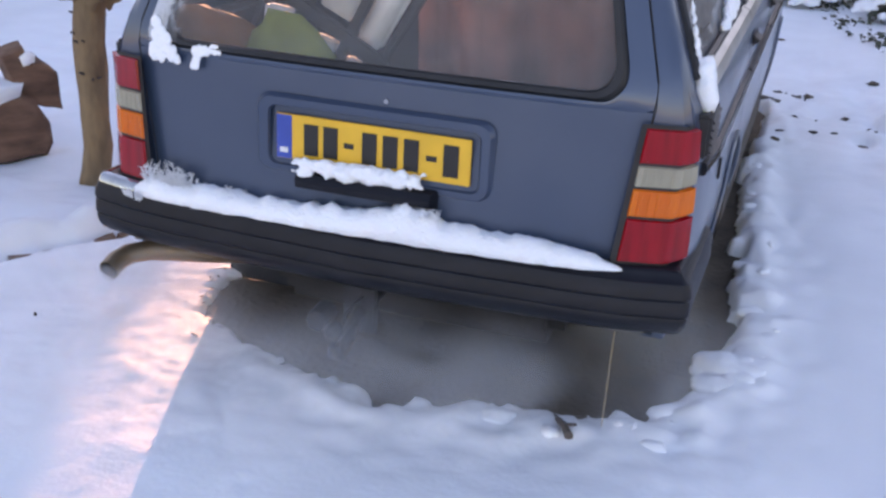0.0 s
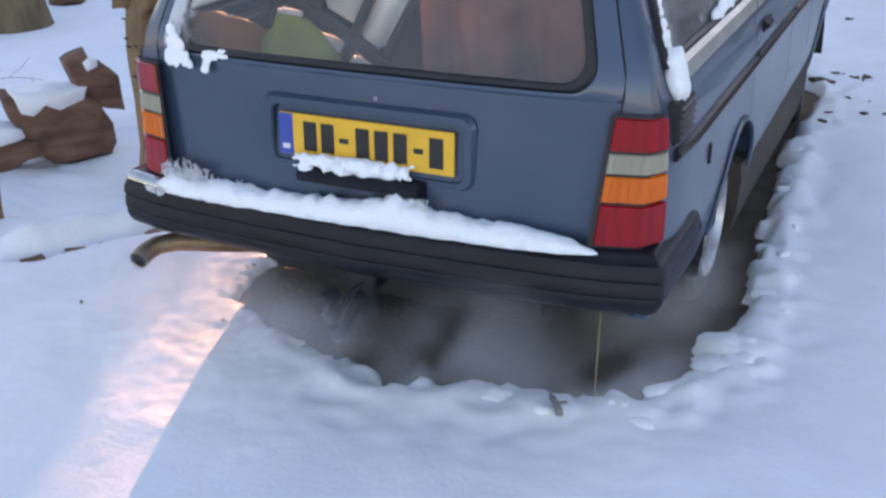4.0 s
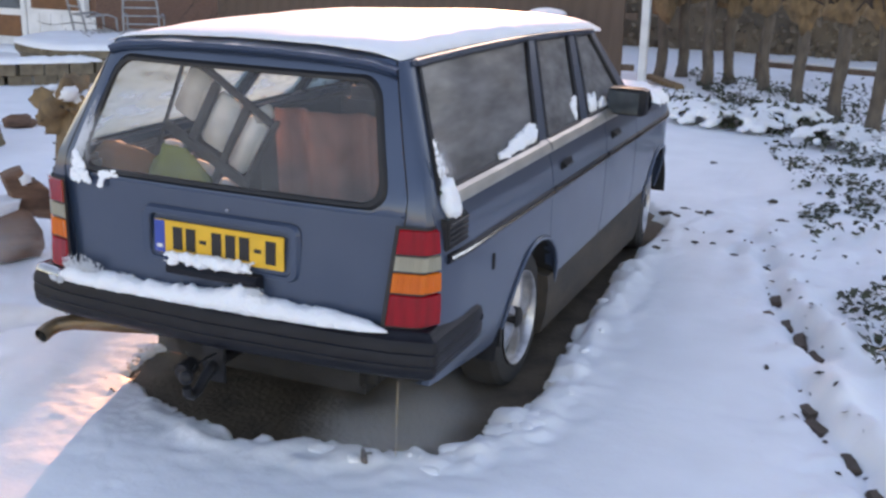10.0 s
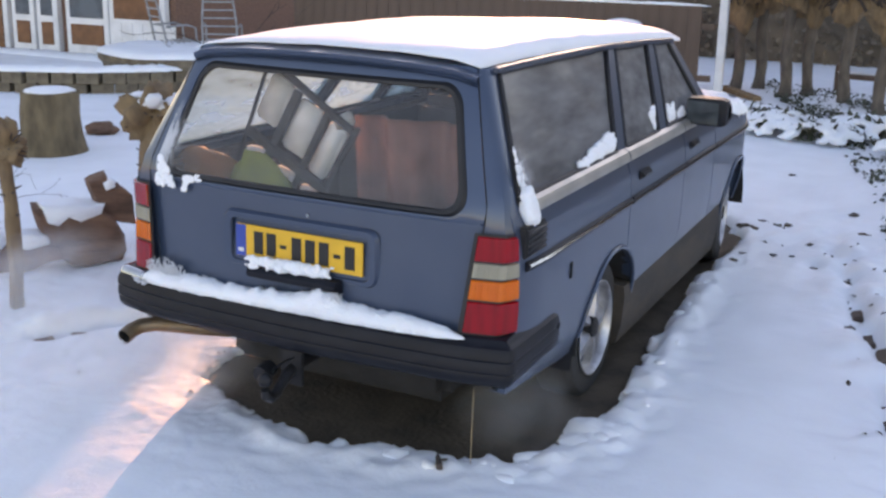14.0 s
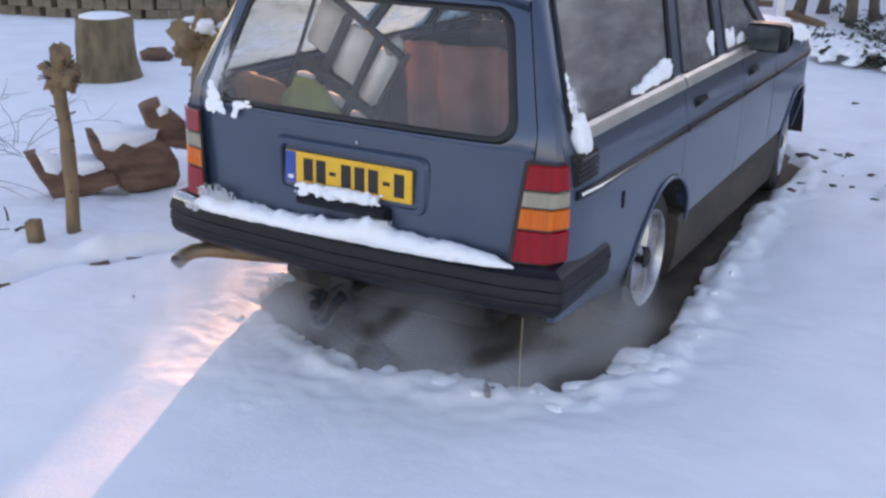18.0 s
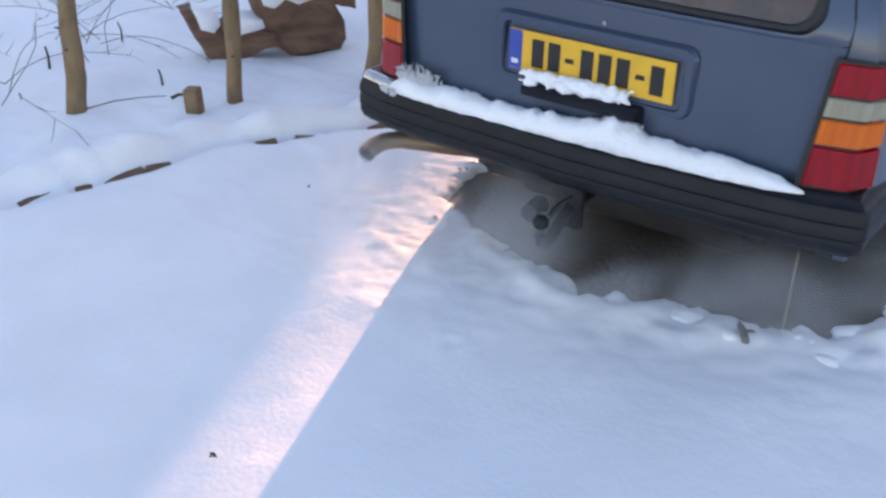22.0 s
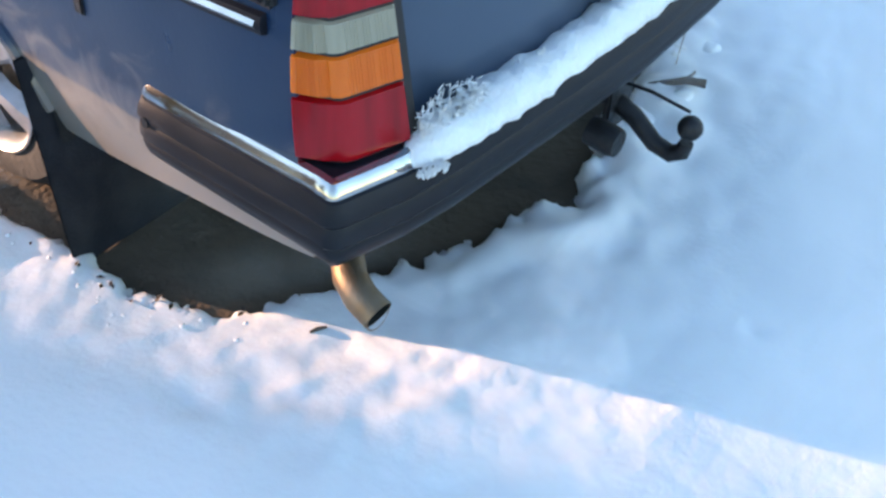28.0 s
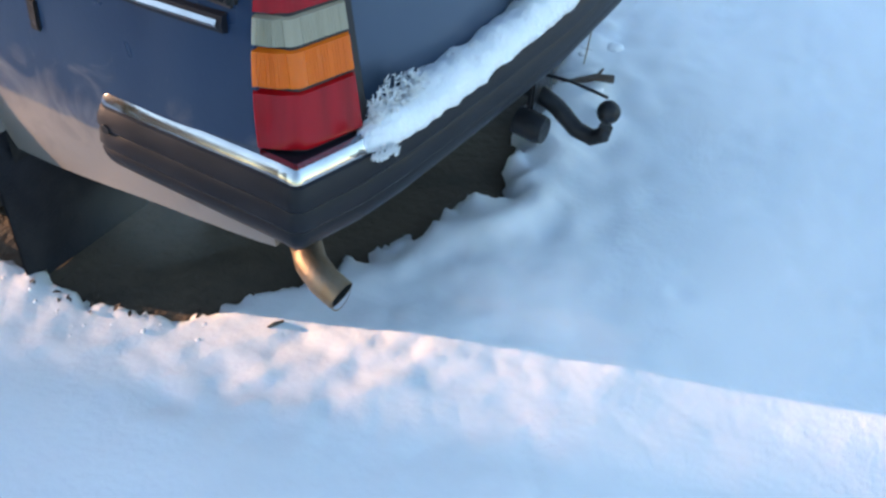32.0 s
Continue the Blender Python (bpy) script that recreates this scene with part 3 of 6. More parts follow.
def flank(s):
    side = "left" if s < 0 else "right"
    # left wings get the darkened, salt-stained copy with the painted sunlit band
    dirt = PAINT_SALT_SHADE if s < 0 else PAINT
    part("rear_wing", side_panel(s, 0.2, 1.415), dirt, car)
    rd = part("rear_door", side_panel(s, 1.422, 2.33), PAINT, car)
    fd = part("front_door", side_panel(s, 2.338, 2.985), PAINT, car)
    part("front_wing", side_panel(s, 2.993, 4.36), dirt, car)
    # the sill hangs extra low to stop sun slipping under the car
    bm = bmesh.new()
    rows = [[Vector((s * x, y, z + k * 0.02 * (y - 1.6))) for x, z, k in ((0.74, 0.44, 1), (0.822, 0.43, 1), (0.828, 0.38, 0.6), (0.822, 0.25, 0.2), (0.8, 0.155, 0), (0.74, 0.13, 0))] for y in np.linspace(1.5, 3.36, 9)]
    vs = grid(bm, rows)
    for r in (vs[0], vs[-1]):
        bm.faces.new(r)
    part("sill", bm, SILL, car, "dull dark brown sill")
    for d, y in ((rd, 1.53), (fd, 2.42)):
        bm = bmesh.new()
        box(bm, (min(s * 0.842, s * 0.862), y + 0.02, 0.925), (max(s * 0.842, s * 0.862), y + 0.15, 0.945), 0.006)
        box(bm, (min(s * 0.838, s * 0.848), y + 0.01, 0.915), (max(s * 0.838, s * 0.848), y + 0.16, 0.957), 0.004)
        h = part("door_handle", bm, STEEL, d, "black pull handle with a chrome rim")
    # rubbing strip with its bright insert, and the bright strip below the windows
    for a, b in ((0.245, 1.41), (1.43, 2.325), (2.345, 2.98), (3.0, 4.2)):
        bm = bmesh.new()
        rows = []
        for i in range(9):
            y = a + (b - a) * i / 8
            x = side_x(0.845, y)
            rows.append([Vector((s * (x + o), y, 0.845 + h)) for o, h in ((0, -0.018), (0.012, -0.015), (0.016, 0), (0.012, 0.015), (0, 0.018))])
        vs = grid(bm, rows)
        for r in (vs[0], vs[-1]):
            bm.faces.new(r)
        strip = part("rubbing_strip", bm, RUBBER, car)
        bm = bmesh.new()
        vs = grid(bm, [[Vector((s * (side_x(0.845, a + (b - a) * i / 8) + o), a + 0.01 + (b - a - 0.02) * i / 8, 0.845 + h)) for o, h in ((0.0145, -0.008), (0.0195, 0), (0.0145, 0.008))] for i in range(9)])
        part("bright_insert", bm, CHROME, strip)
    # belt strip made broad and pale to paint the shoulder's reflected sky
    for a, b in ((0.3, 1.41), (1.425, 2.33), (2.34, 2.9)):
        bm = bmesh.new()
        grid(bm, [[Vector((s * (0.797 + o), a + (b - a) * i / 6, 1.05 + h)) for o, h in ((0.02, -0.036), (0.034, -0.03), (0.034, -0.01), (0.024, 0.01), (0, 0.022))] for i in range(7)])
        part("belt_strip", bm, BELT, car, "bright strip below the side windows, widened to paint the shoulder's sky reflection")
    # wheel arch lip
    for yw in (REAR_AXLE, FRONT_AXLE):
        bm = bmesh.new()
        pts, lo = [], 0.06 if yw < 2 else 0.02
        for i in range(17):
            a = math.pi * (lo + (1 - 2 * lo) * i / 16)
            y, z = yw - math.cos(a) * 0.36, 0.31 + math.sin(a) * 0.36
            pts.append((s * (side_x(z, y) + 0.002), y, z))
        tube(bm, pts, [0.011] * len(pts), 6)
        part("wheel_arch_lip", bm, dirt, car)
        bm = bmesh.new()
        rows = []
        for i in range(13):
            a = math.pi * i / 12
            rows.append([Vector((s * x, yw - math.cos(a) * 0.37, 0.3 + math.sin(a) * 0.37)) for x in (0.5, 0.66, 0.82)])
        grid(bm, rows)
        part("wheel_well", bm, UNDER, car)
    # fuel flap / reflector mark on the wing
    bm = boxed((min(s * 0.838, s * 0.852), 0.675, 0.69), (max(s * 0.838, s * 0.852), 0.7, 0.755), 0.004)
    part("side_reflector", bm, STEEL, car)
    # louvred vent below the quarter window's rear corner
    vent = part("air_vent", boxed((min(s * 0.8, s * 0.846), 0.225, 0.874), (max(s * 0.8, s * 0.846), 0.41, 0.985), 0.008), SEAL, car, "black louvred air vent")
    slat = None
    for k in range(5):
        at = pose(s * 0.847, 0.318, 0.892 + 0.019 * k, 0, 28 * s, 0)
        if slat is None:
            slat = part("louvre", boxed((-0.006, -0.08, -0.0025), (0.006, 0.08, 0.0025), 0.001), RUBBER, vent, at=at)
        else:
            share(slat, vent, at)
    # mud flap; the left one is widened and lowered to block low sun
    bm = bmesh.new()
    y0 = 0.915
    drop, xs_ = (0.51, (0.29, 0.64, 0.72, 0.79, 0.862)) if s < 0 else (0.24, (0.66, 0.7, 0.74, 0.78, 0.82))
    rows = [[Vector((s * x, y0 - (0.05 if s < 0 else 0.1) * t, 0.5 - drop * t)) for x in xs_] for t in (0, 0.3, 0.6, 0.85, 1)]
    rows += [[p + Vector((0, 0.008, 0)) for p in r] for r in rows[::-1]]
    grid(bm, rows)
    part("mud_flap", bm, FLAP, car, "dusty rubber mud flap")


for s in (-1, 1):
    flank(s)


def wheel(s, y, steer=0):
    """An alloy wheel: tyre, dished rim with broad spokes and a rim lip."""
    w = new("wheel")
    w.parent, w.matrix_basis = car, pose(s * 0.685, y, WHEEL_Z, 0, 0, steer)
    bm = bmesh.new()
    prof = [(0.19, -0.085), (0.225, -0.095), (0.285, -0.09), (0.308, -0.07), (0.312, -0.03), (0.312, 0.03), (0.308, 0.07), (0.285, 0.09), (0.225, 0.095), (0.205, 0.088)]
    rings = [[Vector((s * o, r * math.cos(2 * math.pi * k / 40), r * math.sin(2 * math.pi * k / 40))) for k in range(40)] for r, o in prof]
    grid(bm, rings, True)
    part("tyre", bm, TYRE, w)
    bm = bmesh.new()
    prof = [(0.209, 0.094), (0.212, 0.1), (0.206, 0.102), (0.196, 0.092), (0.19, 0.06), (0.185, -0.06)]
    rings = [[Vector((s * o, r * math.cos(2 * math.pi * k / 40), r * math.sin(2 * math.pi * k / 40))) for k in range(40)] for r, o in prof]
    grid(bm, rings, True)
    rim = part("rim", bm, ALLOY, w)
    bm = bmesh.new()
    for k in range(5):
        a0 = 2 * math.pi * k / 5
        rows = []
        for r, o, hw in ((0.04, 0.085, 0.45), (0.09, 0.088, 0.34), (0.14, 0.082, 0.3), (0.195, 0.07, 0.33)):
            rows.append([Vector((s * (o - (0.03 if q in (0, 4) else 0)), r * math.cos(a0 + hw * (q - 2) / 2), r * math.sin(a0 + hw * (q - 2) / 2))) for q in range(5)])
        grid(bm, rows)
    part("spokes", bm, ALLOY, rim)
    bm = bmesh.new()
    tube(bm, [(s * 0.05, 0, 0), (s * 0.092, 0, 0), (s * 0.1, 0, 0)], [0.05, 0.045, 0.03], 16)
    part("hub_cap", bm, STEEL, rim)
    bm = bmesh.new()
    tube(bm, [(s * -0.02, 0, 0), (s * 0.0, 0, 0)], [0.14, 0.14], 24)
    part("brake_disc", bm, RUST, w)


for s in (-1, 1):
    wheel(s, REAR_AXLE)
    wheel(s, FRONT_AXLE, 7)

# underbody, bonnet, front
bm = bmesh.new()
# boxes hang deeper than a floor pan would, blocking low sun under the car
box(bm, (-0.62, 1.62, 0.14), (0.62, 3.4, 0.3))
box(bm, (-0.5, 0.95, 0.15), (-0.2, 1.1, 0.35))
box(bm, (-0.62, 0.5, 0.3), (0.62, 4.2, 0.42))
box(bm, (-0.79, 1.66, 0.19), (0.79, 3.5, 0.4))
box(bm, (-0.78, 0.22, 0.42), (0.78, 0.95, 0.5))
part("floor_pan", bm, UNDER, car, smooth=False)
bm = bmesh.new()
tube(bm, [(-0.62, REAR_AXLE, 0.3), (-0.14, REAR_AXLE, 0.3), (-0.1, REAR_AXLE, 0.3), (0.1, REAR_AXLE, 0.3), (0.14, REAR_AXLE, 0.3), (0.62, REAR_AXLE, 0.3)], [0.04, 0.04, 0.11, 0.11, 0.04, 0.04], 14)
part("rear_axle", bm, UNDER, car)
bm = bmesh.new()
box(bm, (-0.42, 0.36, 0.2), (0.5, 0.9, 0.42), 0.05)
part("fuel_tank", bm, UNDER, car)
bm = bmesh.new()
rows = []
for i in range(14):
    y = 3.0 + 1.39 * i / 13
    w = side_x(0.9, y) - 0.03
    zt = belt_z(y) + 0.012
    rows.append([Vector((w * u, y, zt + 0.035 * (1 - u * u) - (0.05 if i == 13 else 0))) for u in (-1, -0.8, -0.5, -0.2, 0, 0.2, 0.5, 0.8, 1)])
grid(bm, rows)
part("bonnet", bm, PAINT, car)
bm = bmesh.new()
# the front panel reaches low to block sun under the car
box(bm, (-0.62, 4.25, 0.2), (0.62, 4.39, 0.92), 0.03)
part("front_panel", bm, PAINT, car)
bm = bmesh.new()
box(bm, (-0.7, 4.32, 0.4), (0.7, 4.5, 0.56), 0.04)
part("front_bumper", bm, RUBBER, car)


# ---- tail: tailgate, window, lamps, bumper ----
def gate_half(z):
    """Half the tailgate's width."""
    return 0.655 + 0.06 * smoothstep(0.6, 1.05, z) if z < 1.05 else 0.715 - 0.125 * (z - 1.05) / 0.42


def gate_point(u, z, out=0.0):
    """A point of the tail's skin: u from -1 to 1 across the tailgate."""
    w = gate_half(z)
    return Vector((u * w, rear_y(z) + 0.028 * abs(u) ** 4 - out + 0.012 * u * u, z))


bm = bmesh.new()
US = [-1, -0.96, -0.85, -0.65, -0.4, -0.15, 0.15, 0.4, 0.65, 0.85, 0.96, 1]
low = [[gate_point(u, z) for u in US] for z in (0.56, 0.6, 0.68, 0.76, 0.84, 0.92, 0.96, 0.993)]
low.append([p + Vector((0, 0.03, 0.02)) for p in low[-1]])
low.insert(0, [p + Vector((0, 0.05, 0)) for p in low[0]])
grid(bm, low)
gate = part("tailgate", bm, PAINT, car, "blue-grey tailgate with a wide window")


def win_outline(scale=1.0, n=9):
    """The rounded window outline on the tail, as (u, z) pairs about its middle."""
    pts = []
    zb, zt, ub, r = 1.008, 1.442, 0.915, 0.1
    for cx, cz, a0 in ((1, 0, -90), (1, 1, 0), (-1, 1, 90), (-1, 0, 180)):
        for k in range(n):
            a = radians(a0 + 90 * k / (n - 1))
            rz = r * (1.0 if cz == 0 else 0.75)
            z = (zt - rz + rz * math.sin(a)) if cz else (zb + rz + rz * math.sin(a))
            x = cx * (ub - r) + r * math.cos(a)
            pts.append((x * scale, (z - 1.22) * scale + 1.22))
    full = []
    for i, (p, q) in enumerate(zip(pts, pts[1:] + pts[:1])):
        full.append(p)
        if i % n == n - 1:
            m = 10 if abs(p[1] - q[1]) < 0.01 else 4
            full += [(p[0] + (q[0] - p[0]) * k / m, p[1] + (q[1] - p[1]) * k / m) for k in range(1, m)]
    return full


win = win_outline()
frame_out = []
for u, z in win:
    m = max(abs(u) / 0.915, abs(z - 1.22) / 0.212)
    frame_out.append((max(-1, min(1, u / m / 0.915 if abs(u) / 0.915 >= abs(z - 1.22) / 0.212 else u / m / 0.915)), 1.22 + (z - 1.22) / m / 0.212 * (0.228 if z < 1.22 else 0.277)))
bm = bmesh.new()
mid = [((a[0] * 0.4 + b[0] * 0.6), (a[1] * 0.4 + b[1] * 0.6)) for a, b in zip(frame_out, win)]
rows = [[gate_point(u, z, 0) for u, z in frame_out], [gate_point(u, z, 0.004) for u, z in mid], [gate_point(u, z, 0.002) for u, z in win], [gate_point(u * 0.995, 1.22 + (z - 1.22) * 0.985, -0.03) for u, z in win]]
grid(bm, rows, True)
part("window_surround", bm, PAINT, gate)
bm = bmesh.new()
w2, w3 = [(u * 0.955, 1.22 + (z - 1.22) * 0.9) for u, z in win], [(u * 0.95, 1.22 + (z - 1.22) * 0.885) for u, z in win]
rows = [[gate_point(u, z, -0.004) for u, z in win], [gate_point(u * 0.98, 1.22 + (z - 1.22) * 0.95, 0.01) for u, z in win], [gate_point(u, z, 0.007) for u, z in w2], [gate_point(u, z, -0.006) for u, z in w3]]
grid(bm, rows, True)
part("window_seal", bm, SEAL, gate, "wide black rubber window seal")
bm = bmesh.new()
rows = []
for k in range(7):
    t = k / 6
    rows.append([gate_point(u * (1 - t), 1.22 + (z - 1.22) * (1 - t), -0.003) for u, z in w2] if k < 6 else None)
rows = [r for r in rows if r]
vs = grid(bm, rows, True)
bm.faces.new(vs[-1])
pane = part("rear_window", bm, GLASS_REAR, gate, "rear window with frost along its lower edge")
pane.visible_shadow = False
# lock button
bm = bmesh.new()
tube(bm, [gate_point(0.06, 0.945, -0.01), gate_point(0.06, 0.945, 0.006)], [0.009, 0.007], 10)
part("lock_button", bm, CHROME, gate)

# plate, its recess frame and the handle below it
PZ0, PZ1 = 0.757, 0.88
bm = bmesh.new()


def frame_rows(x0, x1, z0, z1, r, y):
    pts = []
    for cx, cz, a0 in ((1, 0, -90), (1, 1, 0), (0, 1, 90), (0, 0, 180)):
        for k in range(5):
            a = radians(a0 + 90 * k / 4)
            pts.append(Vector(((x1 - r if cx else x0 + r) + r * math.cos(a), rear_y((z0 + z1) / 2) + y + 0.02 * (cz - 0.5) * 0, (z1 - r if cz else z0 + r) + r * math.sin(a))))
    return pts


grid(bm, [frame_rows(-0.325, 0.34, 0.715, 0.93, 0.04, 0.004), frame_rows(-0.315, 0.33, 0.723, 0.922, 0.035, -0.012), frame_rows(-0.288, 0.308, 0.738, 0.902, 0.025, -0.012), frame_rows(-0.282, 0.302, 0.742, 0.898, 0.022, -0.002)], True)
bmesh.ops.contextual_create(bm, geom=[e for e in bm.edges if e.is_boundary and abs(e.verts[0].co.y - rear_y(0.8175) + 0.002) < 1e-4])
part("plate_surround", bm, PAINT, gate, "raised frame round the number plate")
plate = part("number_plate", boxed((-0.262, rear_y(0.81) - 0.012, PZ0), (0.282, rear_y(0.81) - 0.004, PZ1), 0.002), YELLOW, gate, "yellow number plate with a blue band")
PY = rear_y(0.81) - 0.0125
part("country_band", boxed((-0.26, PY - 0.001, PZ0 + 0.002), (-0.216, PY, PZ1 - 0.002)), BLUE, plate, smooth=False)
part("country_mark", boxed((-0.25, PY - 0.0025, PZ0 + 0.018), (-0.227, PY - 0.001, PZ0 + 0.032)), WHITE, plate, smooth=False)
ink = part("plate_bar", boxed((-0.0205, PY - 0.0018, PZ0 + 0.018), (0.0205, PY - 0.0002, PZ1 - 0.02)), INK, plate, smooth=False)
ink.matrix_basis = pose(-0.16, 0, 0)
for x in (-0.104, 0.006, 0.064, 0.122, 0.23):
    share(ink, plate, pose(x, 0, 0))
dash = part("plate_dash", boxed((-0.014, PY - 0.0018, 0.81), (0.014, PY - 0.0002, 0.824)), INK, plate, smooth=False)
dash.matrix_basis = pose(-0.052, 0, 0)
share(dash, plate, pose(0.177, 0, 0))
bm = bmesh.new()
prof = [(0.0, 0.735), (-0.035, 0.73), (-0.05, 0.715), (-0.045, 0.695), (-0.02, 0.685), (0.0, 0.69)]
grid(bm, [[Vector((x, rear_y(0.71) + o * k, z)) for o, z in prof] for x, k in ((-0.2, 0.1), (-0.19, 0.9), (0.0, 1.0), (0.19, 0.9), (0.2, 0.1))])
part("gate_handle", bm, RUBBER, gate, "black tailgate handle under the plate")


# rear corner posts: body-coloured skin from lamp to roof on either side of the tailgate
def corner_post(s):
    bm = bmesh.new()
    rows = []
    for k in range(16):
        z = 0.585 + (1.49 - 0.585) * k / 15
        a = gate_point(s * 1.0, z)
        a.x += s * 0.006
        if z < 1.05:
            b = Vector((s * side_x(z, 0.22), 0.235, z))
        else:
            t = (z - 1.05) / 0.41
            b = Vector((s * (0.795 - 0.175 * t), 0.24 + 0.19 * t, z))
        c = Vector((a.x + (b.x - a.x) * 0.72, a.y + (b.y - a.y) * 0.22, z))
        rows.append([a + Vector((0, 0.03, 0)), a, a.lerp(c, 0.5), c, c.lerp(b, 0.35) + Vector((s * 0.006, 0, 0)), c.lerp(b, 0.7) + Vector((s * 0.005, 0, 0)), b])
    grid(bm, rows)
    post = part("corner_post", bm, PAINT, car)
    bm = bmesh.new()
    tube(bm, [gate_point(s * 1.0, z, 0.0) + Vector((s * 0.003, 0.006, 0)) for z in np.linspace(0.6, 1.488, 20)], [0.0045] * 20, 5)
    part("gate_gap", bm, SEAL, post)


def tail_lamp(s):
    """Four lenses one over another, wrapped round the corner and creased down the middle, in a dark seal."""
    lamp = new("tail_lamp")
    lamp.parent = car
    lamp["label"] = "tail lamp in red, white and amber bands"

    def skin(u, z, out):
        t = (z - 0.62) / 0.345
        pts = ((0.672 + 0.034 * t, 0.1), (0.782 + 0.012 * t, 0.137), (0.822 - 0.008 * t * t, 0.205 - 0.045 * t * t))
        (ax, ay), (bx, by) = (pts[0], pts[1]) if u < 0.5 else (pts[1], pts[2])
        v = u * 2 if u < 0.5 else u * 2 - 1
        x, y = ax + (bx - ax) * v, ay + (by - ay) * v
        w = smoothstep(0.44, 0.56, u)
        if 0.44 < u < 0.56:
            k = (u - 0.44) / 0.12
            (ax, ay), (mx, my), (bx, by) = pts
            p0, p2 = (ax + (mx - ax) * 0.88, ay + (my - ay) * 0.88), (mx + (bx - mx) * 0.12, my + (by - my) * 0.12)
            x, y = [(1 - k) ** 2 * p + 2 * k * (1 - k) * q + k * k * r for p, q, r in zip(p0, pts[1], p2)]
        side = Vector((0.28 + 0.66 * w, -0.96 + 0.61 * w)).normalized()
        nx_, ny = side.x, side.y
        dip = 0.004 * (1 - abs(u - 0.5) * 2)
        return Vector((s * (x + nx_ * out), y + ny * out + 0.03 * t, z - dip))

    bands = (("red_lens", RED, 0.624, 0.735), ("amber_lens", AMBER, 0.741, 0.811), ("white_lens", CLEAR, 0.817, 0.87), ("red_lens", RED, 0.876, 0.962))
    for name, mat, z0, z1 in bands:
        bm = bmesh.new()
        rows = []
        uu = [0.0, 0.015, 0.1, 0.2, 0.3, 0.44, 0.47, 0.5, 0.53, 0.56, 0.7, 0.8, 0.9, 0.985, 1.0]
        ribs = []
        if mat in (AMBER, CLEAR):
            fine = [round(0.06 + 0.0126 * k, 4) for k in range(70)]
            ribs = [u for u in fine[1::2] if not 0.43 < u < 0.57]
            uu = sorted({*uu, *ribs, *(u for u in fine[::2] if not 0.43 < u < 0.57)})
        zs = [z0, z0 + 0.003, *np.linspace(z0 + 0.012, z1 - 0.012, 5), z1 - 0.003, z1]
        for z in zs:
            edge = z in (z0, z1)
            rows.append([skin(u, z, 0.002 if edge or u in (0.0, 1.0) else 0.009 + 0.006 * smoothstep(0.56, 0.72, u) - (0.0016 if u in ribs else 0)) for u in uu])
        grid(bm, rows)
        part(name, bm, mat, lamp)
    bm = bmesh.new()
    rows = [[skin(u, z, 0.0025 if 0 < u < 0.7 else (0.0 if u < 1 else -0.006)) for u in (-0.07, 0.0, 0.25, 0.44, 0.47, 0.5, 0.53, 0.56, 0.8, 1.0, 1.03)] for z in (0.616, 0.7, 0.8, 0.9, 0.972)]
    grid(bm, rows)
    part("lamp_seal", bm, SEAL, lamp)


# bumper: a thick ribbed rubber beam that wraps round the corners, with a bright strip on top
def bumper_plan(n=9):
    """Outer line of the rear bumper, from the left wheel round to the right one, with its outward normals."""
    pts = [(-0.842, 0.556), (-0.856, 0.548), (-0.862, 0.53), (-0.862, 0.45), (-0.859, 0.3), (-0.857, 0.2), (-0.857, 0.15)]
    for k in range(n):
        a = radians(185 + 78 * k / (n - 1))
        pts.append((-0.833 + 0.026 * math.cos(a), 0.12 + 0.026 * math.sin(a)))
    pts += [(-0.72, 0.064), (-0.6, 0.048), (-0.3, 0.03), (0.0, 0.018)]
    full = pts + [(-x, y) for x, y in pts[-2::-1]]
    out = []
    for i, p in enumerate(full):
        a, b = full[max(0, i - 1)], full[min(len(full) - 1, i + 1)]
        d = Vector((b[0] - a[0], b[1] - a[1])).normalized()
        out.append((p[0], p[1], d.y, -d.x))
    return out


def bumper_skin(prof, until=9.0):
    bm = bmesh.new()
    rows = []
    for x, y, nx_, ny in bumper_plan():
        if x < until:
            lift = 0.08 * smoothstep(0.1, 0.6, y)
            rows.append([Vector((x + nx_ * o, y + ny * o, z + lift * max(0.0, 0.606 - z))) for o, z in prof])
    vs = grid(bm, rows)
    for r in (vs[0], vs[-1]):
        bm.faces.new(r)
    return bm


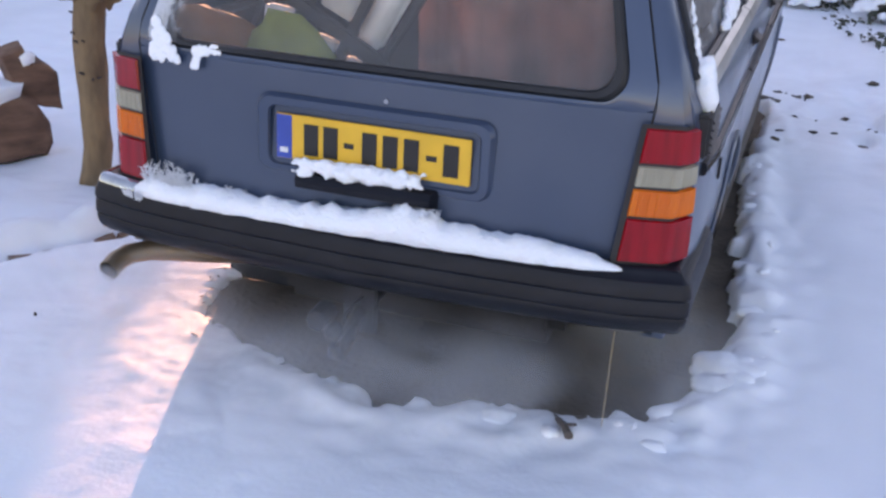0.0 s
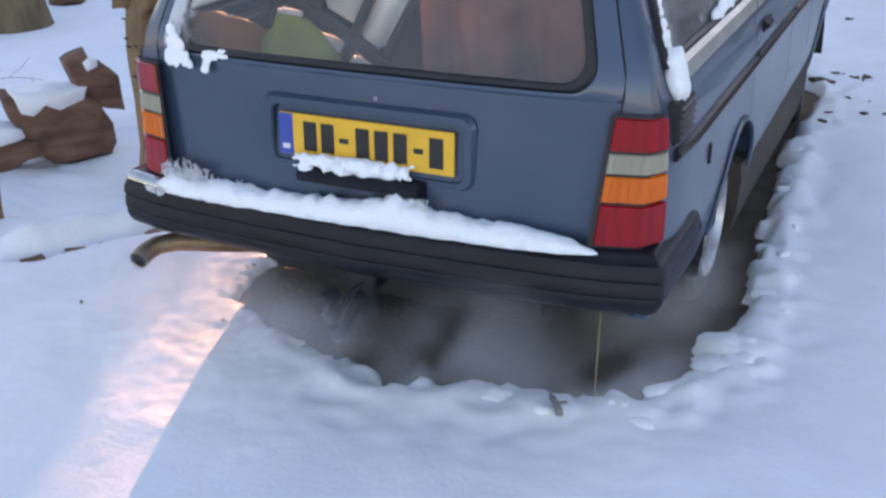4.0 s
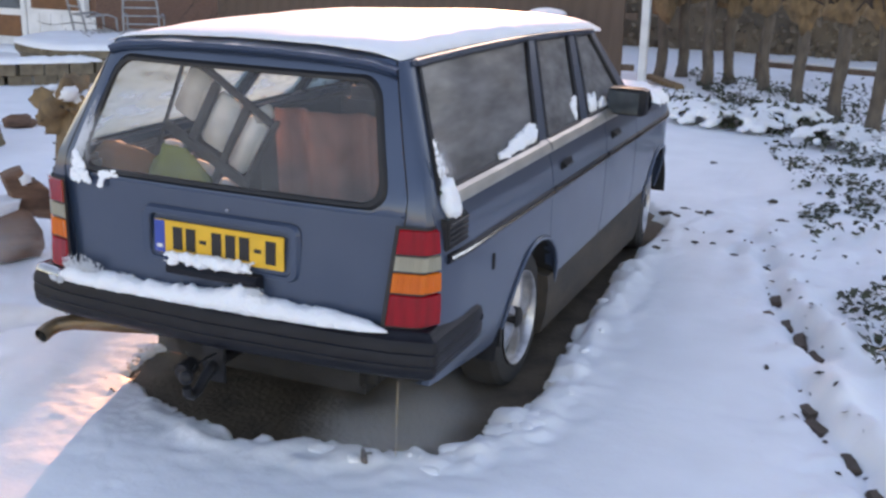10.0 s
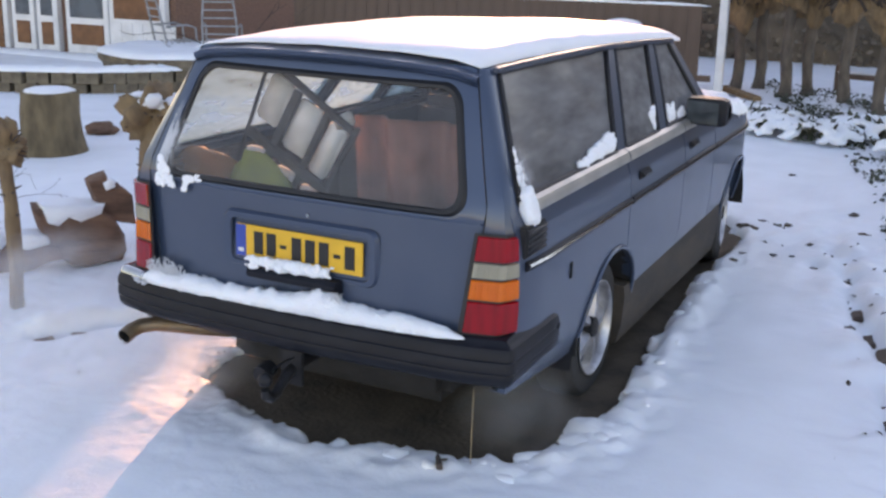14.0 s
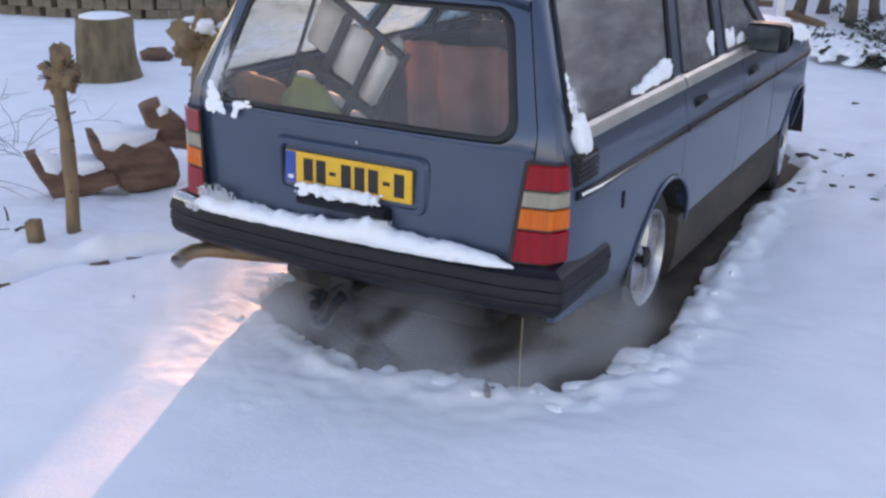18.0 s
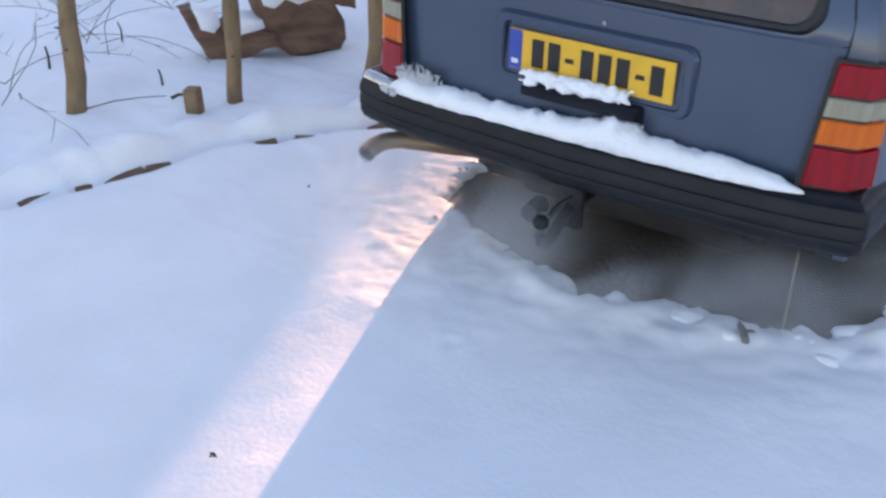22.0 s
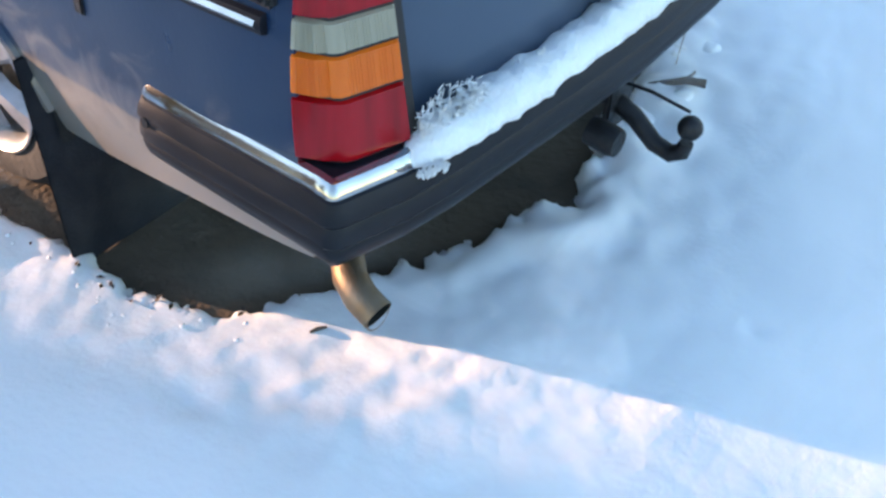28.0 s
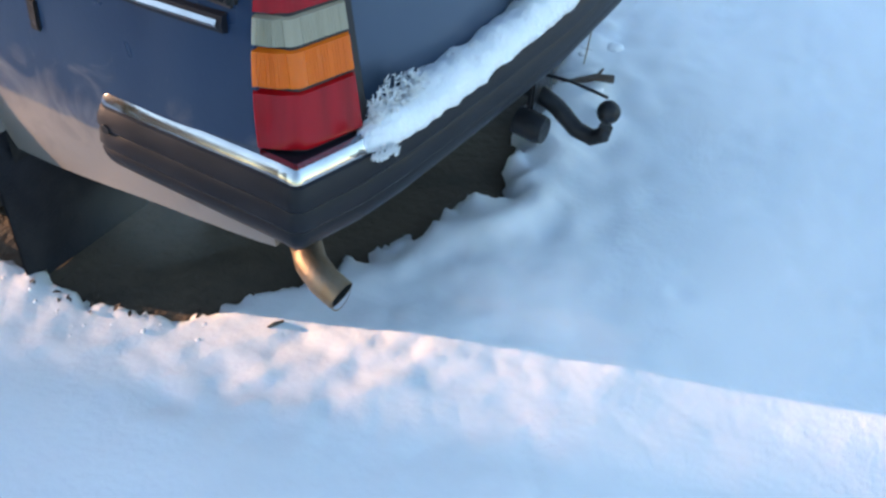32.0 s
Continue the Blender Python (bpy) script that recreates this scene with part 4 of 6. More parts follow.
def rear_end():
    prof = [(-0.11, 0.608), (-0.05, 0.616), (-0.034, 0.617), (-0.025, 0.612), (-0.022, 0.607), (-0.012, 0.592), (-0.003, 0.588), (0.005, 0.57), (0.008, 0.55), (0.002, 0.542), (0.006, 0.535), (0.008, 0.505), (0.002, 0.497), (0.005, 0.49), (0.002, 0.472), (-0.01, 0.453), (-0.03, 0.442), (-0.09, 0.44)]
    bumper = part("rear_bumper", bumper_skin(prof), RUBBER, car, "thick black rubber rear bumper")
    part("bright_strip", bumper_skin([(-0.034, 0.6165), (-0.029, 0.6205), (-0.018, 0.6175), (-0.009, 0.606), (-0.0055, 0.594), (-0.008, 0.59)], -0.59), CHROME, bumper, "chrome strip along the bumper's top")
    for s in (-1, 1):
        bm = bmesh.new()
        tube(bm, [(s * 0.855, 0.525, 0.553), (s * 0.872, 0.525, 0.553)], [0.012, 0.01], 10)
        part("bumper_bolt", bm, STEEL, bumper)
    # painted apron below the bumper
    bm = bmesh.new()
    grid(bm, [[Vector((x, 0.1 + 0.05 * abs(x / 0.8) ** 6 + dy, z)) for dy, z in ((0.0, 0.46), (0.02, 0.43), (0.06, 0.405), (0.14, 0.395), (0.2, 0.4))] for x in np.linspace(-0.74, 0.74, 17)])
    part("rear_apron", bm, PAINT, car)
    for x in (-0.55, 0.55):
        part("bumper_bracket", boxed((x - 0.04, 0.1, 0.44), (x + 0.04, 0.4, 0.5), 0.008), STEEL, bumper)
    # tow hook
    hook = new("tow_hook")
    hook.parent = car
    hook["label"] = "black steel tow hook with its socket"
    bm = bmesh.new()
    tube(bm, [(0.0, 0.3, 0.37), (0.0, 0.08, 0.37), (0.0, 0.02, 0.345), (0.0, -0.035, 0.305), (0.0, -0.075, 0.298), (0.0, -0.1, 0.315), (0.0, -0.105, 0.34)], [0.022, 0.022, 0.021, 0.02, 0.02, 0.019, 0.016], 12)
    part("neck", bm, STEEL, hook)
    bm = bmesh.new()
    bmesh.ops.create_uvsphere(bm, u_segments=18, v_segments=12, radius=0.027)
    part("ball", bm, STEEL, hook, at=pose(0, -0.105, 0.378))
    part("mount_plate", boxed((-0.05, 0.06, 0.3), (0.05, 0.075, 0.44), 0.005), STEEL, hook)
    bm = bmesh.new()
    tube(bm, [(-0.1, 0.07, 0.345), (-0.1, 0.015, 0.34), (-0.1, 0.0, 0.34)], [0.032, 0.034, 0.03], 14)
    part("socket", bm, STEEL, hook)
    bm = bmesh.new()
    tube(bm, [(0.01, 0.06, 0.41), (0.01, 0.0, 0.415), (0.01, -0.06, 0.41), (0.02, -0.09, 0.4)], [0.004] * 4, 6)
    part("chain", bm, STEEL, hook)
    # exhaust
    bm = bmesh.new()
    pts = [(-0.25, 0.78, 0.3), (-0.42, 0.56, 0.3), (-0.53, 0.4, 0.312), (-0.61, 0.3, 0.336), (-0.68, 0.224, 0.358), (-0.74, 0.178, 0.367), (-0.78, 0.135, 0.364), (-0.796, 0.095, 0.353), (-0.798, 0.055, 0.338)]
    tube(bm, pts, [0.031] * 9, 18, cap=False)
    ends = [Vector(p) for p in pts]
    grid(bm, [[ends[-1] + Vector((math.cos(a) * r, 0.01 * math.sin(a) * 0, math.sin(a) * r)) for a in np.linspace(0, 2 * math.pi, 18, endpoint=False)] for r in (0.0308, 0.0278)], True)
    pipe = part("exhaust_pipe", bm, RUST, car, "bent exhaust pipe with a rusty sheen")
    bm = bmesh.new()
    tube(bm, pts[:4:-1], [0.0278] * 4, 18, cap=False)
    part("bore", bm, SOOT, pipe, "sooty inside of the pipe")
    # icicle-thin straw hanging from the bumper's corner
    bm = bmesh.new()
    tube(bm, [(0.672, 0.22, 0.37), (0.668, 0.225, 0.2), (0.664, 0.235, 0.02)], [0.002, 0.002, 0.0016], 6)
    part("earth_strap", bm, CUT, car, "pale strap hanging to the ground")


for s in (-1, 1):
    corner_post(s)
    tail_lamp(s)
rear_end()


# ---- roof, pillars, side windows ----
def roof_half(y):
    return 0.602 - 0.03 * smoothstep(2.2, 3.0, y)


def roof_z(y):
    return 1.504 + 0.01 * math.sin(min(1, max(0, (y - 0.4) / 2.6)) * math.pi) - 0.07 * ((y - 0.4) / 2.6) ** 2


bm = bmesh.new()
rows = []
for k in range(22):
    y = 0.268 + (2.98 - 0.268) * k / 21
    w, z = roof_half(y), roof_z(y)
    e = smoothstep(0.268, 0.38, y)
    rows.append([Vector((w * u, y + 0.03 * (u * u) * (1 - e), z + 0.025 * (1 - u * u) - 0.02 * abs(u) ** 10 - 0.02 * (1 - e))) for u in (-1, -0.97, -0.85, -0.6, -0.3, 0, 0.3, 0.6, 0.85, 0.97, 1)])
top = [[p + Vector((0, 0, -0.03)) for p in r] for r in rows]
lip = [Vector((p.x, p.y + 0.004, p.z - 0.014)) for p in rows[0]]
grid(bm, [[p + Vector((0, 0.03, -0.035)) for p in lip], lip] + rows)
grid(bm, top)
roof = part("roof", bm, PAINT, car)


def window_line(s, y, t):
    """A point of the side glazing: t from the belt (0) to the gutter (1)."""
    return Vector((s * (0.792 + (roof_half(max(0.4, min(2.9, y))) + 0.012 - 0.792) * t), y, 1.07 + (roof_z(max(0.4, min(2.9, y))) - 0.022 - 1.07) * t))


def side_glass(s):
    spans = (("quarter_window", (0.262, 1.32), (0.44, 1.62)), ("rear_door_window", (1.45, 1.97), (1.74, 2.25)), ("front_door_window", (2.11, 2.84), (2.39, 2.73)))
    for name, (b0, b1), (t0, t1) in spans:
        bm = bmesh.new()
        grid(bm, [[window_line(s, b0 + (b1 - b0) * i / 6 + ((t0 - b0) + ((t1 - t0) - (b1 - b0)) * i / 6) * t, t) - Vector((s * 0.012, 0, 0)) for t in (0, 0.25, 0.5, 0.75, 0.97)] for i in range(7)])
        g = part(name, bm, GLASS_SIDE if s > 0 else GLASS_LEFT, car, "side window with snow clinging to its sill")
        g.visible_shadow = False
        bm = bmesh.new()
        loop = [window_line(s, b0 + (b1 - b0) * i / 6, 0.0) for i in range(7)] + [window_line(s, b1 + (t1 - b1) * t, t) for t in (0.33, 0.66)] + [window_line(s, t1 + (t0 - t1) * i / 6, 0.97) for i in range(7)] + [window_line(s, t0 + (b0 - t0) * t, 0.97 * (1 - t)) for t in (0.33, 0.66)]
        tube(bm, loop + loop[:2], [0.012] * (len(loop) + 2), 6, cap=False)
        part("seal", bm, SEAL, g)
    # pillars and gutter
    for y0, y1, w0, w1 in ((1.385, 1.68, 0.05, 0.05), (2.04, 2.32, 0.055, 0.055), (2.92, 2.8, 0.07, 0.06)):
        bm = bmesh.new()
        rows = []
        for k in range(6):
            t = k / 5
            y, w = y0 + (y1 - y0) * t, w0 + (w1 - w0) * t
            rows.append([window_line(s, y - w, t) - Vector((s * 0.015, 0, 0)), window_line(s, y - w, t) + Vector((s * 0.004, 0, 0)), window_line(s, y + w, t) + Vector((s * 0.004, 0, 0)), window_line(s, y + w, t) - Vector((s * 0.015, 0, 0))])
        grid(bm, rows)
        part("pillar", bm, PAINT, car)
    bm = bmesh.new()
    pts = [window_line(s, y, 1.0) + Vector((s * 0.012, 0, 0.0)) for y in np.linspace(0.4, 2.8, 14)]
    tube(bm, pts, [0.013] * 14, 6)
    part("gutter", bm, PAINT, car)
    # door mirror
    m = new("door_mirror")
    m.parent, m.matrix_basis = car, pose(s * 0.9, 2.5, 1.11) @ Matrix.Diagonal((1.25, 1.2, 1.2, 1))
    m["label"] = "large dark door mirror"
    bm = bmesh.new()
    grid(bm, [[Vector((s * x, y * k + 0.02, z * k)) for y, z in ((-0.05, -0.06), (-0.06, 0), (-0.05, 0.055), (0.0, 0.06), (0.05, 0.03), (0.055, -0.03), (0.0, -0.065))] for x, k in ((-0.085, 0.8), (-0.075, 0.95), (-0.02, 1.0), (0.06, 0.98), (0.078, 0.85), (0.085, 0.5))], True)
    part("housing", bm, RUBBER, m)
    part("glass", boxed((-0.07, -0.055, -0.05), (0.07, -0.05, 0.045), 0.002), PANE, m, at=pose(0, 0, 0, 0, 0, -14 * s))
    part("foot", boxed((min(-s * 0.17, -s * 0.06), -0.01, -0.065), (max(-s * 0.17, -s * 0.06), 0.06, -0.005), 0.012), RUBBER, m)


for s in (-1, 1):
    side_glass(s)
bm = bmesh.new()
grid(bm, [[Vector((u * (0.74 + (0.53 - 0.74) * t), 3.04 + (2.84 - 3.04) * t + 0.07 * (1 - u * u), 1.07 + 0.36 * t)) for u in (-1, -0.5, 0, 0.5, 1)] for t in (0, 0.25, 0.5, 0.75, 1)])
ws = part("windscreen", bm, GLASS_SIDE, car)
ws.visible_shadow = False
bm = bmesh.new()
box(bm, (-0.76, 2.96, 0.9), (0.76, 3.2, 1.06), 0.02)
part("scuttle", bm, PAINT, car)

# inside of the car
bm = bmesh.new()
box(bm, (-0.7, 0.24, 0.5), (0.7, 1.35, 0.62), 0.02)
part("load_floor", bm, TRIM, car)
for s in (-1, 1):
    part("side_trim", boxed((min(s * 0.7, s * 0.76), 0.26, 0.6), (max(s * 0.7, s * 0.76), 2.94, 1.03), 0.02), TRIM, car)
bm = bmesh.new()
box(bm, (-0.66, 1.42, 0.45), (0.66, 1.58, 1.06), 0.05)
box(bm, (-0.66, 1.5, 0.45), (0.66, 2.0, 0.66), 0.05)
part("rear_seat", bm, SEAT, car)
for x in (-0.36, 0.36):
    bm = bmesh.new()
    box(bm, (x - 0.25, 2.14, 0.45), (x + 0.25, 2.3, 1.1), 0.06)
    box(bm, (x - 0.25, 2.24, 0.45), (x + 0.25, 2.66, 0.66), 0.05)
    seat = part("front_seat", bm, SEAT, car)
    bm = bmesh.new()
    box(bm, (x - 0.13, 2.16, 1.13), (x + 0.13, 2.26, 1.33), 0.04)
    part("headrest", bm, SEAT, seat)
part("dashboard", boxed((-0.72, 2.76, 0.8), (0.72, 2.95, 1.04), 0.05), TRIM, car)
bm = bmesh.new()
tube(bm, [(-0.36 + 0.19 * math.cos(a), 2.66 - 0.07 * math.sin(a), 0.98 + 0.17 * math.sin(a)) for a in np.linspace(0, 2 * math.pi, 25)], [0.013] * 25, 6, cap=False)
part("steering_wheel", bm, RUBBER, car)


# ---- snow lying on the car ----
def snow_piece(name, bm, label, mat=None):
    return thing(name, bm, mat or SNOW, label, "snow")


def roof_snow():
    bm = bmesh.new()
    nu, nv = 46, 26
    top, low = [], []
    for i in range(nu + 1):
        y = 0.3 + (3.02 - 0.3) * i / nu
        rt, rl = [], []
        for k in range(nv + 1):
            u = -1 + 2 * k / nv
            w = roof_half(y) + 0.012 + 0.02 * smoothstep(0.9, 1.7, y) + 0.014 * noise.noise(Vector((y * 5, u * 3, 20)))
            e = min(1.0, (1 - abs(u)) * 6, i / 3 + 0.02, (nu - i) / 2 + 0.02)
            base = roof_z(y) + 0.027 * (1 - u * u) - 0.018 * abs(u) ** 10
            h = (0.02 + 0.012 * smoothstep(0.3, 0.75, y + 0.25 * u)) * max(0, e) ** 0.5 * (0.85 + 0.25 * noise.noise(Vector((u * 1.4, y * 1.4, 21))) + 0.1 * noise.noise(Vector((u * 6, y * 5, 22))))
            yy = y + 0.03 * u * u * (1 - smoothstep(0.268, 0.38, y)) + (0.03 * noise.noise(Vector((u * 5, 0, 23))) + 0.02 * noise.noise(Vector((u * 17, 0, 24))) + 0.02) * max(0.0, 1 - i / 4)
            rt.append(Vector((u * w, yy, base + h)))
            rl.append(Vector((u * w, yy, base - 0.002 - (0.012 + 0.02 * noise.noise(Vector((y * 7, u, 25)))) * smoothstep(0.9, 1.7, y) * abs(u) ** 16)))
        top.append(rt)
        low.append(rl)
    a = grid(bm, top)
    b = grid(bm, low)
    n = len(a)
    for i in range(n - 1):
        for e in (0, -1):
            bm.faces.new((a[i][e], a[i + 1][e], b[i + 1][e], b[i][e]))
    for e in (0, -1):
        for k in range(len(a[0]) - 1):
            bm.faces.new((a[e][k], a[e][k + 1], b[e][k + 1], b[e][k]))
    bmesh.ops.remove_doubles(bm, verts=bm.verts, dist=0.0005)
    snow_piece("roof_snow", bm, "smooth layer of snow over the whole car roof")


roof_snow()
# the windscreen lies under snow
bm = bmesh.new()
sheet = []
for i in range(12):
    t = i / 12
    row = []
    for k in range(25):
        u = -1 + k / 12
        edge = min(1.0, (1 - abs(u)) * 9, t * 7, (1 - t) * 5 + 0.3)
        p = Vector((u * (0.745 + (0.54 - 0.745) * t), 3.046 + (2.846 - 3.046) * t + 0.07 * (1 - u * u), 1.07 + 0.36 * t))
        row.append(p + Vector((0, 0.87, 0.48)) * (0.004 + max(0.0, edge) ** 0.5 * (0.024 + 0.012 * noise.noise(p * 6) + 0.005 * noise.noise(p * 22))))
    sheet.append(row)
grid(bm, sheet)
snow_piece("windscreen_snow", bm, "blanket of snow over the windscreen")
bm = bmesh.new()
drift(bm, [(-0.705, 0.085, 0.602), (-0.4, 0.066, 0.602), (0.0, 0.058, 0.602), (0.4, 0.064, 0.602), (0.7, 0.078, 0.6)], lambda u: 0.095 - 0.035 * smoothstep(0.75, 1, u), lambda u: 0.05 + 0.03 * math.exp(-((u - 0.6) / 0.1) ** 2) - 0.02 * smoothstep(0.8, 1, u), seed=3, step=0.012)
snow_piece("bumper_snow", bm, "uneven ridge of snow along the rear bumper", SNOW_LOOSE)
def fused(ob, voxel):
    """Melts the overlapping lumps of a clod into one skin."""
    m = ob.modifiers.new("melt", "REMESH")
    m.mode, m.voxel_size, m.use_smooth_shade = "VOXEL", voxel, True
    s = ob.modifiers.new("soften", "SMOOTH")
    s.factor, s.iterations = 0.5, 4
    return ob


def stuck(name, label, centre, du, dv, n, size, seed, shape, flat=(1, 0.5, 1.1)):
    """Clods of snow clinging to a slope: centre, two directions and a shape rule over (a, b) in -1..1."""
    rnd = random.Random(seed)
    bm = bmesh.new()
    made = 0
    while made < n * 1.3:
        a, b = rnd.uniform(-1, 1), rnd.uniform(-1, 1)
        if not shape(a, b):
            continue
        made += 1
        c = Vector(centre) + Vector(du) * a + Vector(dv) * b
        r = size * rnd.uniform(0.45, 1.6)
        lump(bm, c, (r * flat[0], r * flat[1] * 0.7, r * flat[2]), 0.45, seed * 17 + made, 2)
    return fused(snow_piece(name, bm, label, SNOW_LOOSE), size * 0.28)


# crumbly heap on the tailgate handle
rnd = random.Random(30)
bm = bmesh.new()
for k in range(120):
    x = rnd.uniform(-0.2, 0.175)
    q = rnd.uniform(0.008, 0.02) * (1.2 - 1.5 * abs(x + 0.01) / 0.38)
    lump(bm, (x, rnd.uniform(0.058, 0.085), 0.735 + rnd.random() ** 1.5 * 0.036), (q * 1.3, q, q), 0.6, k, 2)
fused(snow_piece("handle_snow", bm, "snow heaped on the tailgate handle", SNOW_LOOSE), 0.004)

stuck("window_snow", "hook-shaped crust of snow on the rear window's corner", gate_point(-0.66, 1.0, 0.012), (0.04, 0, 0), (0, 0.008, 0.026), 34, 0.0085, 31, lambda a, b: b > 0.35 or a < -0.5)
stuck("window_snow", "crust of snow low on the rear window's corner", gate_point(-0.84, 1.035, 0.01), (0.045, 0.0, 0), (0, 0.015, 0.05), 60, 0.0105, 32, lambda a, b: b < 0.2 - 0.9 * a)


def frost_patch(name, place, centre, size, label):
    """A film of frost over a surface: place(a, b) gives its points for a and b from -1 to 1."""
    bm = bmesh.new()
    inv = Matrix.LocRotScale(centre, None, Vector(size)).inverted()
    grid(bm, [[inv @ place(-1 + 2 * i / 12, -1 + 2 * k / 12) for i in range(13)] for k in range(13)])
    return thing(name, bm, FROST, label, "frost", at=Matrix.LocRotScale(centre, None, Vector(size)))


frost_patch("window_frost", lambda a, b: gate_point(-0.78 + 0.155 * a, 1.19 + 0.165 * b, 0.012), gate_point(-0.93, 1.14, 0.012), (0.12, 0.3, 0.3), "powdery film of frost along the rear window's edge")
frost_patch("window_frost", lambda a, b: window_line(1, 0.62 + 0.3 * a, 0.36 + 0.34 * b) - Vector((-0.004, 0, 0)), window_line(1, 0.3, 0.12), (0.2, 0.24, 0.17), "film of frost at the quarter window's rear corner")
stuck("window_snow", "thick clod of snow at the quarter window's rear corner", (0.828, 0.31, 1.02), (0.0, 0.045, -0.012), (-0.012, -0.012, 0.05), 34, 0.024, 34, lambda a, b: a * a + b * b < 0.9, (0.8, 1.1, 1.1))
stuck("window_snow", "wisps of frost up the quarter window's rear edge", (0.785, 0.29, 1.17), (0.004, 0.05, -0.03), (-0.02, -0.01, 0.09), 44, 0.006, 35, lambda a, b: abs(a + 0.3 * b) < 0.42 - 0.4 * b, (0.6, 1.0, 1.5))
stuck("window_snow", "bar of snow on the quarter window's sill", (0.787, 1.1, 1.103), (-0.004, 0.25, 0.006), (-0.018, 0.02, 0.03), 90, 0.015, 36, lambda a, b: b < 0.1 + 0.75 * a, (0.6, 1.5, 1.1))
stuck("window_snow", "rounded patch of snow on the rear door's window", (0.77, 2.0, 1.105), (0.0, 0.055, 0.0), (-0.02, 0.0, 0.055), 34, 0.018, 37, lambda a, b: a * a + b * b < 0.9, (0.5, 1.5, 1.2))
stuck("window_snow", "patches of snow on the front door's window", (0.785, 2.36, 1.085), (0.0, 0.14, 0.0), (-0.015, 0.0, 0.05), 52, 0.016, 38, lambda a, b: a * b < 0.1 and abs(a) > 0.2, (0.5, 1.5, 1.2))
stuck("wing_snow", "streak of snow down the front wing behind the mirror", (0.81, 3.1, 0.92), (0.0, 0.1, 0.0), (0.02, -0.1, -0.07), 40, 0.02, 39, lambda a, b: abs(a) < 0.6, (0.6, 1.4, 1.0))
bm = bmesh.new()
rows = []
for i in range(16):
    y = 3.12 + 1.27 * i / 15
    w = side_x(0.9, y) - 0.02
    rows.append([Vector((w * u, y, belt_z(y) + 0.04 * (1 - u * u) + (0.065 + 0.015 * noise.noise(Vector((u * 3, y * 3, 41)))) * min(1, (1 - abs(u)) * 8 + 0.1, i * 0.6 + 0.1, (15 - i) * 0.6 + 0.1))) for u in np.linspace(-1, 1, 17)])
grid(bm, rows)
snow_piece("bonnet_snow", bm, "smooth snow on the bonnet")
stuck("wing_snow", "lump of snow over the front wing's edge", (0.8, 3.7, 0.93), (0.0, 0.2, -0.01), (0.02, 0.0, -0.04), 60, 0.032, 42, lambda a, b: b < 0.5)


def rime(name, centre, du, n, height, seed, label):
    """Fine spiky crystals of hoar frost."""
    rnd = random.Random(seed)
    bm = bmesh.new()
    for i in range(n):
        p = Vector(centre) + Vector(du) * rnd.uniform(-1, 1) + Vector((0, rnd.uniform(-0.012, 0.012), 0))
        h = height * rnd.uniform(0.3, 1.0)
        d = Vector((rnd.uniform(-0.5, 0.5), rnd.uniform(-0.5, 0.1), 1)).normalized() * h
        tube(bm, [p, p + d * 0.6, p + d], [0.0022, 0.0017, 0.0009], 4)
        for k in range(9):
            q = p + d * rnd.uniform(0.25, 1)
            e = Vector((rnd.uniform(-1, 1), rnd.uniform(-1, 0.3), rnd.uniform(-0.1, 0.8))).normalized() * h * 0.22
            tube(bm, [q, q + e], [0.0016, 0.0008], 3)
    return snow_piece(name, bm, label, SNOW_RIME)


rime("hoar_frost", (-0.585, 0.085, 0.615), (0.075, 0, 0), 85, 0.082, 51, "spiky hoar frost crystals beside the tail lamp")
rime("hoar_frost", (-0.43, 0.075, 0.635), (0.1, 0, 0), 40, 0.03, 52, "small hoar frost crystals on the bumper snow")
rime("hoar_frost", (-0.68, 0.04, 0.598), (0.03, 0, -0.006), 40, 0.022, 53, "frost crystals at the end of the bumper snow")
rime("hoar_frost", (0.2, 0.05, 0.65), (0.02, 0, 0), 26, 0.05, 54, "curl of hoar frost under the plate")

# ---- loose things in the boot, seen through the rear window ----
chair = thing("folded_pushchair", None, None, "folded pushchair with white panels and dark straps", "pushchair", at=pose(-0.245, 0.5, 1.12, 0, 24, 0) @ Matrix.Diagonal((1.08, 1, 1.08, 1)))
first = part("white_panel", boxed((-0.052, -0.02, -0.092), (0.052, 0.02, 0.092), 0.012), CLOTH_W, chair)
first.matrix_basis = pose(-0.145, 0.0, 0.1, 0, 4, 0)
for x, z, turn, kx, kz in ((0.0, 0.06, 2, 1.15, 1.1), (0.125, 0.04, 6, 0.8, 1.2), (-0.13, -0.14, -16, 1.1, 0.45), (0.0, -0.16, -10, 1.0, 0.5), (0.12, -0.17, 4, 0.9, 0.45), (0.14, 0.17, 40, 0.5, 0.4)):
    share(first, chair, pose(x, 0.004, z, 0, turn, 0) @ Matrix.Diagonal((kx, 1, kz, 1)))
for x, lean, w in ((-0.072, 5, 0.02), (0.072, 4, 0.015), (-0.205, -2, 0.007), (0.19, 8, 0.01)):
    part("strap", boxed((-w, -0.035, -0.2), (w, -0.018, 0.19), 0.005), INK, chair, at=pose(x, 0, 0, 0, lean, 0))
for z, lean, w in ((-0.07, 6, 0.02), (0.2, 10, 0.014), (-0.25, -4, 0.014)):
    part("strap", boxed((-0.2, -0.04, -w), (0.2, -0.02, w), 0.005), INK, chair, at=pose(0, 0, z, 0, lean, 0))
bm = bmesh.new()
lump(bm, (-0.35, 0.425, 0.935), (0.165, 0.045, 0.15), 0.35, 61, 3)
for v in bm.verts:
    v.co.z -= 0.4 * max(0.0, v.co.x + 0.42)
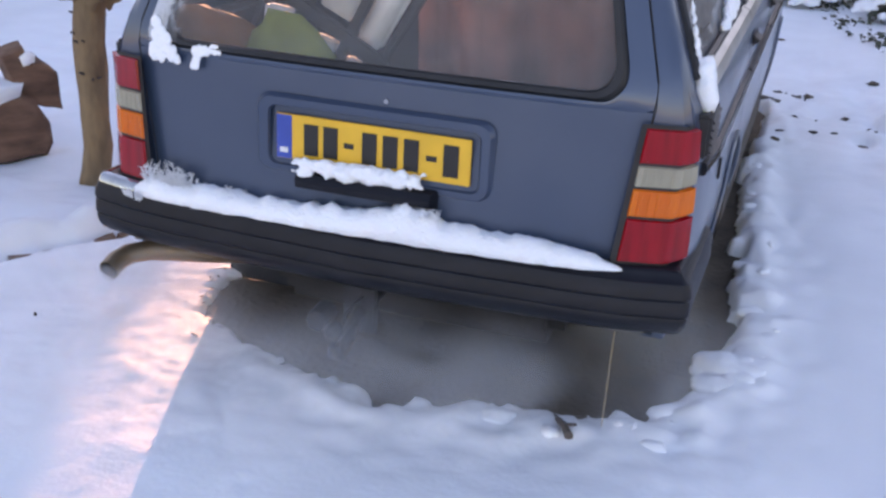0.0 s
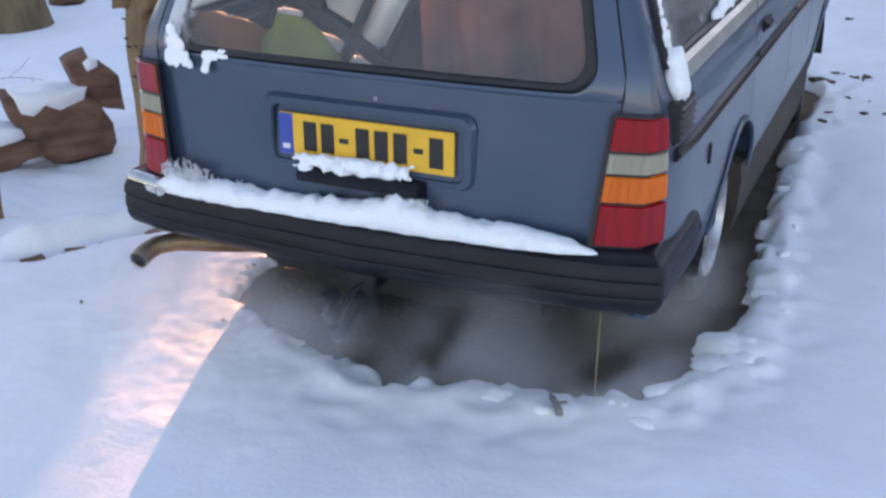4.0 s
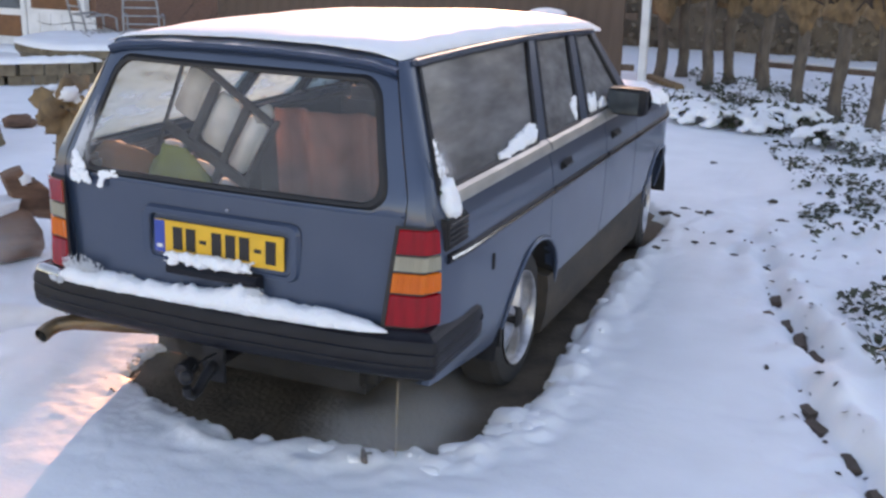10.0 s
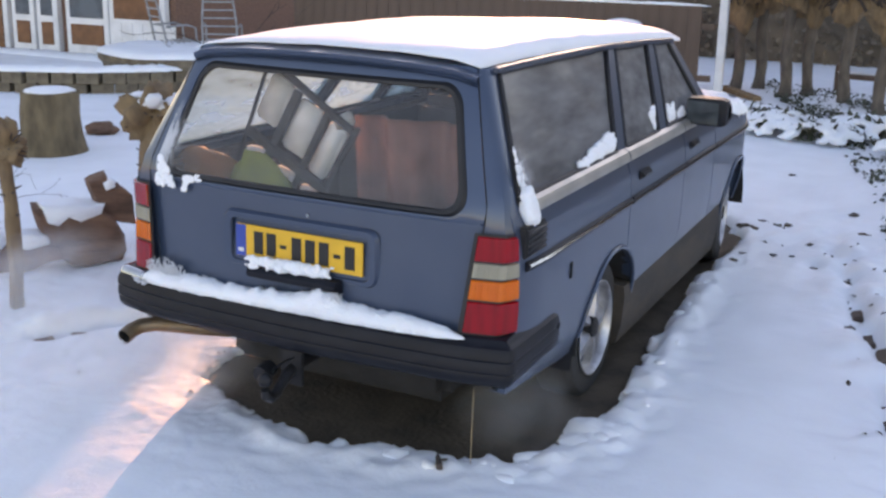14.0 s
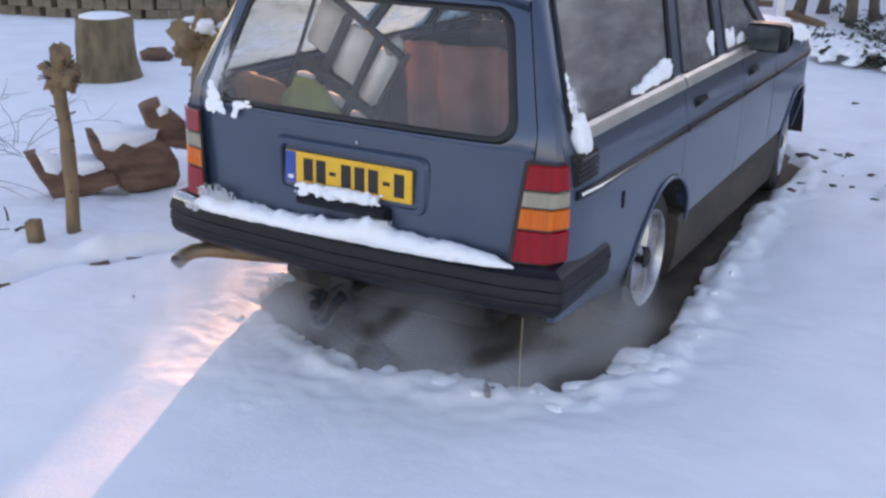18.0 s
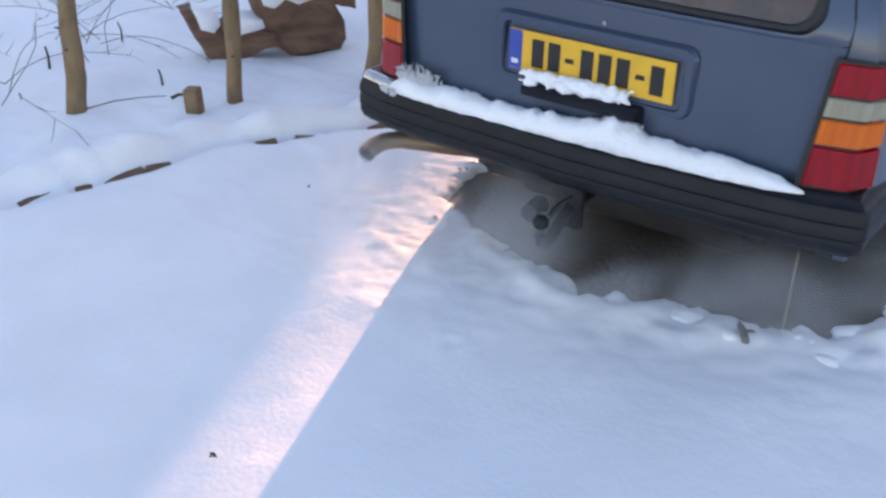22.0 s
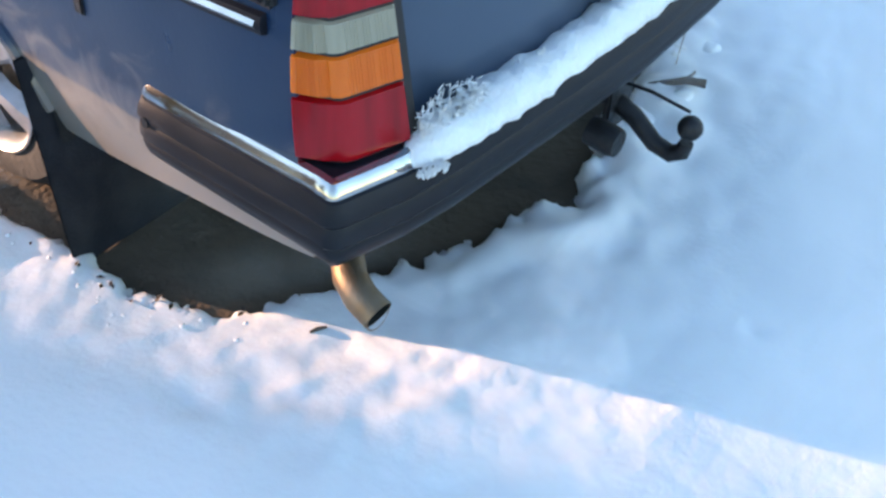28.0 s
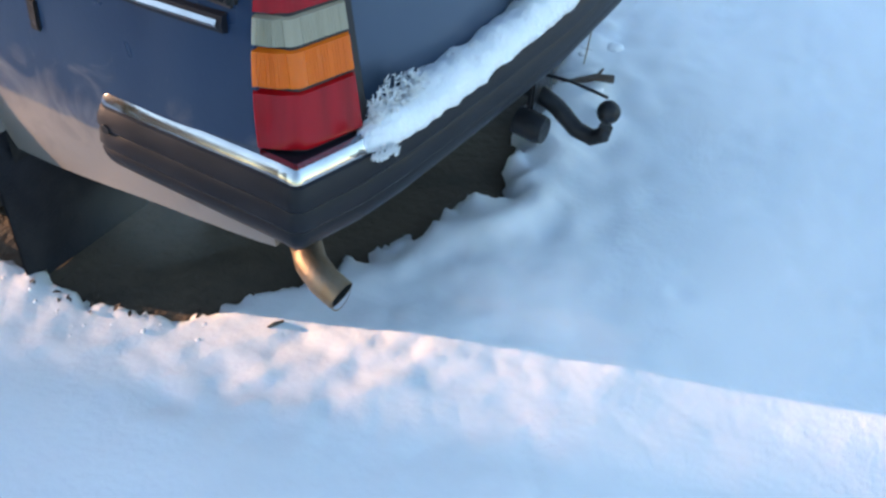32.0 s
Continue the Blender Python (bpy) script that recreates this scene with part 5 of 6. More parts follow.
thing("carrier_bag", bm, CLOTH_G, "lime green bag lying in the boot", "bag")
bm = bmesh.new()
lump(bm, (-0.63, 0.42, 0.945), (0.13, 0.1, 0.135), 0.4, 62, 3)
thing("canvas_bag", bm, CARD, "brown canvas bag in the boot", "bag")
bm = bmesh.new()
sheet = [[Vector((x, 0.62 + 0.03 * math.sin(x * 22 + z) + 0.02 * math.sin(x * 47) + 0.1 * (1.4 - z), z)) for x in np.linspace(-0.06, 0.66, 30)] for z in (0.62, 0.8, 0.95, 1.06, 1.14, 1.21, 1.23)]
grid(bm, sheet + [[p + Vector((0, 0.014, 0)) for p in r] for r in sheet[::-1]])
thing("red_sheet", bm, CLOTH_R, "rust-red wavy sheet across the right of the load space", "blanket")

# ---- planting bed beside the drive ----
def pollard(base, height, r, head, seed, lean=(0, 0), snow=0.0, label="", bark=None):
    """A young pollard: a slim trunk with a knobbly, bristly head, stubs on its side."""
    rnd = random.Random(seed)
    t = thing("pollard_tree", None, None, label, "tree", group="young pollards along the drive", at=pose(*base))
    n = 9
    pts = [(lean[0] * k / n + 0.012 * math.sin(k * 1.3 + seed), lean[1] * k / n + 0.012 * math.cos(k * 1.7 + seed), -0.05 + (height + 0.05) * k / n) for k in range(n + 1)]
    bm = bmesh.new()
    tube(bm, pts, [r * (1.3 if k == 0 else 1.05 - 0.12 * k / n) for k in range(n + 1)], 12, wobble=0.25, seed=seed)
    trunk = part("trunk", bm, bark or BARK, t)
    bm = bmesh.new()
    top = Vector(pts[-1])
    lump(bm, top + Vector((0, 0, -0.2 * head)), (head, head, head * 1.15), 0.9, seed, 4)
    part("head", bm, BARK, t, "knobbly head of cut shoots")
    bm = bmesh.new()
    for k in range(46):
        a, b = rnd.uniform(0, 6.28), rnd.uniform(-0.5, 1.0)
        d = Vector((math.cos(a), math.sin(a), b)).normalized()
        p = top + Vector((d.x * head * 0.8, d.y * head * 0.8, d.z * head - head * 0.3))
        tube(bm, [p, p + d * head * 0.3, p + d * rnd.uniform(0.3, 0.75) * head], [0.006, 0.005, 0.003], 4)
    for k in range(8):
        z = rnd.uniform(0.25, 0.95) * height
        a = rnd.uniform(0, 6.28)
        d = Vector((math.cos(a), math.sin(a), 0.4))
        p = Vector((lean[0] * z / height, lean[1] * z / height, z)) + Vector((d.x, d.y, 0)) * r * 0.8
        tube(bm, [p, p + d * 0.03], [0.007, 0.004], 5)
    ob = part("shoot_bristle", bm, TWIG, t)
    ob["kind"] = "stuff"
    if snow:
        bm = bmesh.new()
        for k in range(10):
            a = rnd.uniform(0, 6.28)
            lump(bm, top + Vector((math.cos(a) * head * 0.6, math.sin(a) * head * 0.6, head * rnd.uniform(0.1, 0.65))), (head * 0.5, head * 0.5, head * 0.33), 0.5, seed * 3 + k, 2)
        part("snow_cap", bm, SNOW, t)
    return t


pollard((-2.11, 0.72, 0.03), 0.87, 0.036, 0.075, 71, (-0.02, 0.02), label="slim pollard with a bristly brown head")
pollard((-2.58, 0.2, 0.03), 0.93, 0.042, 0.08, 72, (-0.13, 0.12), label="slim leaning pollard with stubs of cut shoots")
pollard((-1.86, 1.45, 0.03), 0.96, 0.064, 0.125, 73, (0.02, 0.03), snow=1, label="stout pollard with a snow-capped knobbly head")

bm = bmesh.new()
box(bm, (-0.034, -0.034, -0.06), (0.034, 0.034, 0.12), 0.006)
thing("wooden_peg", bm, PEG, "short square wooden peg standing in the snow", "peg", at=pose(-2.17, 0.52, 0.05, 2, -3, 24))

rnd = random.Random(5)
bm = bmesh.new()
pts = [(0, 0, -0.08), (0, 0, 0.02), (0, 0, 0.15), (0, 0, 0.35), (0.01, 0, 0.5), (0.01, 0, 0.53)]
stump = thing("tree_stump", None, None, "thick sawn tree stump under a cap of snow", "stump", at=pose(-5.12, 3.93, 0.07))
tube(bm, pts, [0.33, 0.295, 0.27, 0.25, 0.245, 0.235], 28, wobble=0.16, seed=4)
part("trunk", bm, BARK_GREEN, stump)
bm = bmesh.new()
lump(bm, (0.01, 0, 0.53), (0.225, 0.225, 0.035), 0.12, 6, 3)
part("snow_cap", bm, SNOW, stump)


HEAP = Matrix.Translation((-2.694, 1.105, 0.0)) @ Matrix(((0.604, -0.797, 0, 0), (0.797, 0.604, 0, 0), (0, 0, 1, 0), (0, 0, 0, 1)))


def slab(outline, front, depth, seed, rough, swell=0.07):
    """A chunk with the given upright outline (along the heap, height), its edges rounded over and its faces uneven."""
    bm = bmesh.new()
    fine = []
    for p, q in zip(outline, outline[1:] + outline[:1]):
        m = max(1, int(math.hypot(q[0] - p[0], q[1] - p[1]) / 0.035))
        fine += [(p[0] + (q[0] - p[0]) * k / m, p[1] + (q[1] - p[1]) * k / m) for k in range(m)]
    cx, cz = sum(p[0] for p in fine) / len(fine), sum(p[1] for p in fine) / len(fine)
    rows = []
    for t, k in ((0, 0.9), (0.1, 1 - swell * 0.3), (0.35, 1.0), (0.65, 1.0), (0.9, 1 - swell * 0.3), (1, 0.9)):
        row = []
        for x, z in fine:
            p = Vector((cx + (x - cx) * k, front + depth * t, cz + (z - cz) * k))
            p += noise.noise_vector(p * 11 + Vector((seed, 0, 0))) * rough
            row.append(p)
        rows.append(row)
    vs = grid(bm, rows, True)
    for r in (vs[0], vs[-1]):
        fan = bm.verts.new(sum((v.co for v in r), Vector()) / len(r))
        for a, b in zip(r, r[1:] + r[:1]):
            bm.faces.new((a, b, fan))
    return bm


def log(outline, snow, front, depth, seed, label):
    t = thing("log", None, None, label, "log", group="heap of old logs", at=HEAP)
    part("wood", slab(outline, front, depth, seed, 0.012), LOG, t)
    for k, o in enumerate(snow):
        part("snow", slab([(x, z + 0.012) for x, z in o], front - 0.012, depth + 0.015, seed + 5 + k, 0.008, 0.25), SNOW, t)


log([(-0.13, 0.31), (-0.07, 0.32), (-0.02, 0.215), (0.04, 0.2), (0.09, 0.24), (0.165, 0.18), (0.29, 0.2), (0.36, 0.18), (0.38, 0.1), (0.15, 0.03), (0.0, 0.03), (-0.04, 0.13)],
    [[(-0.07, 0.31), (0.0, 0.295), (0.06, 0.26), (0.075, 0.22), (0.04, 0.18), (-0.03, 0.2)], [(0.1, 0.25), (0.2, 0.26), (0.29, 0.235), (0.3, 0.19), (0.165, 0.16), (0.1, 0.2)]], -0.02, 0.15, 81, "forked red-brown log with snow in its crook")
log([(0.22, 0.4), (0.27, 0.4), (0.28, 0.32), (0.34, 0.31), (0.42, 0.365), (0.48, 0.32), (0.6, 0.36), (0.67, 0.31), (0.72, 0.2), (0.735, 0.1), (0.7, 0.04), (0.42, 0.03), (0.3, 0.12), (0.25, 0.27)],
    [[(0.26, 0.405), (0.36, 0.4), (0.43, 0.405), (0.52, 0.39), (0.63, 0.385), (0.61, 0.33), (0.48, 0.29), (0.41, 0.33), (0.34, 0.28), (0.28, 0.3)]], 0.0, 0.22, 82, "thick red-brown log with snow along its top")
log([(0.53, 0.52), (0.64, 0.57), (0.66, 0.52), (0.63, 0.47), (0.72, 0.49), (0.79, 0.42), (0.8, 0.24), (0.6, 0.3), (0.565, 0.42)],
    [[(0.615, 0.5), (0.65, 0.525), (0.69, 0.505), (0.69, 0.47), (0.63, 0.455)]], 0.05, 0.14, 83, "crooked red-brown log end with a pocket of snow")
# edging bricks, half bared, on both sides of the drive
rnd = random.Random(9)
bm = box(bmesh.new(), (-0.1, -0.03, -0.12), (0.1, 0.05, 0.04), 0.012)
bmesh.ops.subdivide_edges(bm, edges=bm.edges, cuts=1)
for v in bm.verts:
    v.co += Vector((noise.noise(v.co * 14), noise.noise(v.co * 14 + Vector((3, 0, 0))), noise.noise(v.co * 14 + Vector((0, 5, 0))))) * 0.012
# right-hand bricks use the copy with shade put into its colour
dark = bm.copy()
brick_mesh, dark_mesh = finish("brick", bm, STONE), finish("brick", dark, SHADED_STONE)
for side, label in ((-1, "line of brown edging bricks half bared of snow"), (1, "broken line of dark edging bricks between mounds of snow")):
    edge = thing("bed_edging", None, None, label, "edging", group="edging on both sides of the drive")
    for x, y, long in BRICKS:
        if x * side > 0:
            ob = new("brick", brick_mesh if x < 0 else dark_mesh)
            ob.parent = edge
            ob.matrix_basis = pose(x, y, rnd.uniform(-0.016, 0.002), rnd.uniform(2, 18), rnd.uniform(-7, 7), brick_turn(x, y) + (0 if x < 0 else 180) + rnd.uniform(-14, 14)) @ Matrix.Diagonal((long / 0.2 * (1 if x < 0 else 0.8), 1 if x < 0 else 0.75, 1, 1))


def twig_bush(name, at, n, size, seed, label, mat=None, r=0.0024):
    rnd = random.Random(seed)
    bm = bmesh.new()
    for i in range(n):
        a = rnd.uniform(0, 6.28)
        p = Vector((rnd.uniform(-0.3, 0.3) * size, rnd.uniform(-0.3, 0.3) * size, 0))
        d = Vector((math.cos(a) * 0.7, math.sin(a) * 0.7, rnd.uniform(0.3, 1.2))).normalized()
        pts = [p]
        for k in range(7):
            d = (d + Vector((rnd.uniform(-0.3, 0.3), rnd.uniform(-0.3, 0.3), -0.17))).normalized()
            pts.append(pts[-1] + d * size * 0.16 * rnd.uniform(0.6, 1.3))
            if rnd.random() < 0.6 and k > 1:
                e = (d + Vector((rnd.uniform(-1, 1), rnd.uniform(-1, 1), rnd.uniform(-0.3, 0.7)))).normalized()
                tube(bm, [pts[-1], pts[-1] + e * size * 0.12, pts[-1] + e * size * 0.2 + Vector((0, 0, 0.02))], [r * 0.7, r * 0.5, r * 0.3], 4)
        tube(bm, pts, [r * (1 - 0.1 * k) for k in range(8)], 5)
    return thing(name, bm, mat or TWIG, label, "bush", at=pose(*at))


twig_bush("bramble", (-3.3, 0.7, 0.08), 9, 0.8, 91, "thin bare bramble stems arching over the snow")
twig_bush("bramble", (-3.0, 0.1, 0.08), 7, 0.6, 92, "thin bare twigs sticking out of the snow")
twig_bush("bramble", (-3.7, 1.6, 0.08), 8, 0.8, 93, "thin bare stems behind the log heap")
twig_bush("bramble", (-3.6, -0.5, 0.08), 8, 0.6, 94, "thin bare twigs at the bed's edge")


def lump_mesh(c, r, rough, seed):
    bm = bmesh.new()
    lump(bm, c, r, rough, seed, 3)
    return bm


def twig(name, pts, r, label):
    bm = bmesh.new()
    tube(bm, pts, [r * (1 - 0.5 * k / len(pts)) for k in range(len(pts))], 5, wobble=0.3)
    return thing(name, bm, TWIG, label, "twig", group="twigs on the bed")


twig("twig", [(-2.52, 0.2, 0.085), (-2.47, 0.31, 0.1), (-2.41, 0.42, 0.1), (-2.36, 0.52, 0.09)], 0.0035, "long thin twig lying on the snow")
twig("twig", [(-2.58, 0.69, 0.05), (-2.585, 0.69, 0.1), (-2.6, 0.69, 0.125)], 0.007, "short dark stub poking out of the snow")
twig("twig", [(-2.35, 0.54, 0.075), (-2.33, 0.57, 0.09), (-2.32, 0.6, 0.08)], 0.009, "short dark scrap of bark on the snow")
twig("twig", [(-3.29, 1.04, 0.05), (-3.29, 1.04, 0.12), (-3.3, 1.03, 0.16)], 0.006, "short dark stub poking out of the snow")
twig("twig", [(-3.16, 0.48, 0.05), (-3.17, 0.49, 0.13), (-3.2, 0.5, 0.17)], 0.008, "short dark stub poking out of the snow")
slab = thing("log_slice", lump_mesh((0, 0, 0.05), (0.17, 0.13, 0.07), 0.3, 88), LOG, "flat slice of reddish log in the snow", "log", at=pose(-5.42, 4.85, 0.06))


def litter(name, places, size, seed, mat, label, category="leaves"):
    """Small curled dead leaves, each a bent four-sided flake."""
    rnd = random.Random(seed)
    bm = bmesh.new()
    for x, y, z in places:
        s = size * rnd.uniform(0.5, 1.4)
        m = pose(x, y, z, rnd.uniform(-40, 40), rnd.uniform(-40, 40), rnd.uniform(0, 360))
        vs = [bm.verts.new(m @ Vector(p)) for p in ((-s, 0, 0), (0, -s * 0.5, s * 0.2), (s, 0, 0.1 * s), (0, s * 0.5, s * 0.3))]
        bm.faces.new((vs[0], vs[1], vs[2]))
        bm.faces.new((vs[0], vs[2], vs[3]))
    return thing(name, bm, mat, label, category, "stuff", smooth=False)


rnd = random.Random(12)
spots = []
for (ax, ay), (bx, by) in zip(TRAIL[2:], TRAIL[3:]):
    for k in range(4):
        t = rnd.random()
        x, y = ax + (bx - ax) * t + rnd.gauss(0.06, 0.09), ay + (by - ay) * t + rnd.gauss(0, 0.03)
        spots.append((x, y, snow_height(x, y) + 0.004))
for x, y in ((0.79, 4.42), (0.85, 4.4), (1.04, 4.56), (0.92, 4.6), (0.7, 3.9), (0.86, 4.05), (1.0, 4.06), (1.12, 4.02), (1.85, 3.1), (1.72, 4.9), (1.95, 4.3), (2.05, 4.1), (2.2, 3.7)):
    spots.append((x, y, snow_height(x, y) + 0.004))
litter("leaf_litter", spots, 0.024, 13, DEADLEAF, "dark dead leaves along the trodden edge of the bed")
spots = []
for k in range(120):
    x, y = rnd.uniform(-0.95, -0.6), rnd.uniform(0.42, 1.2)
    d = inside_distance(BARE, x, y)
    if -0.05 < d < 0.04:
        spots.append((x, y, max(0.004, snow_height(x, y) + 0.002)))
spots += [(x, y, snow_height(x, y) + 0.003) for x, y in ((-0.74, 0.48), (-0.75, 0.5), (-0.78, 0.56))]
spots += [(1.85, 0.92, snow_height(1.85, 0.92) + 0.003), (-0.28, -1.2, snow_height(-0.28, -1.2) + 0.008), (-0.275, -1.195, snow_height(-0.28, -1.2) + 0.012), (-1.2, 0.2, snow_height(-1.2, 0.2) + 0.003)]
litter("leaf_litter", spots, 0.01, 14, DEADLEAF, "crumbs of dead leaf at the melted edge of the snow")
rnd = random.Random(16)
bm = bmesh.new()
made = 0
while made < 50:
    k = rnd.randrange(4, 14)
    (ax, ay), (bx, by) = BARE[k], BARE[k + 1]
    t = rnd.random()
    x, y = ax + (bx - ax) * t + rnd.gauss(0.04, 0.05), ay + (by - ay) * t + rnd.gauss(-0.02, 0.05)
    if y > 3.2 or inside_distance(BARE, x, y) > -0.015:
        continue
    made += 1
    q = 0.007 + 0.03 * rnd.random() ** 2.5
    lump(bm, (x, y, max(0.0, snow_height(x, y)) - q * 0.15), (q * rnd.uniform(1.0, 1.9), q * rnd.uniform(1.0, 1.9), q * 0.6), 0.5, made, 2)
for x, y, q in ((0.96, 0.75, 0.075), (0.93, 0.62, 0.05), (1.03, 0.92, 0.05), (1.0, 1.2, 0.04)):
    lump(bm, (x, y, 0.045), (q * 1.5, q * 1.3, q * 0.5), 0.4, int(q * 900), 3)
fused(thing("snow_clods", bm, SNOW, "soft clods of snow along the melted edge", "snow", "stuff"), 0.009)
bm = bmesh.new()
for k, (x, y, q) in enumerate(((0.92, 3.46, 0.026), (0.94, 3.66, 0.024), (1.11, 3.74, 0.026), (1.22, 3.76, 0.02), (0.67, 4.5, 0.035), (0.79, 4.45, 0.05), (0.87, 4.35, 0.03), (0.87, 4.67, 0.03), (0.98, 4.6, 0.035), (1.06, 4.62, 0.035), (1.28, 4.12, 0.025), (1.44, 5.07, 0.04), (1.57, 4.43, 0.035), (0.78, 6.44, 0.035))):
    lump(bm, (x, y, snow_height(x, y) - q * 0.12), (q * 1.1, q * 0.85, q * 0.45), 0.7, 700 + k, 2)
thing("dark_lumps", bm, EARTH, "small dark brown lumps on the trodden snow", "earth", "stuff")
bm = bmesh.new()
for k in range(60):
    j = rnd.randrange(15, 22)
    (ax, ay), (bx, by) = BARE[j % 21], BARE[(j + 1) % 21]
    t = rnd.random()
    x, y = ax + (bx - ax) * t + rnd.gauss(-0.05, 0.045), ay + (by - ay) * t + rnd.gauss(-0.03, 0.045)
    if 0.4 < y < 1.9 and inside_distance(BARE, x, y) < -0.01:
        q = 0.002 + 0.004 * rnd.random() ** 2
        lump(bm, (x, y, max(0.0, snow_height(x, y)) + q * 0.1), (q * rnd.uniform(1.0, 1.7), q * rnd.uniform(1.0, 1.7), q * 0.8), 0.8, 400 + k, 1)
thing("snow_crumbs", bm, SNOW, "fine crumbs of snow along the melted edge", "snow", "stuff")
bm = bmesh.new()
tube(bm, [(-0.696, 0.322, snow_height(-0.696, 0.322) + 0.001), (-0.681, 0.313, snow_height(-0.681, 0.313) + 0.003), (-0.663, 0.306, snow_height(-0.663, 0.306) + 0.001)], [0.003, 0.005, 0.003], 7, wobble=0.6, seed=3)
thing("bark_scrap", bm, TWIG, "dark scrap of bark on the snow under the pipe", "bark")
bm = bmesh.new()
tube(bm, [(0.47, 0.3, 0.03), (0.53, 0.23, 0.06), (0.575, 0.155, 0.088), (0.6, 0.11, 0.085)], [0.008, 0.009, 0.011, 0.014], 7, wobble=0.4)
tube(bm, [(0.575, 0.155, 0.088), (0.61, 0.15, 0.1)], [0.006, 0.004], 5)
thing("stick", bm, TWIG, "short dark stick poking out of the snow", "stick")


# ---- ivy bed and tree row ----
def ivy_edge(y):
    """Where the ivy bed begins beside the trail."""
    return 2.28 - 0.2 * (y - 2.0) if y < 8 else 1.08 - 0.36 * (y - 8)


rnd = random.Random(21)
verts, faces = [], []
count = 0
while count < 5600:
    y = rnd.uniform(1.6, 12.5)
    x = ivy_edge(y) + abs(rnd.gauss(0, 1)) * 1.4 - 0.1
    if x > 5 or noise.noise(Vector((x * 1.6, y * 1.6, 31))) + 0.35 * noise.noise(Vector((x * 5, y * 5, 32))) + 0.6 * noise.noise(Vector((x * 9, y * 9, 35))) < -0.05 + 0.3 * rnd.random() * (1 if y < 5 else 0.5):
        continue
    count += 1
    z = snow_height(x, y) + rnd.uniform(0.005, 0.16) * (0.5 + noise.noise(Vector((x * 1.3, y * 1.3, 33))))
    s = rnd.uniform(0.014, 0.034)
    m = pose(x, y, max(z, snow_height(x, y) + 0.005), rnd.uniform(-50, 50), rnd.uniform(-50, 50), rnd.uniform(0, 360))
    k = len(verts)
    verts += [tuple(m @ Vector(p)) for p in ((-s, 0, 0), (-0.2 * s, -0.75 * s, 0.15 * s), (s, 0, -0.2 * s), (-0.2 * s, 0.75 * s, 0.15 * s))]
    faces += [(k, k + 1, k + 2), (k, k + 2, k + 3)]
me = bpy.data.meshes.new("ivy")
me.from_pydata(verts, [], faces)
me.materials.append(LEAF)
tagged(new("ivy", me), "dark ivy leaves showing through the snow", "ivy", "", "stuff")
for i, (x, y, s) in enumerate(((0.3, 8.7, 0.45), (0.75, 8.4, 0.4), (1.1, 8.9, 0.45), (-0.15, 9.3, 0.4), (1.7, 7.9, 0.4), (2.4, 7.3, 0.45), (2.9, 6.3, 0.45))):
    rnd = random.Random(200 + i)
    b = thing("low_shrub", None, None, "low evergreen shrub weighed down by snow", "shrub", group="shrubs along the tree row", at=pose(x, y, 0.1))
    v2, f2 = [], []
    for k in range(190):
        d = Vector((rnd.gauss(0, 1), rnd.gauss(0, 1), abs(rnd.gauss(0, 0.8)))).normalized() * s * rnd.uniform(0.45, 1.0)
        d.z *= 0.5
        q = rnd.uniform(0.03, 0.065)
        m = pose(d.x, d.y, d.z, rnd.uniform(-70, 70), rnd.uniform(-70, 70), rnd.uniform(0, 360))
        j = len(v2)
        v2 += [tuple(m @ Vector(p)) for p in ((-q, 0, 0), (0, -0.6 * q, 0.1 * q), (q, 0, -0.1 * q), (0, 0.6 * q, 0.1 * q))]
        f2 += [(j, j + 1, j + 2), (j, j + 2, j + 3)]
    me = bpy.data.meshes.new("foliage")
    me.from_pydata(v2, [], f2)
    me.materials.append(LEAF)
    fo = new("foliage", me)
    fo.parent = b
    fo["kind"] = "stuff"
    bm = bmesh.new()
    for k in range(60):
        a = rnd.uniform(0, 6.28)
        q = math.sqrt(rnd.random()) * s * 1.0
        lump(bm, (math.cos(a) * q, math.sin(a) * q, s * 0.4 * math.sqrt(max(0.03, 1 - (q / s) ** 2)) - 0.02), (s * rnd.uniform(0.1, 0.26), s * rnd.uniform(0.1, 0.26), s * 0.07), 0.9, i * 11 + k, 2)
    sl = fused(part("snow_load", bm, SNOW, b), 0.02)
    sl["kind"] = "stuff"


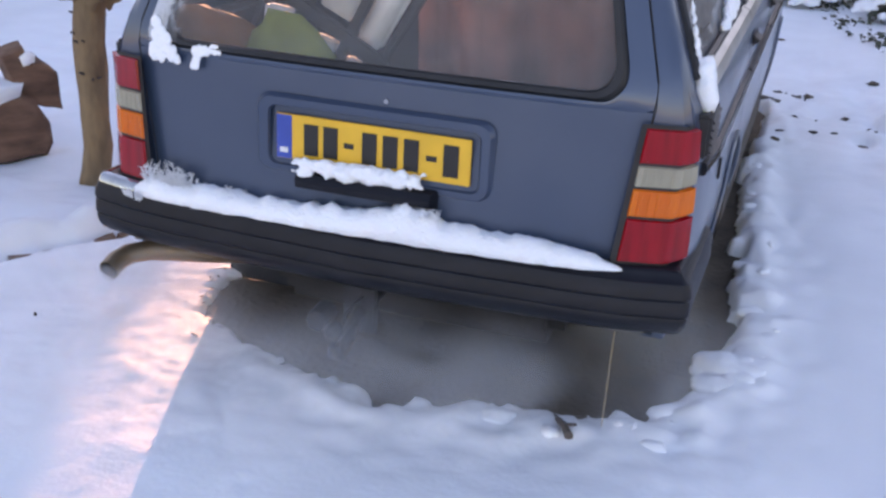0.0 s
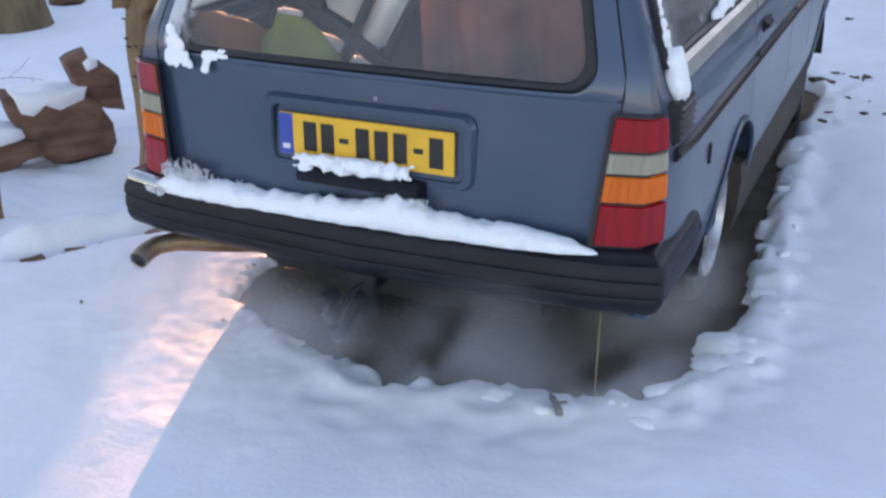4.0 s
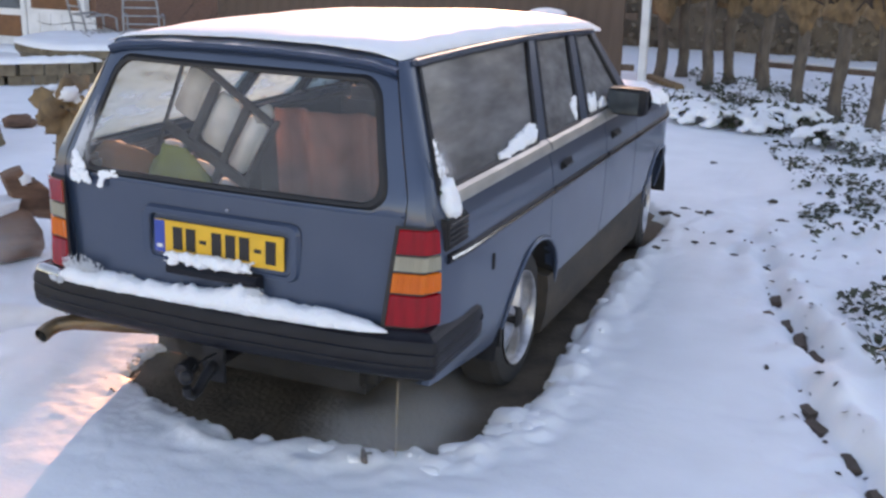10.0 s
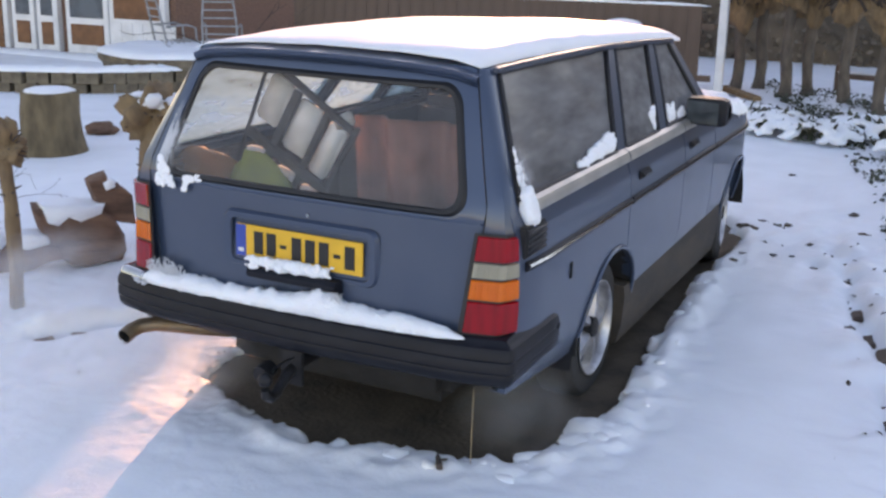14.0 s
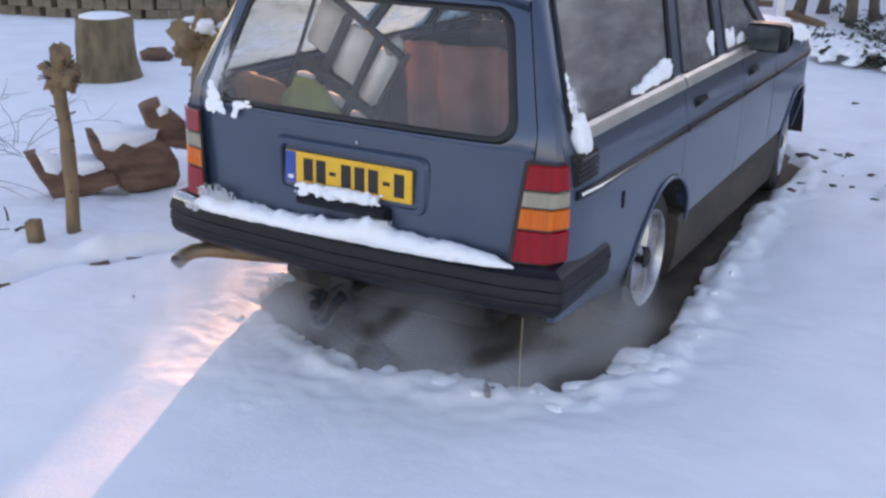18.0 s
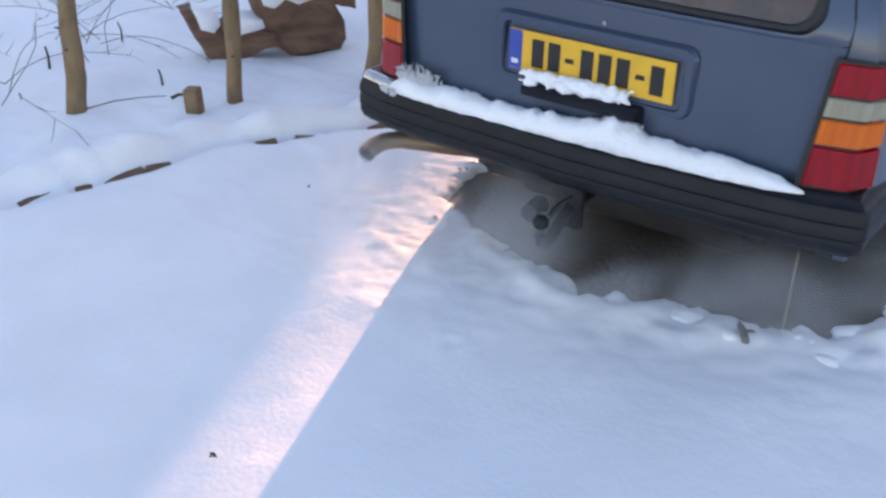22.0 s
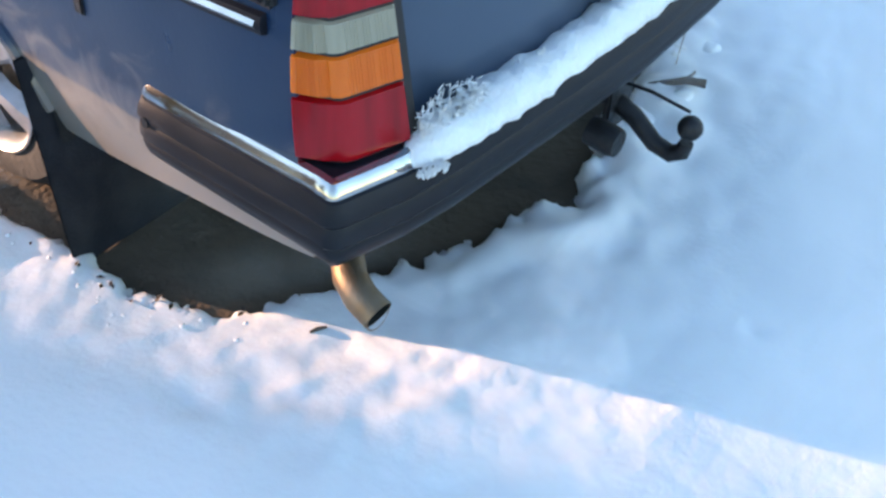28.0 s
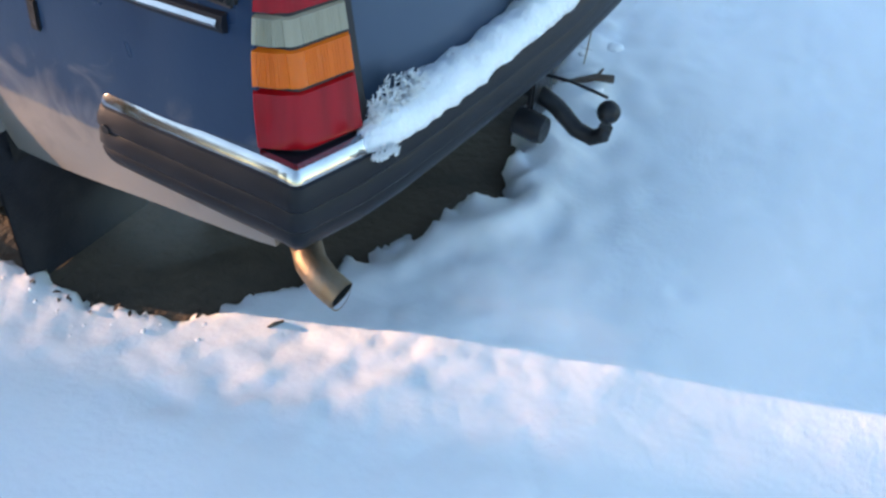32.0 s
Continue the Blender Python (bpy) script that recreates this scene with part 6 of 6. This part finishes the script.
def row_tree(x, y, seed, h=1.15):
    """A pollard of the row: stout trunk, swollen head, a brush of upright shoots."""
    rnd = random.Random(seed)
    t = thing("pollard_willow", None, None, "stout pollard with a swollen head and a brush of bare shoots", "tree", group="row of pollards behind the bed", at=pose(x, y, 0.0))
    bm = bmesh.new()
    n = 8
    pts = [(0.02 * math.sin(k * 0.9 + seed), 0.02 * math.cos(k * 1.1 + seed), -0.1 + (h + 0.1) * k / n) for k in range(n + 1)]
    tube(bm, pts, [0.13 if k == 0 else (0.09 if k == 1 else 0.072 - 0.008 * k / n) for k in range(n + 1)], 12, wobble=0.35, seed=seed)
    part("trunk", bm, BARK_GREY, t)
    bm = bmesh.new()
    lump(bm, (0, 0, h + 0.1), (0.21, 0.21, 0.25), 0.9, seed, 3)
    part("head", bm, BARK, t)
    bm = bmesh.new()
    for k in range(70):
        a, q = rnd.uniform(0, 6.28), rnd.uniform(0.05, 0.24)
        p = Vector((math.cos(a) * q, math.sin(a) * q, h + rnd.uniform(0.0, 0.35)))
        d = Vector((math.cos(a) * rnd.uniform(0.2, 1.1), math.sin(a) * rnd.uniform(0.2, 1.1), rnd.uniform(0.5, 1.3))).normalized()
        L = rnd.uniform(0.4, 1.5)
        tube(bm, [p, p + d * L * 0.5, p + d * L + Vector((0, 0, 0.15 * L))], [0.014, 0.01, 0.004], 4)
    sh = part("shoot_brush", bm, TWIG, t)
    sh["kind"] = "stuff"


for i, (x, y) in enumerate(((-0.95, 12.3), (-0.69, 12.5), (-0.22, 11.75), (0.01, 12.05), (0.53, 11.6), (1.04, 10.75), (1.55, 9.6), (1.99, 8.6), (2.5, 7.7), (3.1, 7.0))):
    row_tree(x, y, 300 + i * 7, 1.12 + 0.2 * ((i * 37) % 5) / 5)


# ---- fence, house, terrace, distance ----
def fence(x0, x1, y, h, label):
    f = thing("board_fence", None, None, label, "fence")
    bm = bmesh.new()
    box(bm, (-0.0895, -0.012, 0), (0.0895, 0.012, h), 0.003)
    b0 = part("board", bm, BOARD, f)
    b0.matrix_basis = pose(x0 + 0.09, y, 0)
    n = int((x1 - x0) / 0.18)
    for i in range(1, n):
        share(b0, f, pose(x0 + 0.09 + i * 0.18, y + 0.0015 * (i % 2), 0.0))
    for z in (0.3, 0.95):
        part("rail", boxed((x0, y + 0.014, z - 0.04), (x1, y + 0.05, z + 0.04), 0.005), BOARD, f)
    bm = bmesh.new()
    drift(bm, [(x0 + 0.05, y, h), ((x0 + x1) / 2, y, h), (x1 - 0.05, y, h)], lambda u: 0.06, lambda u: 0.035, seed=5, step=0.08)
    part("snow", bm, SNOW, f)


fence(-7.3, -1.02, 10.98, 1.2, "brown close-boarded garden fence topped with snow")
bm = bmesh.new()
box(bm, (-0.05, -0.05, 0), (0.05, 0.05, 2.6), 0.008)
thing("white_post", bm, WHITE, "white-painted corner post at the fence's end", "post", at=pose(-0.9, 10.96, 0.0))

# the unseen depth puts the back corner where it casts the sunlit strip's edge
HX0, HX1, HY0, HY1 = -17.0, -9.0, 10.25, 22.75
house = thing("house", None, None, "house with white frames and brown door panels, snow at its foot", "house")
bm = bmesh.new()
box(bm, (HX0, HY0 + 0.08, 0.0), (HX1, HY1, 4.6))
part("wall", bm, BRICK, house, smooth=False)
bm = bmesh.new()
rows = [[Vector((x, HY0 - 0.5, 4.5)), Vector((x, (HY0 + HY1) / 2, 8.0)), Vector((x, HY1 + 0.3, 4.5))] for x in (HX0 - 0.3, HX1 + 0.02)]
grid(bm, rows)
for x in (HX0, HX1):
    vs = [bm.verts.new(p) for p in ((x, HY0, 4.6), (x, HY1, 4.6), (x, (HY0 + HY1) / 2, 7.9))]
    bm.faces.new(vs)
part("roof", bm, ROOF, house, smooth=False)


def house_bay(x0, x1, panel_z, glass_z, y):
    """A white-framed bay: brown panel below, window above."""
    b = part("window", boxed((x0, y - 0.06, 0.1), (x1, y + 0.06, 2.3), 0.01), WHITE, house)
    part("panel", boxed((x0 + 0.1, y - 0.075, panel_z[0]), (x1 - 0.1, y - 0.05, panel_z[1]), 0.008), PANEL, b)
    part("pane", boxed((x0 + 0.1, y - 0.072, glass_z[0]), (x1 - 0.1, y - 0.05, glass_z[1]), 0.004), PANE, b)


house_bay(-11.1, -10.22, (0.24, 0.56), (0.66, 2.1), HY0)
house_bay(-10.2, -9.1, (0.68, 1.3), (1.36, 2.1), HY0)
house_bay(-11.75, -11.3, (0.2, 0.56), (0.66, 2.1), HY0 + 0.02)
house_bay(-12.3, -11.8, (0.2, 0.56), (0.66, 2.1), HY0 + 0.02)
house_bay(-13.6, -12.4, (0.1, 1.2), (1.3, 2.1), HY0 + 0.02)
for x in np.arange(-10.15, -9.1, 0.21):
    part("white_board", boxed((x, HY0 - 0.072, 0.12), (x + 0.2, HY0 - 0.052, 0.62), 0.006), WHITE, house)
bm = bmesh.new()
drift(bm, [(-13, 9.9, 0.04), (-11, 9.95, 0.04), (-9.2, 9.9, 0.04)], lambda u: 0.5, lambda u: 0.09, seed=15, step=0.1)
snow_piece("snow_bank", bm, "bank of snow along the house front")


post = thing("garden_post", None, None, "short thick wooden post under a round cap of snow", "post", at=pose(-1.42, 8.5, 0.05))
bm = bmesh.new()
tube(bm, [(0, 0, -0.1), (0, 0, 0.4), (0.005, 0, 0.98)], [0.11, 0.105, 0.1], 14, wobble=0.08, seed=9)
part("trunk", bm, BARK_GREEN, post)
bm = bmesh.new()
lump(bm, (0, 0, 1.02), (0.175, 0.17, 0.075), 0.12, 19, 3)
part("snow_cap", bm, SNOW, post)


def garden_chair(at):
    """A light metal garden chair: bent side frames, slatted seat and back."""
    c = thing("garden_chair", None, None, "grey metal garden chair standing on the terrace", "chair", group="garden chairs", at=at)
    for s in (-1, 1):
        bm = bmesh.new()
        tube(bm, [(s * 0.25, -0.26, 0), (s * 0.25, -0.24, 0.3), (s * 0.25, -0.22, 0.62), (s * 0.25, -0.1, 0.66), (s * 0.25, 0.2, 0.64)], [0.016] * 5, 7)
        part("arm_frame", bm, GREY_METAL, c)
        bm = bmesh.new()
        tube(bm, [(s * 0.24, 0.3, 0), (s * 0.24, 0.2, 0.42), (s * 0.23, 0.26, 0.75), (s * 0.2, 0.32, 1.02)], [0.016] * 4, 7)
        part("back_leg", bm, GREY_METAL, c)
    for k in range(6):
        bm = bmesh.new()
        y, z = -0.22 + 0.08 * k, 0.44 - 0.006 * k
        tube(bm, [(-0.25, y, z), (0, y, z - 0.012), (0.25, y, z)], [0.013] * 3, 6)
        part("seat_slat", bm, GREY_METAL, c)
    for k in range(5):
        bm = bmesh.new()
        z = 0.55 + 0.11 * k
        y = 0.22 + 0.1 * (z - 0.42) / 0.6
        tube(bm, [(-0.22, y, z), (0, y + 0.015, z), (0.22, y, z)], [0.012] * 3, 6)
        part("back_slat", bm, GREY_METAL, c)
    return c


garden_chair(pose(-8.15, 9.25, 0.08, 0, 0, 150))
garden_chair(pose(-7.55, 9.55, 0.08, 0, 0, 210))
butt = thing("water_butt", None, None, "dark round water butt with a lid of snow", "water butt", at=pose(-2.04, 10.42, 0.05))
bm = bmesh.new()
tube(bm, [(0, 0, 0), (0, 0, 0.1), (0, 0, 0.45), (0, 0, 0.85), (0, 0, 0.9)], [0.22, 0.24, 0.26, 0.23, 0.22], 24)
part("barrel", bm, STEEL, butt)
bm = bmesh.new()
lump(bm, (0, 0, 0.92), (0.235, 0.235, 0.075), 0.15, 8, 3)
part("snow_cap", bm, SNOW, butt)
twig_bush("bare_bush", (-7.6, 9.9, 0.05), 26, 1.3, 96, "bare shrub by the fence", TWIG, 0.008)

# terrace wall of small rough blocks in a curve, and a round raised pond
WALL = [(-12.0, 6.1), (-10.6, 6.2), (-9.4, 6.35), (-8.4, 6.6), (-7.6, 7.0), (-7.0, 7.6), (-6.7, 8.4)]
bm = bmesh.new()
terrace = thing("terrace_wall", None, None, "low curved brown terrace wall capped with snow", "wall")
block = None
rnd = random.Random(33)
for (ax, ay), (bx, by) in zip(WALL, WALL[1:]):
    d = Vector((bx - ax, by - ay))
    n = max(2, int(d.length / 0.26))
    for k in range(n):
        for r in range(2):
            t = (k + 0.5 + 0.5 * (r % 2)) / n
            m = pose(ax + d.x * t, ay + d.y * t, 0.1 + 0.15 * r, rnd.uniform(-3, 3), 0, math.degrees(math.atan2(d.y, d.x)) + rnd.uniform(-3, 3))
            if block is None:
                bmb = boxed((-0.134, -0.1, -0.074), (0.134, 0.1, 0.074), 0.006)
                block = part("block", bmb, GRAVEL_WALL, terrace)
                block.matrix_basis = m
            else:
                share(block, terrace, m)
bm = bmesh.new()
drift(bm, [(x, y, 0.315) for x, y in WALL], lambda u: 0.26, lambda u: 0.07, seed=16, step=0.06, flat=0.6)
part("snow", bm, SNOW, terrace)
pond = thing("raised_pond", None, None, "round raised pond with a snow-covered rim", "pond", at=pose(-7.4, 8.6, 0.0))
bm = bmesh.new()
rings = [[Vector((r * math.cos(a) * 1.25, r * math.sin(a), z)) for a in np.linspace(0, 2 * math.pi, 48, endpoint=False)] for r, z in ((0.92, 0.0), (0.95, 0.3), (1.0, 0.36), (1.0, 0.44), (0.9, 0.45), (0.88, 0.3))]
grid(bm, rings, True)
part("rim", bm, GRAVEL_WALL, pond)
bm = bmesh.new()
rings = [[Vector((r * math.cos(a) * 1.25, r * math.sin(a), z + 0.01 * math.sin(a * 5))) for a in np.linspace(0, 2 * math.pi, 48, endpoint=False)] for r, z in ((1.01, 0.44), (0.99, 0.49), (0.9, 0.51), (0.6, 0.5), (0.2, 0.5))]
vs = grid(bm, rings, True)
bm.faces.new(vs[-1])
part("snow", bm, SNOW, pond)

# low field fence and the winter wood beyond
ff = thing("field_fence", None, None, "low grey field fence with snow on its rail", "fence")
stake = part("stake", boxed((-0.04, -0.04, 0), (0.04, 0.04, 0.42), 0.01), BOARD, ff)
stake.matrix_basis = pose(0.3, 12.85, 0)
for i in range(1, 6):
    share(stake, ff, pose(0.3 + i * 1.6, 12.85 - 0.36 * i, 0))
part("rail", boxed((0, -0.03, -0.035), (8.2, 0.03, 0.035), 0.01), BOARD, ff, at=pose(0.3, 12.79, 0.27, 0, 0, -12.7))
part("rail_snow", boxed((0, -0.028, 0.037), (8.2, 0.028, 0.07), 0.012), SNOW, ff, at=pose(0.3, 12.79, 0.27, 0, 0, -12.7))
thing("fallen_plank", boxed((0, -0.06, -0.03), (0.9, 0.06, 0.03), 0.008), PEG, "brown plank lying in the snow by the post", "plank", at=pose(-1.0, 11.75, 0.12, 4, 2, -50))


def wood_belt(x0, x1, y0, y1, n, h0, h1, seed, label):
    """A far wood: many slim trunks with ragged crowns of crossing branches."""
    rnd = random.Random(seed)
    verts, faces = [], []

    def blade(a, b, w):
        d = (b - a)
        s = Vector((1, 0, 0)) if abs(d.x) < abs(d.z) else Vector((0, 0, 1))
        k = len(verts)
        for p, q in ((a, w), (b, w * 0.35)):
            verts.extend([tuple(p - s * q), tuple(p + Vector((0, q, 0))), tuple(p + s * q)])
        faces.extend([(k, k + 1, k + 4, k + 3), (k + 1, k + 2, k + 5, k + 4), (k + 2, k, k + 3, k + 5)])

    for i in range(n):
        x, y, h = rnd.uniform(x0, x1), rnd.uniform(y0, y1), rnd.uniform(h0, h1)
        p, q = Vector((x, y, -0.2)), Vector((x + rnd.uniform(-0.4, 0.4), y, h))
        blade(p, q, rnd.uniform(0.07, 0.16))
        for k in range(26):
            t = rnd.uniform(0.08, 1)
            c = p.lerp(q, t)
            d = Vector((rnd.uniform(-1, 1), rnd.uniform(-0.5, 0.5), rnd.uniform(0.1, 1.2))).normalized() * rnd.uniform(0.6, 2.0)
            blade(c, c + d, rnd.uniform(0.05, 0.13))
    me = bpy.data.meshes.new("winter_wood")
    me.from_pydata(verts, [], faces)
    me.materials.append(FARWOOD)
    tagged(new("winter_wood", me), label, "woodland", "", "stuff")


def hedge(x0, x1, y, h, seed, label):
    """A clipped beech hedge: a dark core under a coat of small brown leaves."""
    rnd = random.Random(seed)
    t = thing("beech_hedge", None, None, label, "hedge")
    bm = bmesh.new()
    rows = []
    n = int((x1 - x0) / 0.5)
    for i in range(n + 1):
        x = x0 + (x1 - x0) * i / n
        rows.append([Vector((x, y + o + 0.08 * noise.noise(Vector((x, z, 5))), max(0, z + 0.1 * noise.noise(Vector((x * 0.8, o, 6)))))) for o, z in ((-0.4, 0), (-0.42, h * 0.5), (-0.36, h * 0.92), (0, h), (0.36, h * 0.92), (0.4, 0))])
    vs = grid(bm, rows)
    bm.faces.new(vs[0])
    bm.faces.new(vs[-1])
    part("core", bm, FARWOOD, t)
    v2, f2 = [], []
    for k in range(7000):
        x, z = rnd.uniform(x0, x1), rnd.uniform(0, h + 0.15)
        q = rnd.uniform(0.04, 0.09)
        m = pose(x, y - 0.42 - rnd.uniform(-0.05, 0.16), z, rnd.uniform(-60, 60), rnd.uniform(-60, 60), rnd.uniform(0, 360))
        j = len(v2)
        v2 += [tuple(m @ Vector(p)) for p in ((-q, 0, 0), (0, 0, -0.6 * q), (q, 0, 0.1 * q), (0, 0, 0.6 * q))]
        f2 += [(j, j + 1, j + 2), (j, j + 2, j + 3)]
    me = bpy.data.meshes.new("foliage")
    me.from_pydata(v2, [], f2)
    me.materials.append(FARWOOD)
    fo = new("foliage", me)
    fo.parent = t
    fo["kind"] = "stuff"


hedge(-3.2, 14, 16.9, 2.3, 45, "low brown beech hedge behind the tree row")
# unseen tall hedge added to block low sun; the wood's extent also shades snow
hedge(-6.6, 26, 24, 3.4, 44, "tall brown beech hedge, out of sight, added to block the low sun")
wood_belt(-11.0, 40, 34, 46, 520, 5, 10, 41, "tangled brown winter wood beyond the field")
wood_belt(-60, -20, 40, 55, 200, 6, 11, 42, "bare winter wood behind the house")


# ---- exhaust steam ----
def steam_material():
    """Thin white vapour: thickest in the middle of a puff, torn by noise, clear at its rim."""
    m = bpy.data.materials.new("exhaust_steam")
    m.use_nodes = True
    n, l = m.node_tree.nodes, m.node_tree.links
    tc, flat, ln, fall = n.new("ShaderNodeTexCoord"), n.new("ShaderNodeVectorMath"), n.new("ShaderNodeVectorMath"), n.new("ShaderNodeMapRange")
    flat.operation, ln.operation = "MULTIPLY", "LENGTH"
    flat.inputs[1].default_value = (1, 1, 0)
    l.new(tc.outputs["Object"], flat.inputs[0])
    l.new(flat.outputs[0], ln.inputs[0])
    fall.interpolation_type = "SMOOTHERSTEP"
    fall.inputs["From Min"].default_value, fall.inputs["From Max"].default_value = 0.98, 0.2
    l.new(ln.outputs["Value"], fall.inputs["Value"])
    info, ns, off, mr = n.new("ShaderNodeObjectInfo"), n.new("ShaderNodeTexNoise"), n.new("ShaderNodeVectorMath"), n.new("ShaderNodeMapRange")
    off.operation = "ADD"
    sc = n.new("ShaderNodeMath")
    sc.operation = "MULTIPLY"
    sc.inputs[1].default_value = 40
    l.new(info.outputs["Random"], sc.inputs[0])
    l.new(tc.outputs["Object"], off.inputs[0])
    l.new(sc.outputs[0], off.inputs[1])
    ns.inputs["Scale"].default_value, ns.inputs["Detail"].default_value, ns.inputs["Distortion"].default_value = 1.4, 3, 0.5
    l.new(off.outputs[0], ns.inputs["Vector"])
    mr.interpolation_type = "SMOOTHERSTEP"
    mr.inputs["From Min"].default_value, mr.inputs["From Max"].default_value = 0.25, 0.62
    mr.inputs["To Max"].default_value = 0.24
    l.new(ns.outputs["Fac"], mr.inputs["Value"])
    mul = n.new("ShaderNodeMath")
    mul.operation = "MULTIPLY"
    l.new(fall.outputs[0], mul.inputs[0])
    l.new(mr.outputs[0], mul.inputs[1])
    tr, df, tl, both, mix = n.new("ShaderNodeBsdfTransparent"), n.new("ShaderNodeBsdfDiffuse"), n.new("ShaderNodeBsdfTranslucent"), n.new("ShaderNodeMixShader"), n.new("ShaderNodeMixShader")
    df.inputs[0].default_value = tl.inputs[0].default_value = (0.96, 0.965, 0.975, 1)
    l.new(df.outputs[0], both.inputs[1])
    both.inputs[0].default_value = 0.5
    l.new(tl.outputs[0], both.inputs[2])
    l.new(mul.outputs[0], mix.inputs[0])
    l.new(tr.outputs[0], mix.inputs[1])
    l.new(both.outputs[0], mix.inputs[2])
    l.new(mix.outputs[0], n["Material Output"].inputs[0])
    return m


STEAM = steam_material()
puffs = []
rnd = random.Random(77)
for i in range(12):
    bm = bmesh.new()
    rings = []
    for r in (0.04, 0.2, 0.4, 0.6, 0.8, 0.92, 1.0):
        rings.append([Vector((r * math.cos(a), r * math.sin(a), 0.035 * (1 - r * r))) for a in np.linspace(0, 2 * math.pi, 28, endpoint=False)])
    vs = grid(bm, rings, True)
    bm.faces.new(vs[0])
    p = thing("steam_puff", bm, STEAM, "thin white puff of exhaust steam drifting behind the car" if i < 10 else "small dense puff of steam leaving the exhaust pipe", "steam", group="exhaust steam")
    k = rnd.uniform(0.27, 0.42) if i < 10 else rnd.uniform(0.12, 0.17)
    p.scale = (k * rnd.uniform(1.0, 1.5), k, k)
    puffs.append(p)

TIP = (-0.8, 0.02, 0.34)
# ways of a puff, by age from 0 to 1: out of the pipe, along with the air, and back in under the car
TO_RIGHT = [TIP, (-0.62, -0.22, 0.24), (-0.34, -0.26, 0.25), (-0.02, -0.27, 0.27), (0.32, -0.27, 0.3), (0.72, -0.24, 0.33), (1.1, 0.1, 0.3), (0.45, 1.3, 0.12), (-0.3, 1.0, 0.13), TIP]
TO_LEFT = [(-1.0, -0.04, 0.3), (-1.1, -0.02, 0.34), (-1.22, 0.05, 0.38), (-1.36, 0.14, 0.4), (-1.5, 0.3, 0.42), (-1.5, 0.7, 0.4), (-1.3, 1.3, 0.3), (-0.6, 1.7, 0.12), (-0.5, 0.9, 0.13), (-0.8, 0.3, 0.2)]
BEHIND = [(-0.78, -0.2, 0.3), (-0.72, -0.5, 0.34), (-0.5, -0.74, 0.36), (-0.22, -0.66, 0.4), (0.06, -0.46, 0.42), (0.34, -0.24, 0.42), (0.62, -0.1, 0.38), (0.4, 0.9, 0.12), (-0.3, 1.0, 0.13), (-0.5, 0.4, 0.13)]
BENEATH = [(-0.72, 0.3, 0.16), (-0.4, 0.16, 0.2), (0.0, 0.12, 0.22), (0.4, 0.14, 0.22), (0.7, 0.3, 0.2), (0.7, 0.9, 0.14), (0.2, 1.3, 0.12), (-0.4, 1.2, 0.14), (-0.72, 0.8, 0.16), (-0.72, 0.3, 0.16)]


# ways of the small puffs close to the pipe, in the same three airs
NEAR_RIGHT = [TIP, (-0.74, -0.1, 0.35), (-0.62, -0.18, 0.34), (-0.48, -0.22, 0.34), (-0.36, -0.16, 0.33), (-0.42, -0.06, 0.32), (-0.55, -0.02, 0.33), (-0.7, 0.0, 0.35), TIP]
NEAR_LEFT = [TIP, (-0.84, -0.1, 0.3), (-0.9, -0.25, 0.27), (-0.97, -0.42, 0.25), (-1.03, -0.58, 0.24), (-0.98, -0.48, 0.22), (-0.9, -0.3, 0.23), (-0.84, -0.12, 0.28), TIP]
NEAR_REAR = [TIP, (-0.73, -0.08, 0.35), (-0.64, -0.18, 0.34), (-0.52, -0.28, 0.34), (-0.4, -0.36, 0.34), (-0.34, -0.26, 0.33), (-0.45, -0.12, 0.33), (-0.65, -0.04, 0.35), TIP]


def along(way, u):
    k = min(len(way) - 2, int(u * (len(way) - 1)))
    return Vector(way[k]).lerp(Vector(way[k + 1]), u * (len(way) - 1) - k)


def air(t):
    """Shares of the three ways at a time."""
    left = smoothstep(5.9, 7.1, t) * (1 - smoothstep(15.0, 16.6, t))
    rear = smoothstep(24.6, 26.2, t)
    return (1 - left) * (1 - rear), left, rear


def motions():
    """The steam: each puff goes round with the air, out of the pipe and back in under the car."""
    rnd = random.Random(78)
    for i, p in enumerate(puffs):
        period, start = 4.7, i / 8
        jitter = Vector((rnd.uniform(-0.08, 0.08), rnd.uniform(-0.08, 0.04), rnd.uniform(-0.04, 0.06)))
        spin, rows = rnd.uniform(0, 60), []
        for step in range(161):
            t = step * 0.2
            u = (t / period + start) % 1.0
            a, b, c = air(t)
            place = along(TO_RIGHT, u) * a + along(TO_LEFT, u) * b + along(BEHIND, u) * c + jitter * math.sin(u * math.pi)
            if i > 9:
                v = (t / 2.6 + i / 2) % 1.0
                place = along(NEAR_RIGHT, v) * a + along(NEAR_LEFT, v) * b + along(NEAR_REAR, v) * c + jitter * (0.4 * math.sin(v * math.pi))
            elif i > 7:
                place = along(BENEATH, (t / 7 + (i - 8) / 2) % 1.0) + Vector((0, 1.1 * c, -0.04 * c))
            face = Vector((0.8, -1.3, 2.8)) * (1 - c) + Vector((-0.6, -1.1, 1.9)) * c
            m = face.to_track_quat("Z", "Y").to_matrix().to_4x4() @ pose(0, 0, 0, 0, 0, spin + 25 * math.sin(t * 0.4 + i))
            rows.append((t, Matrix.Translation(place) @ m))
        walk(p, rows)


motions()
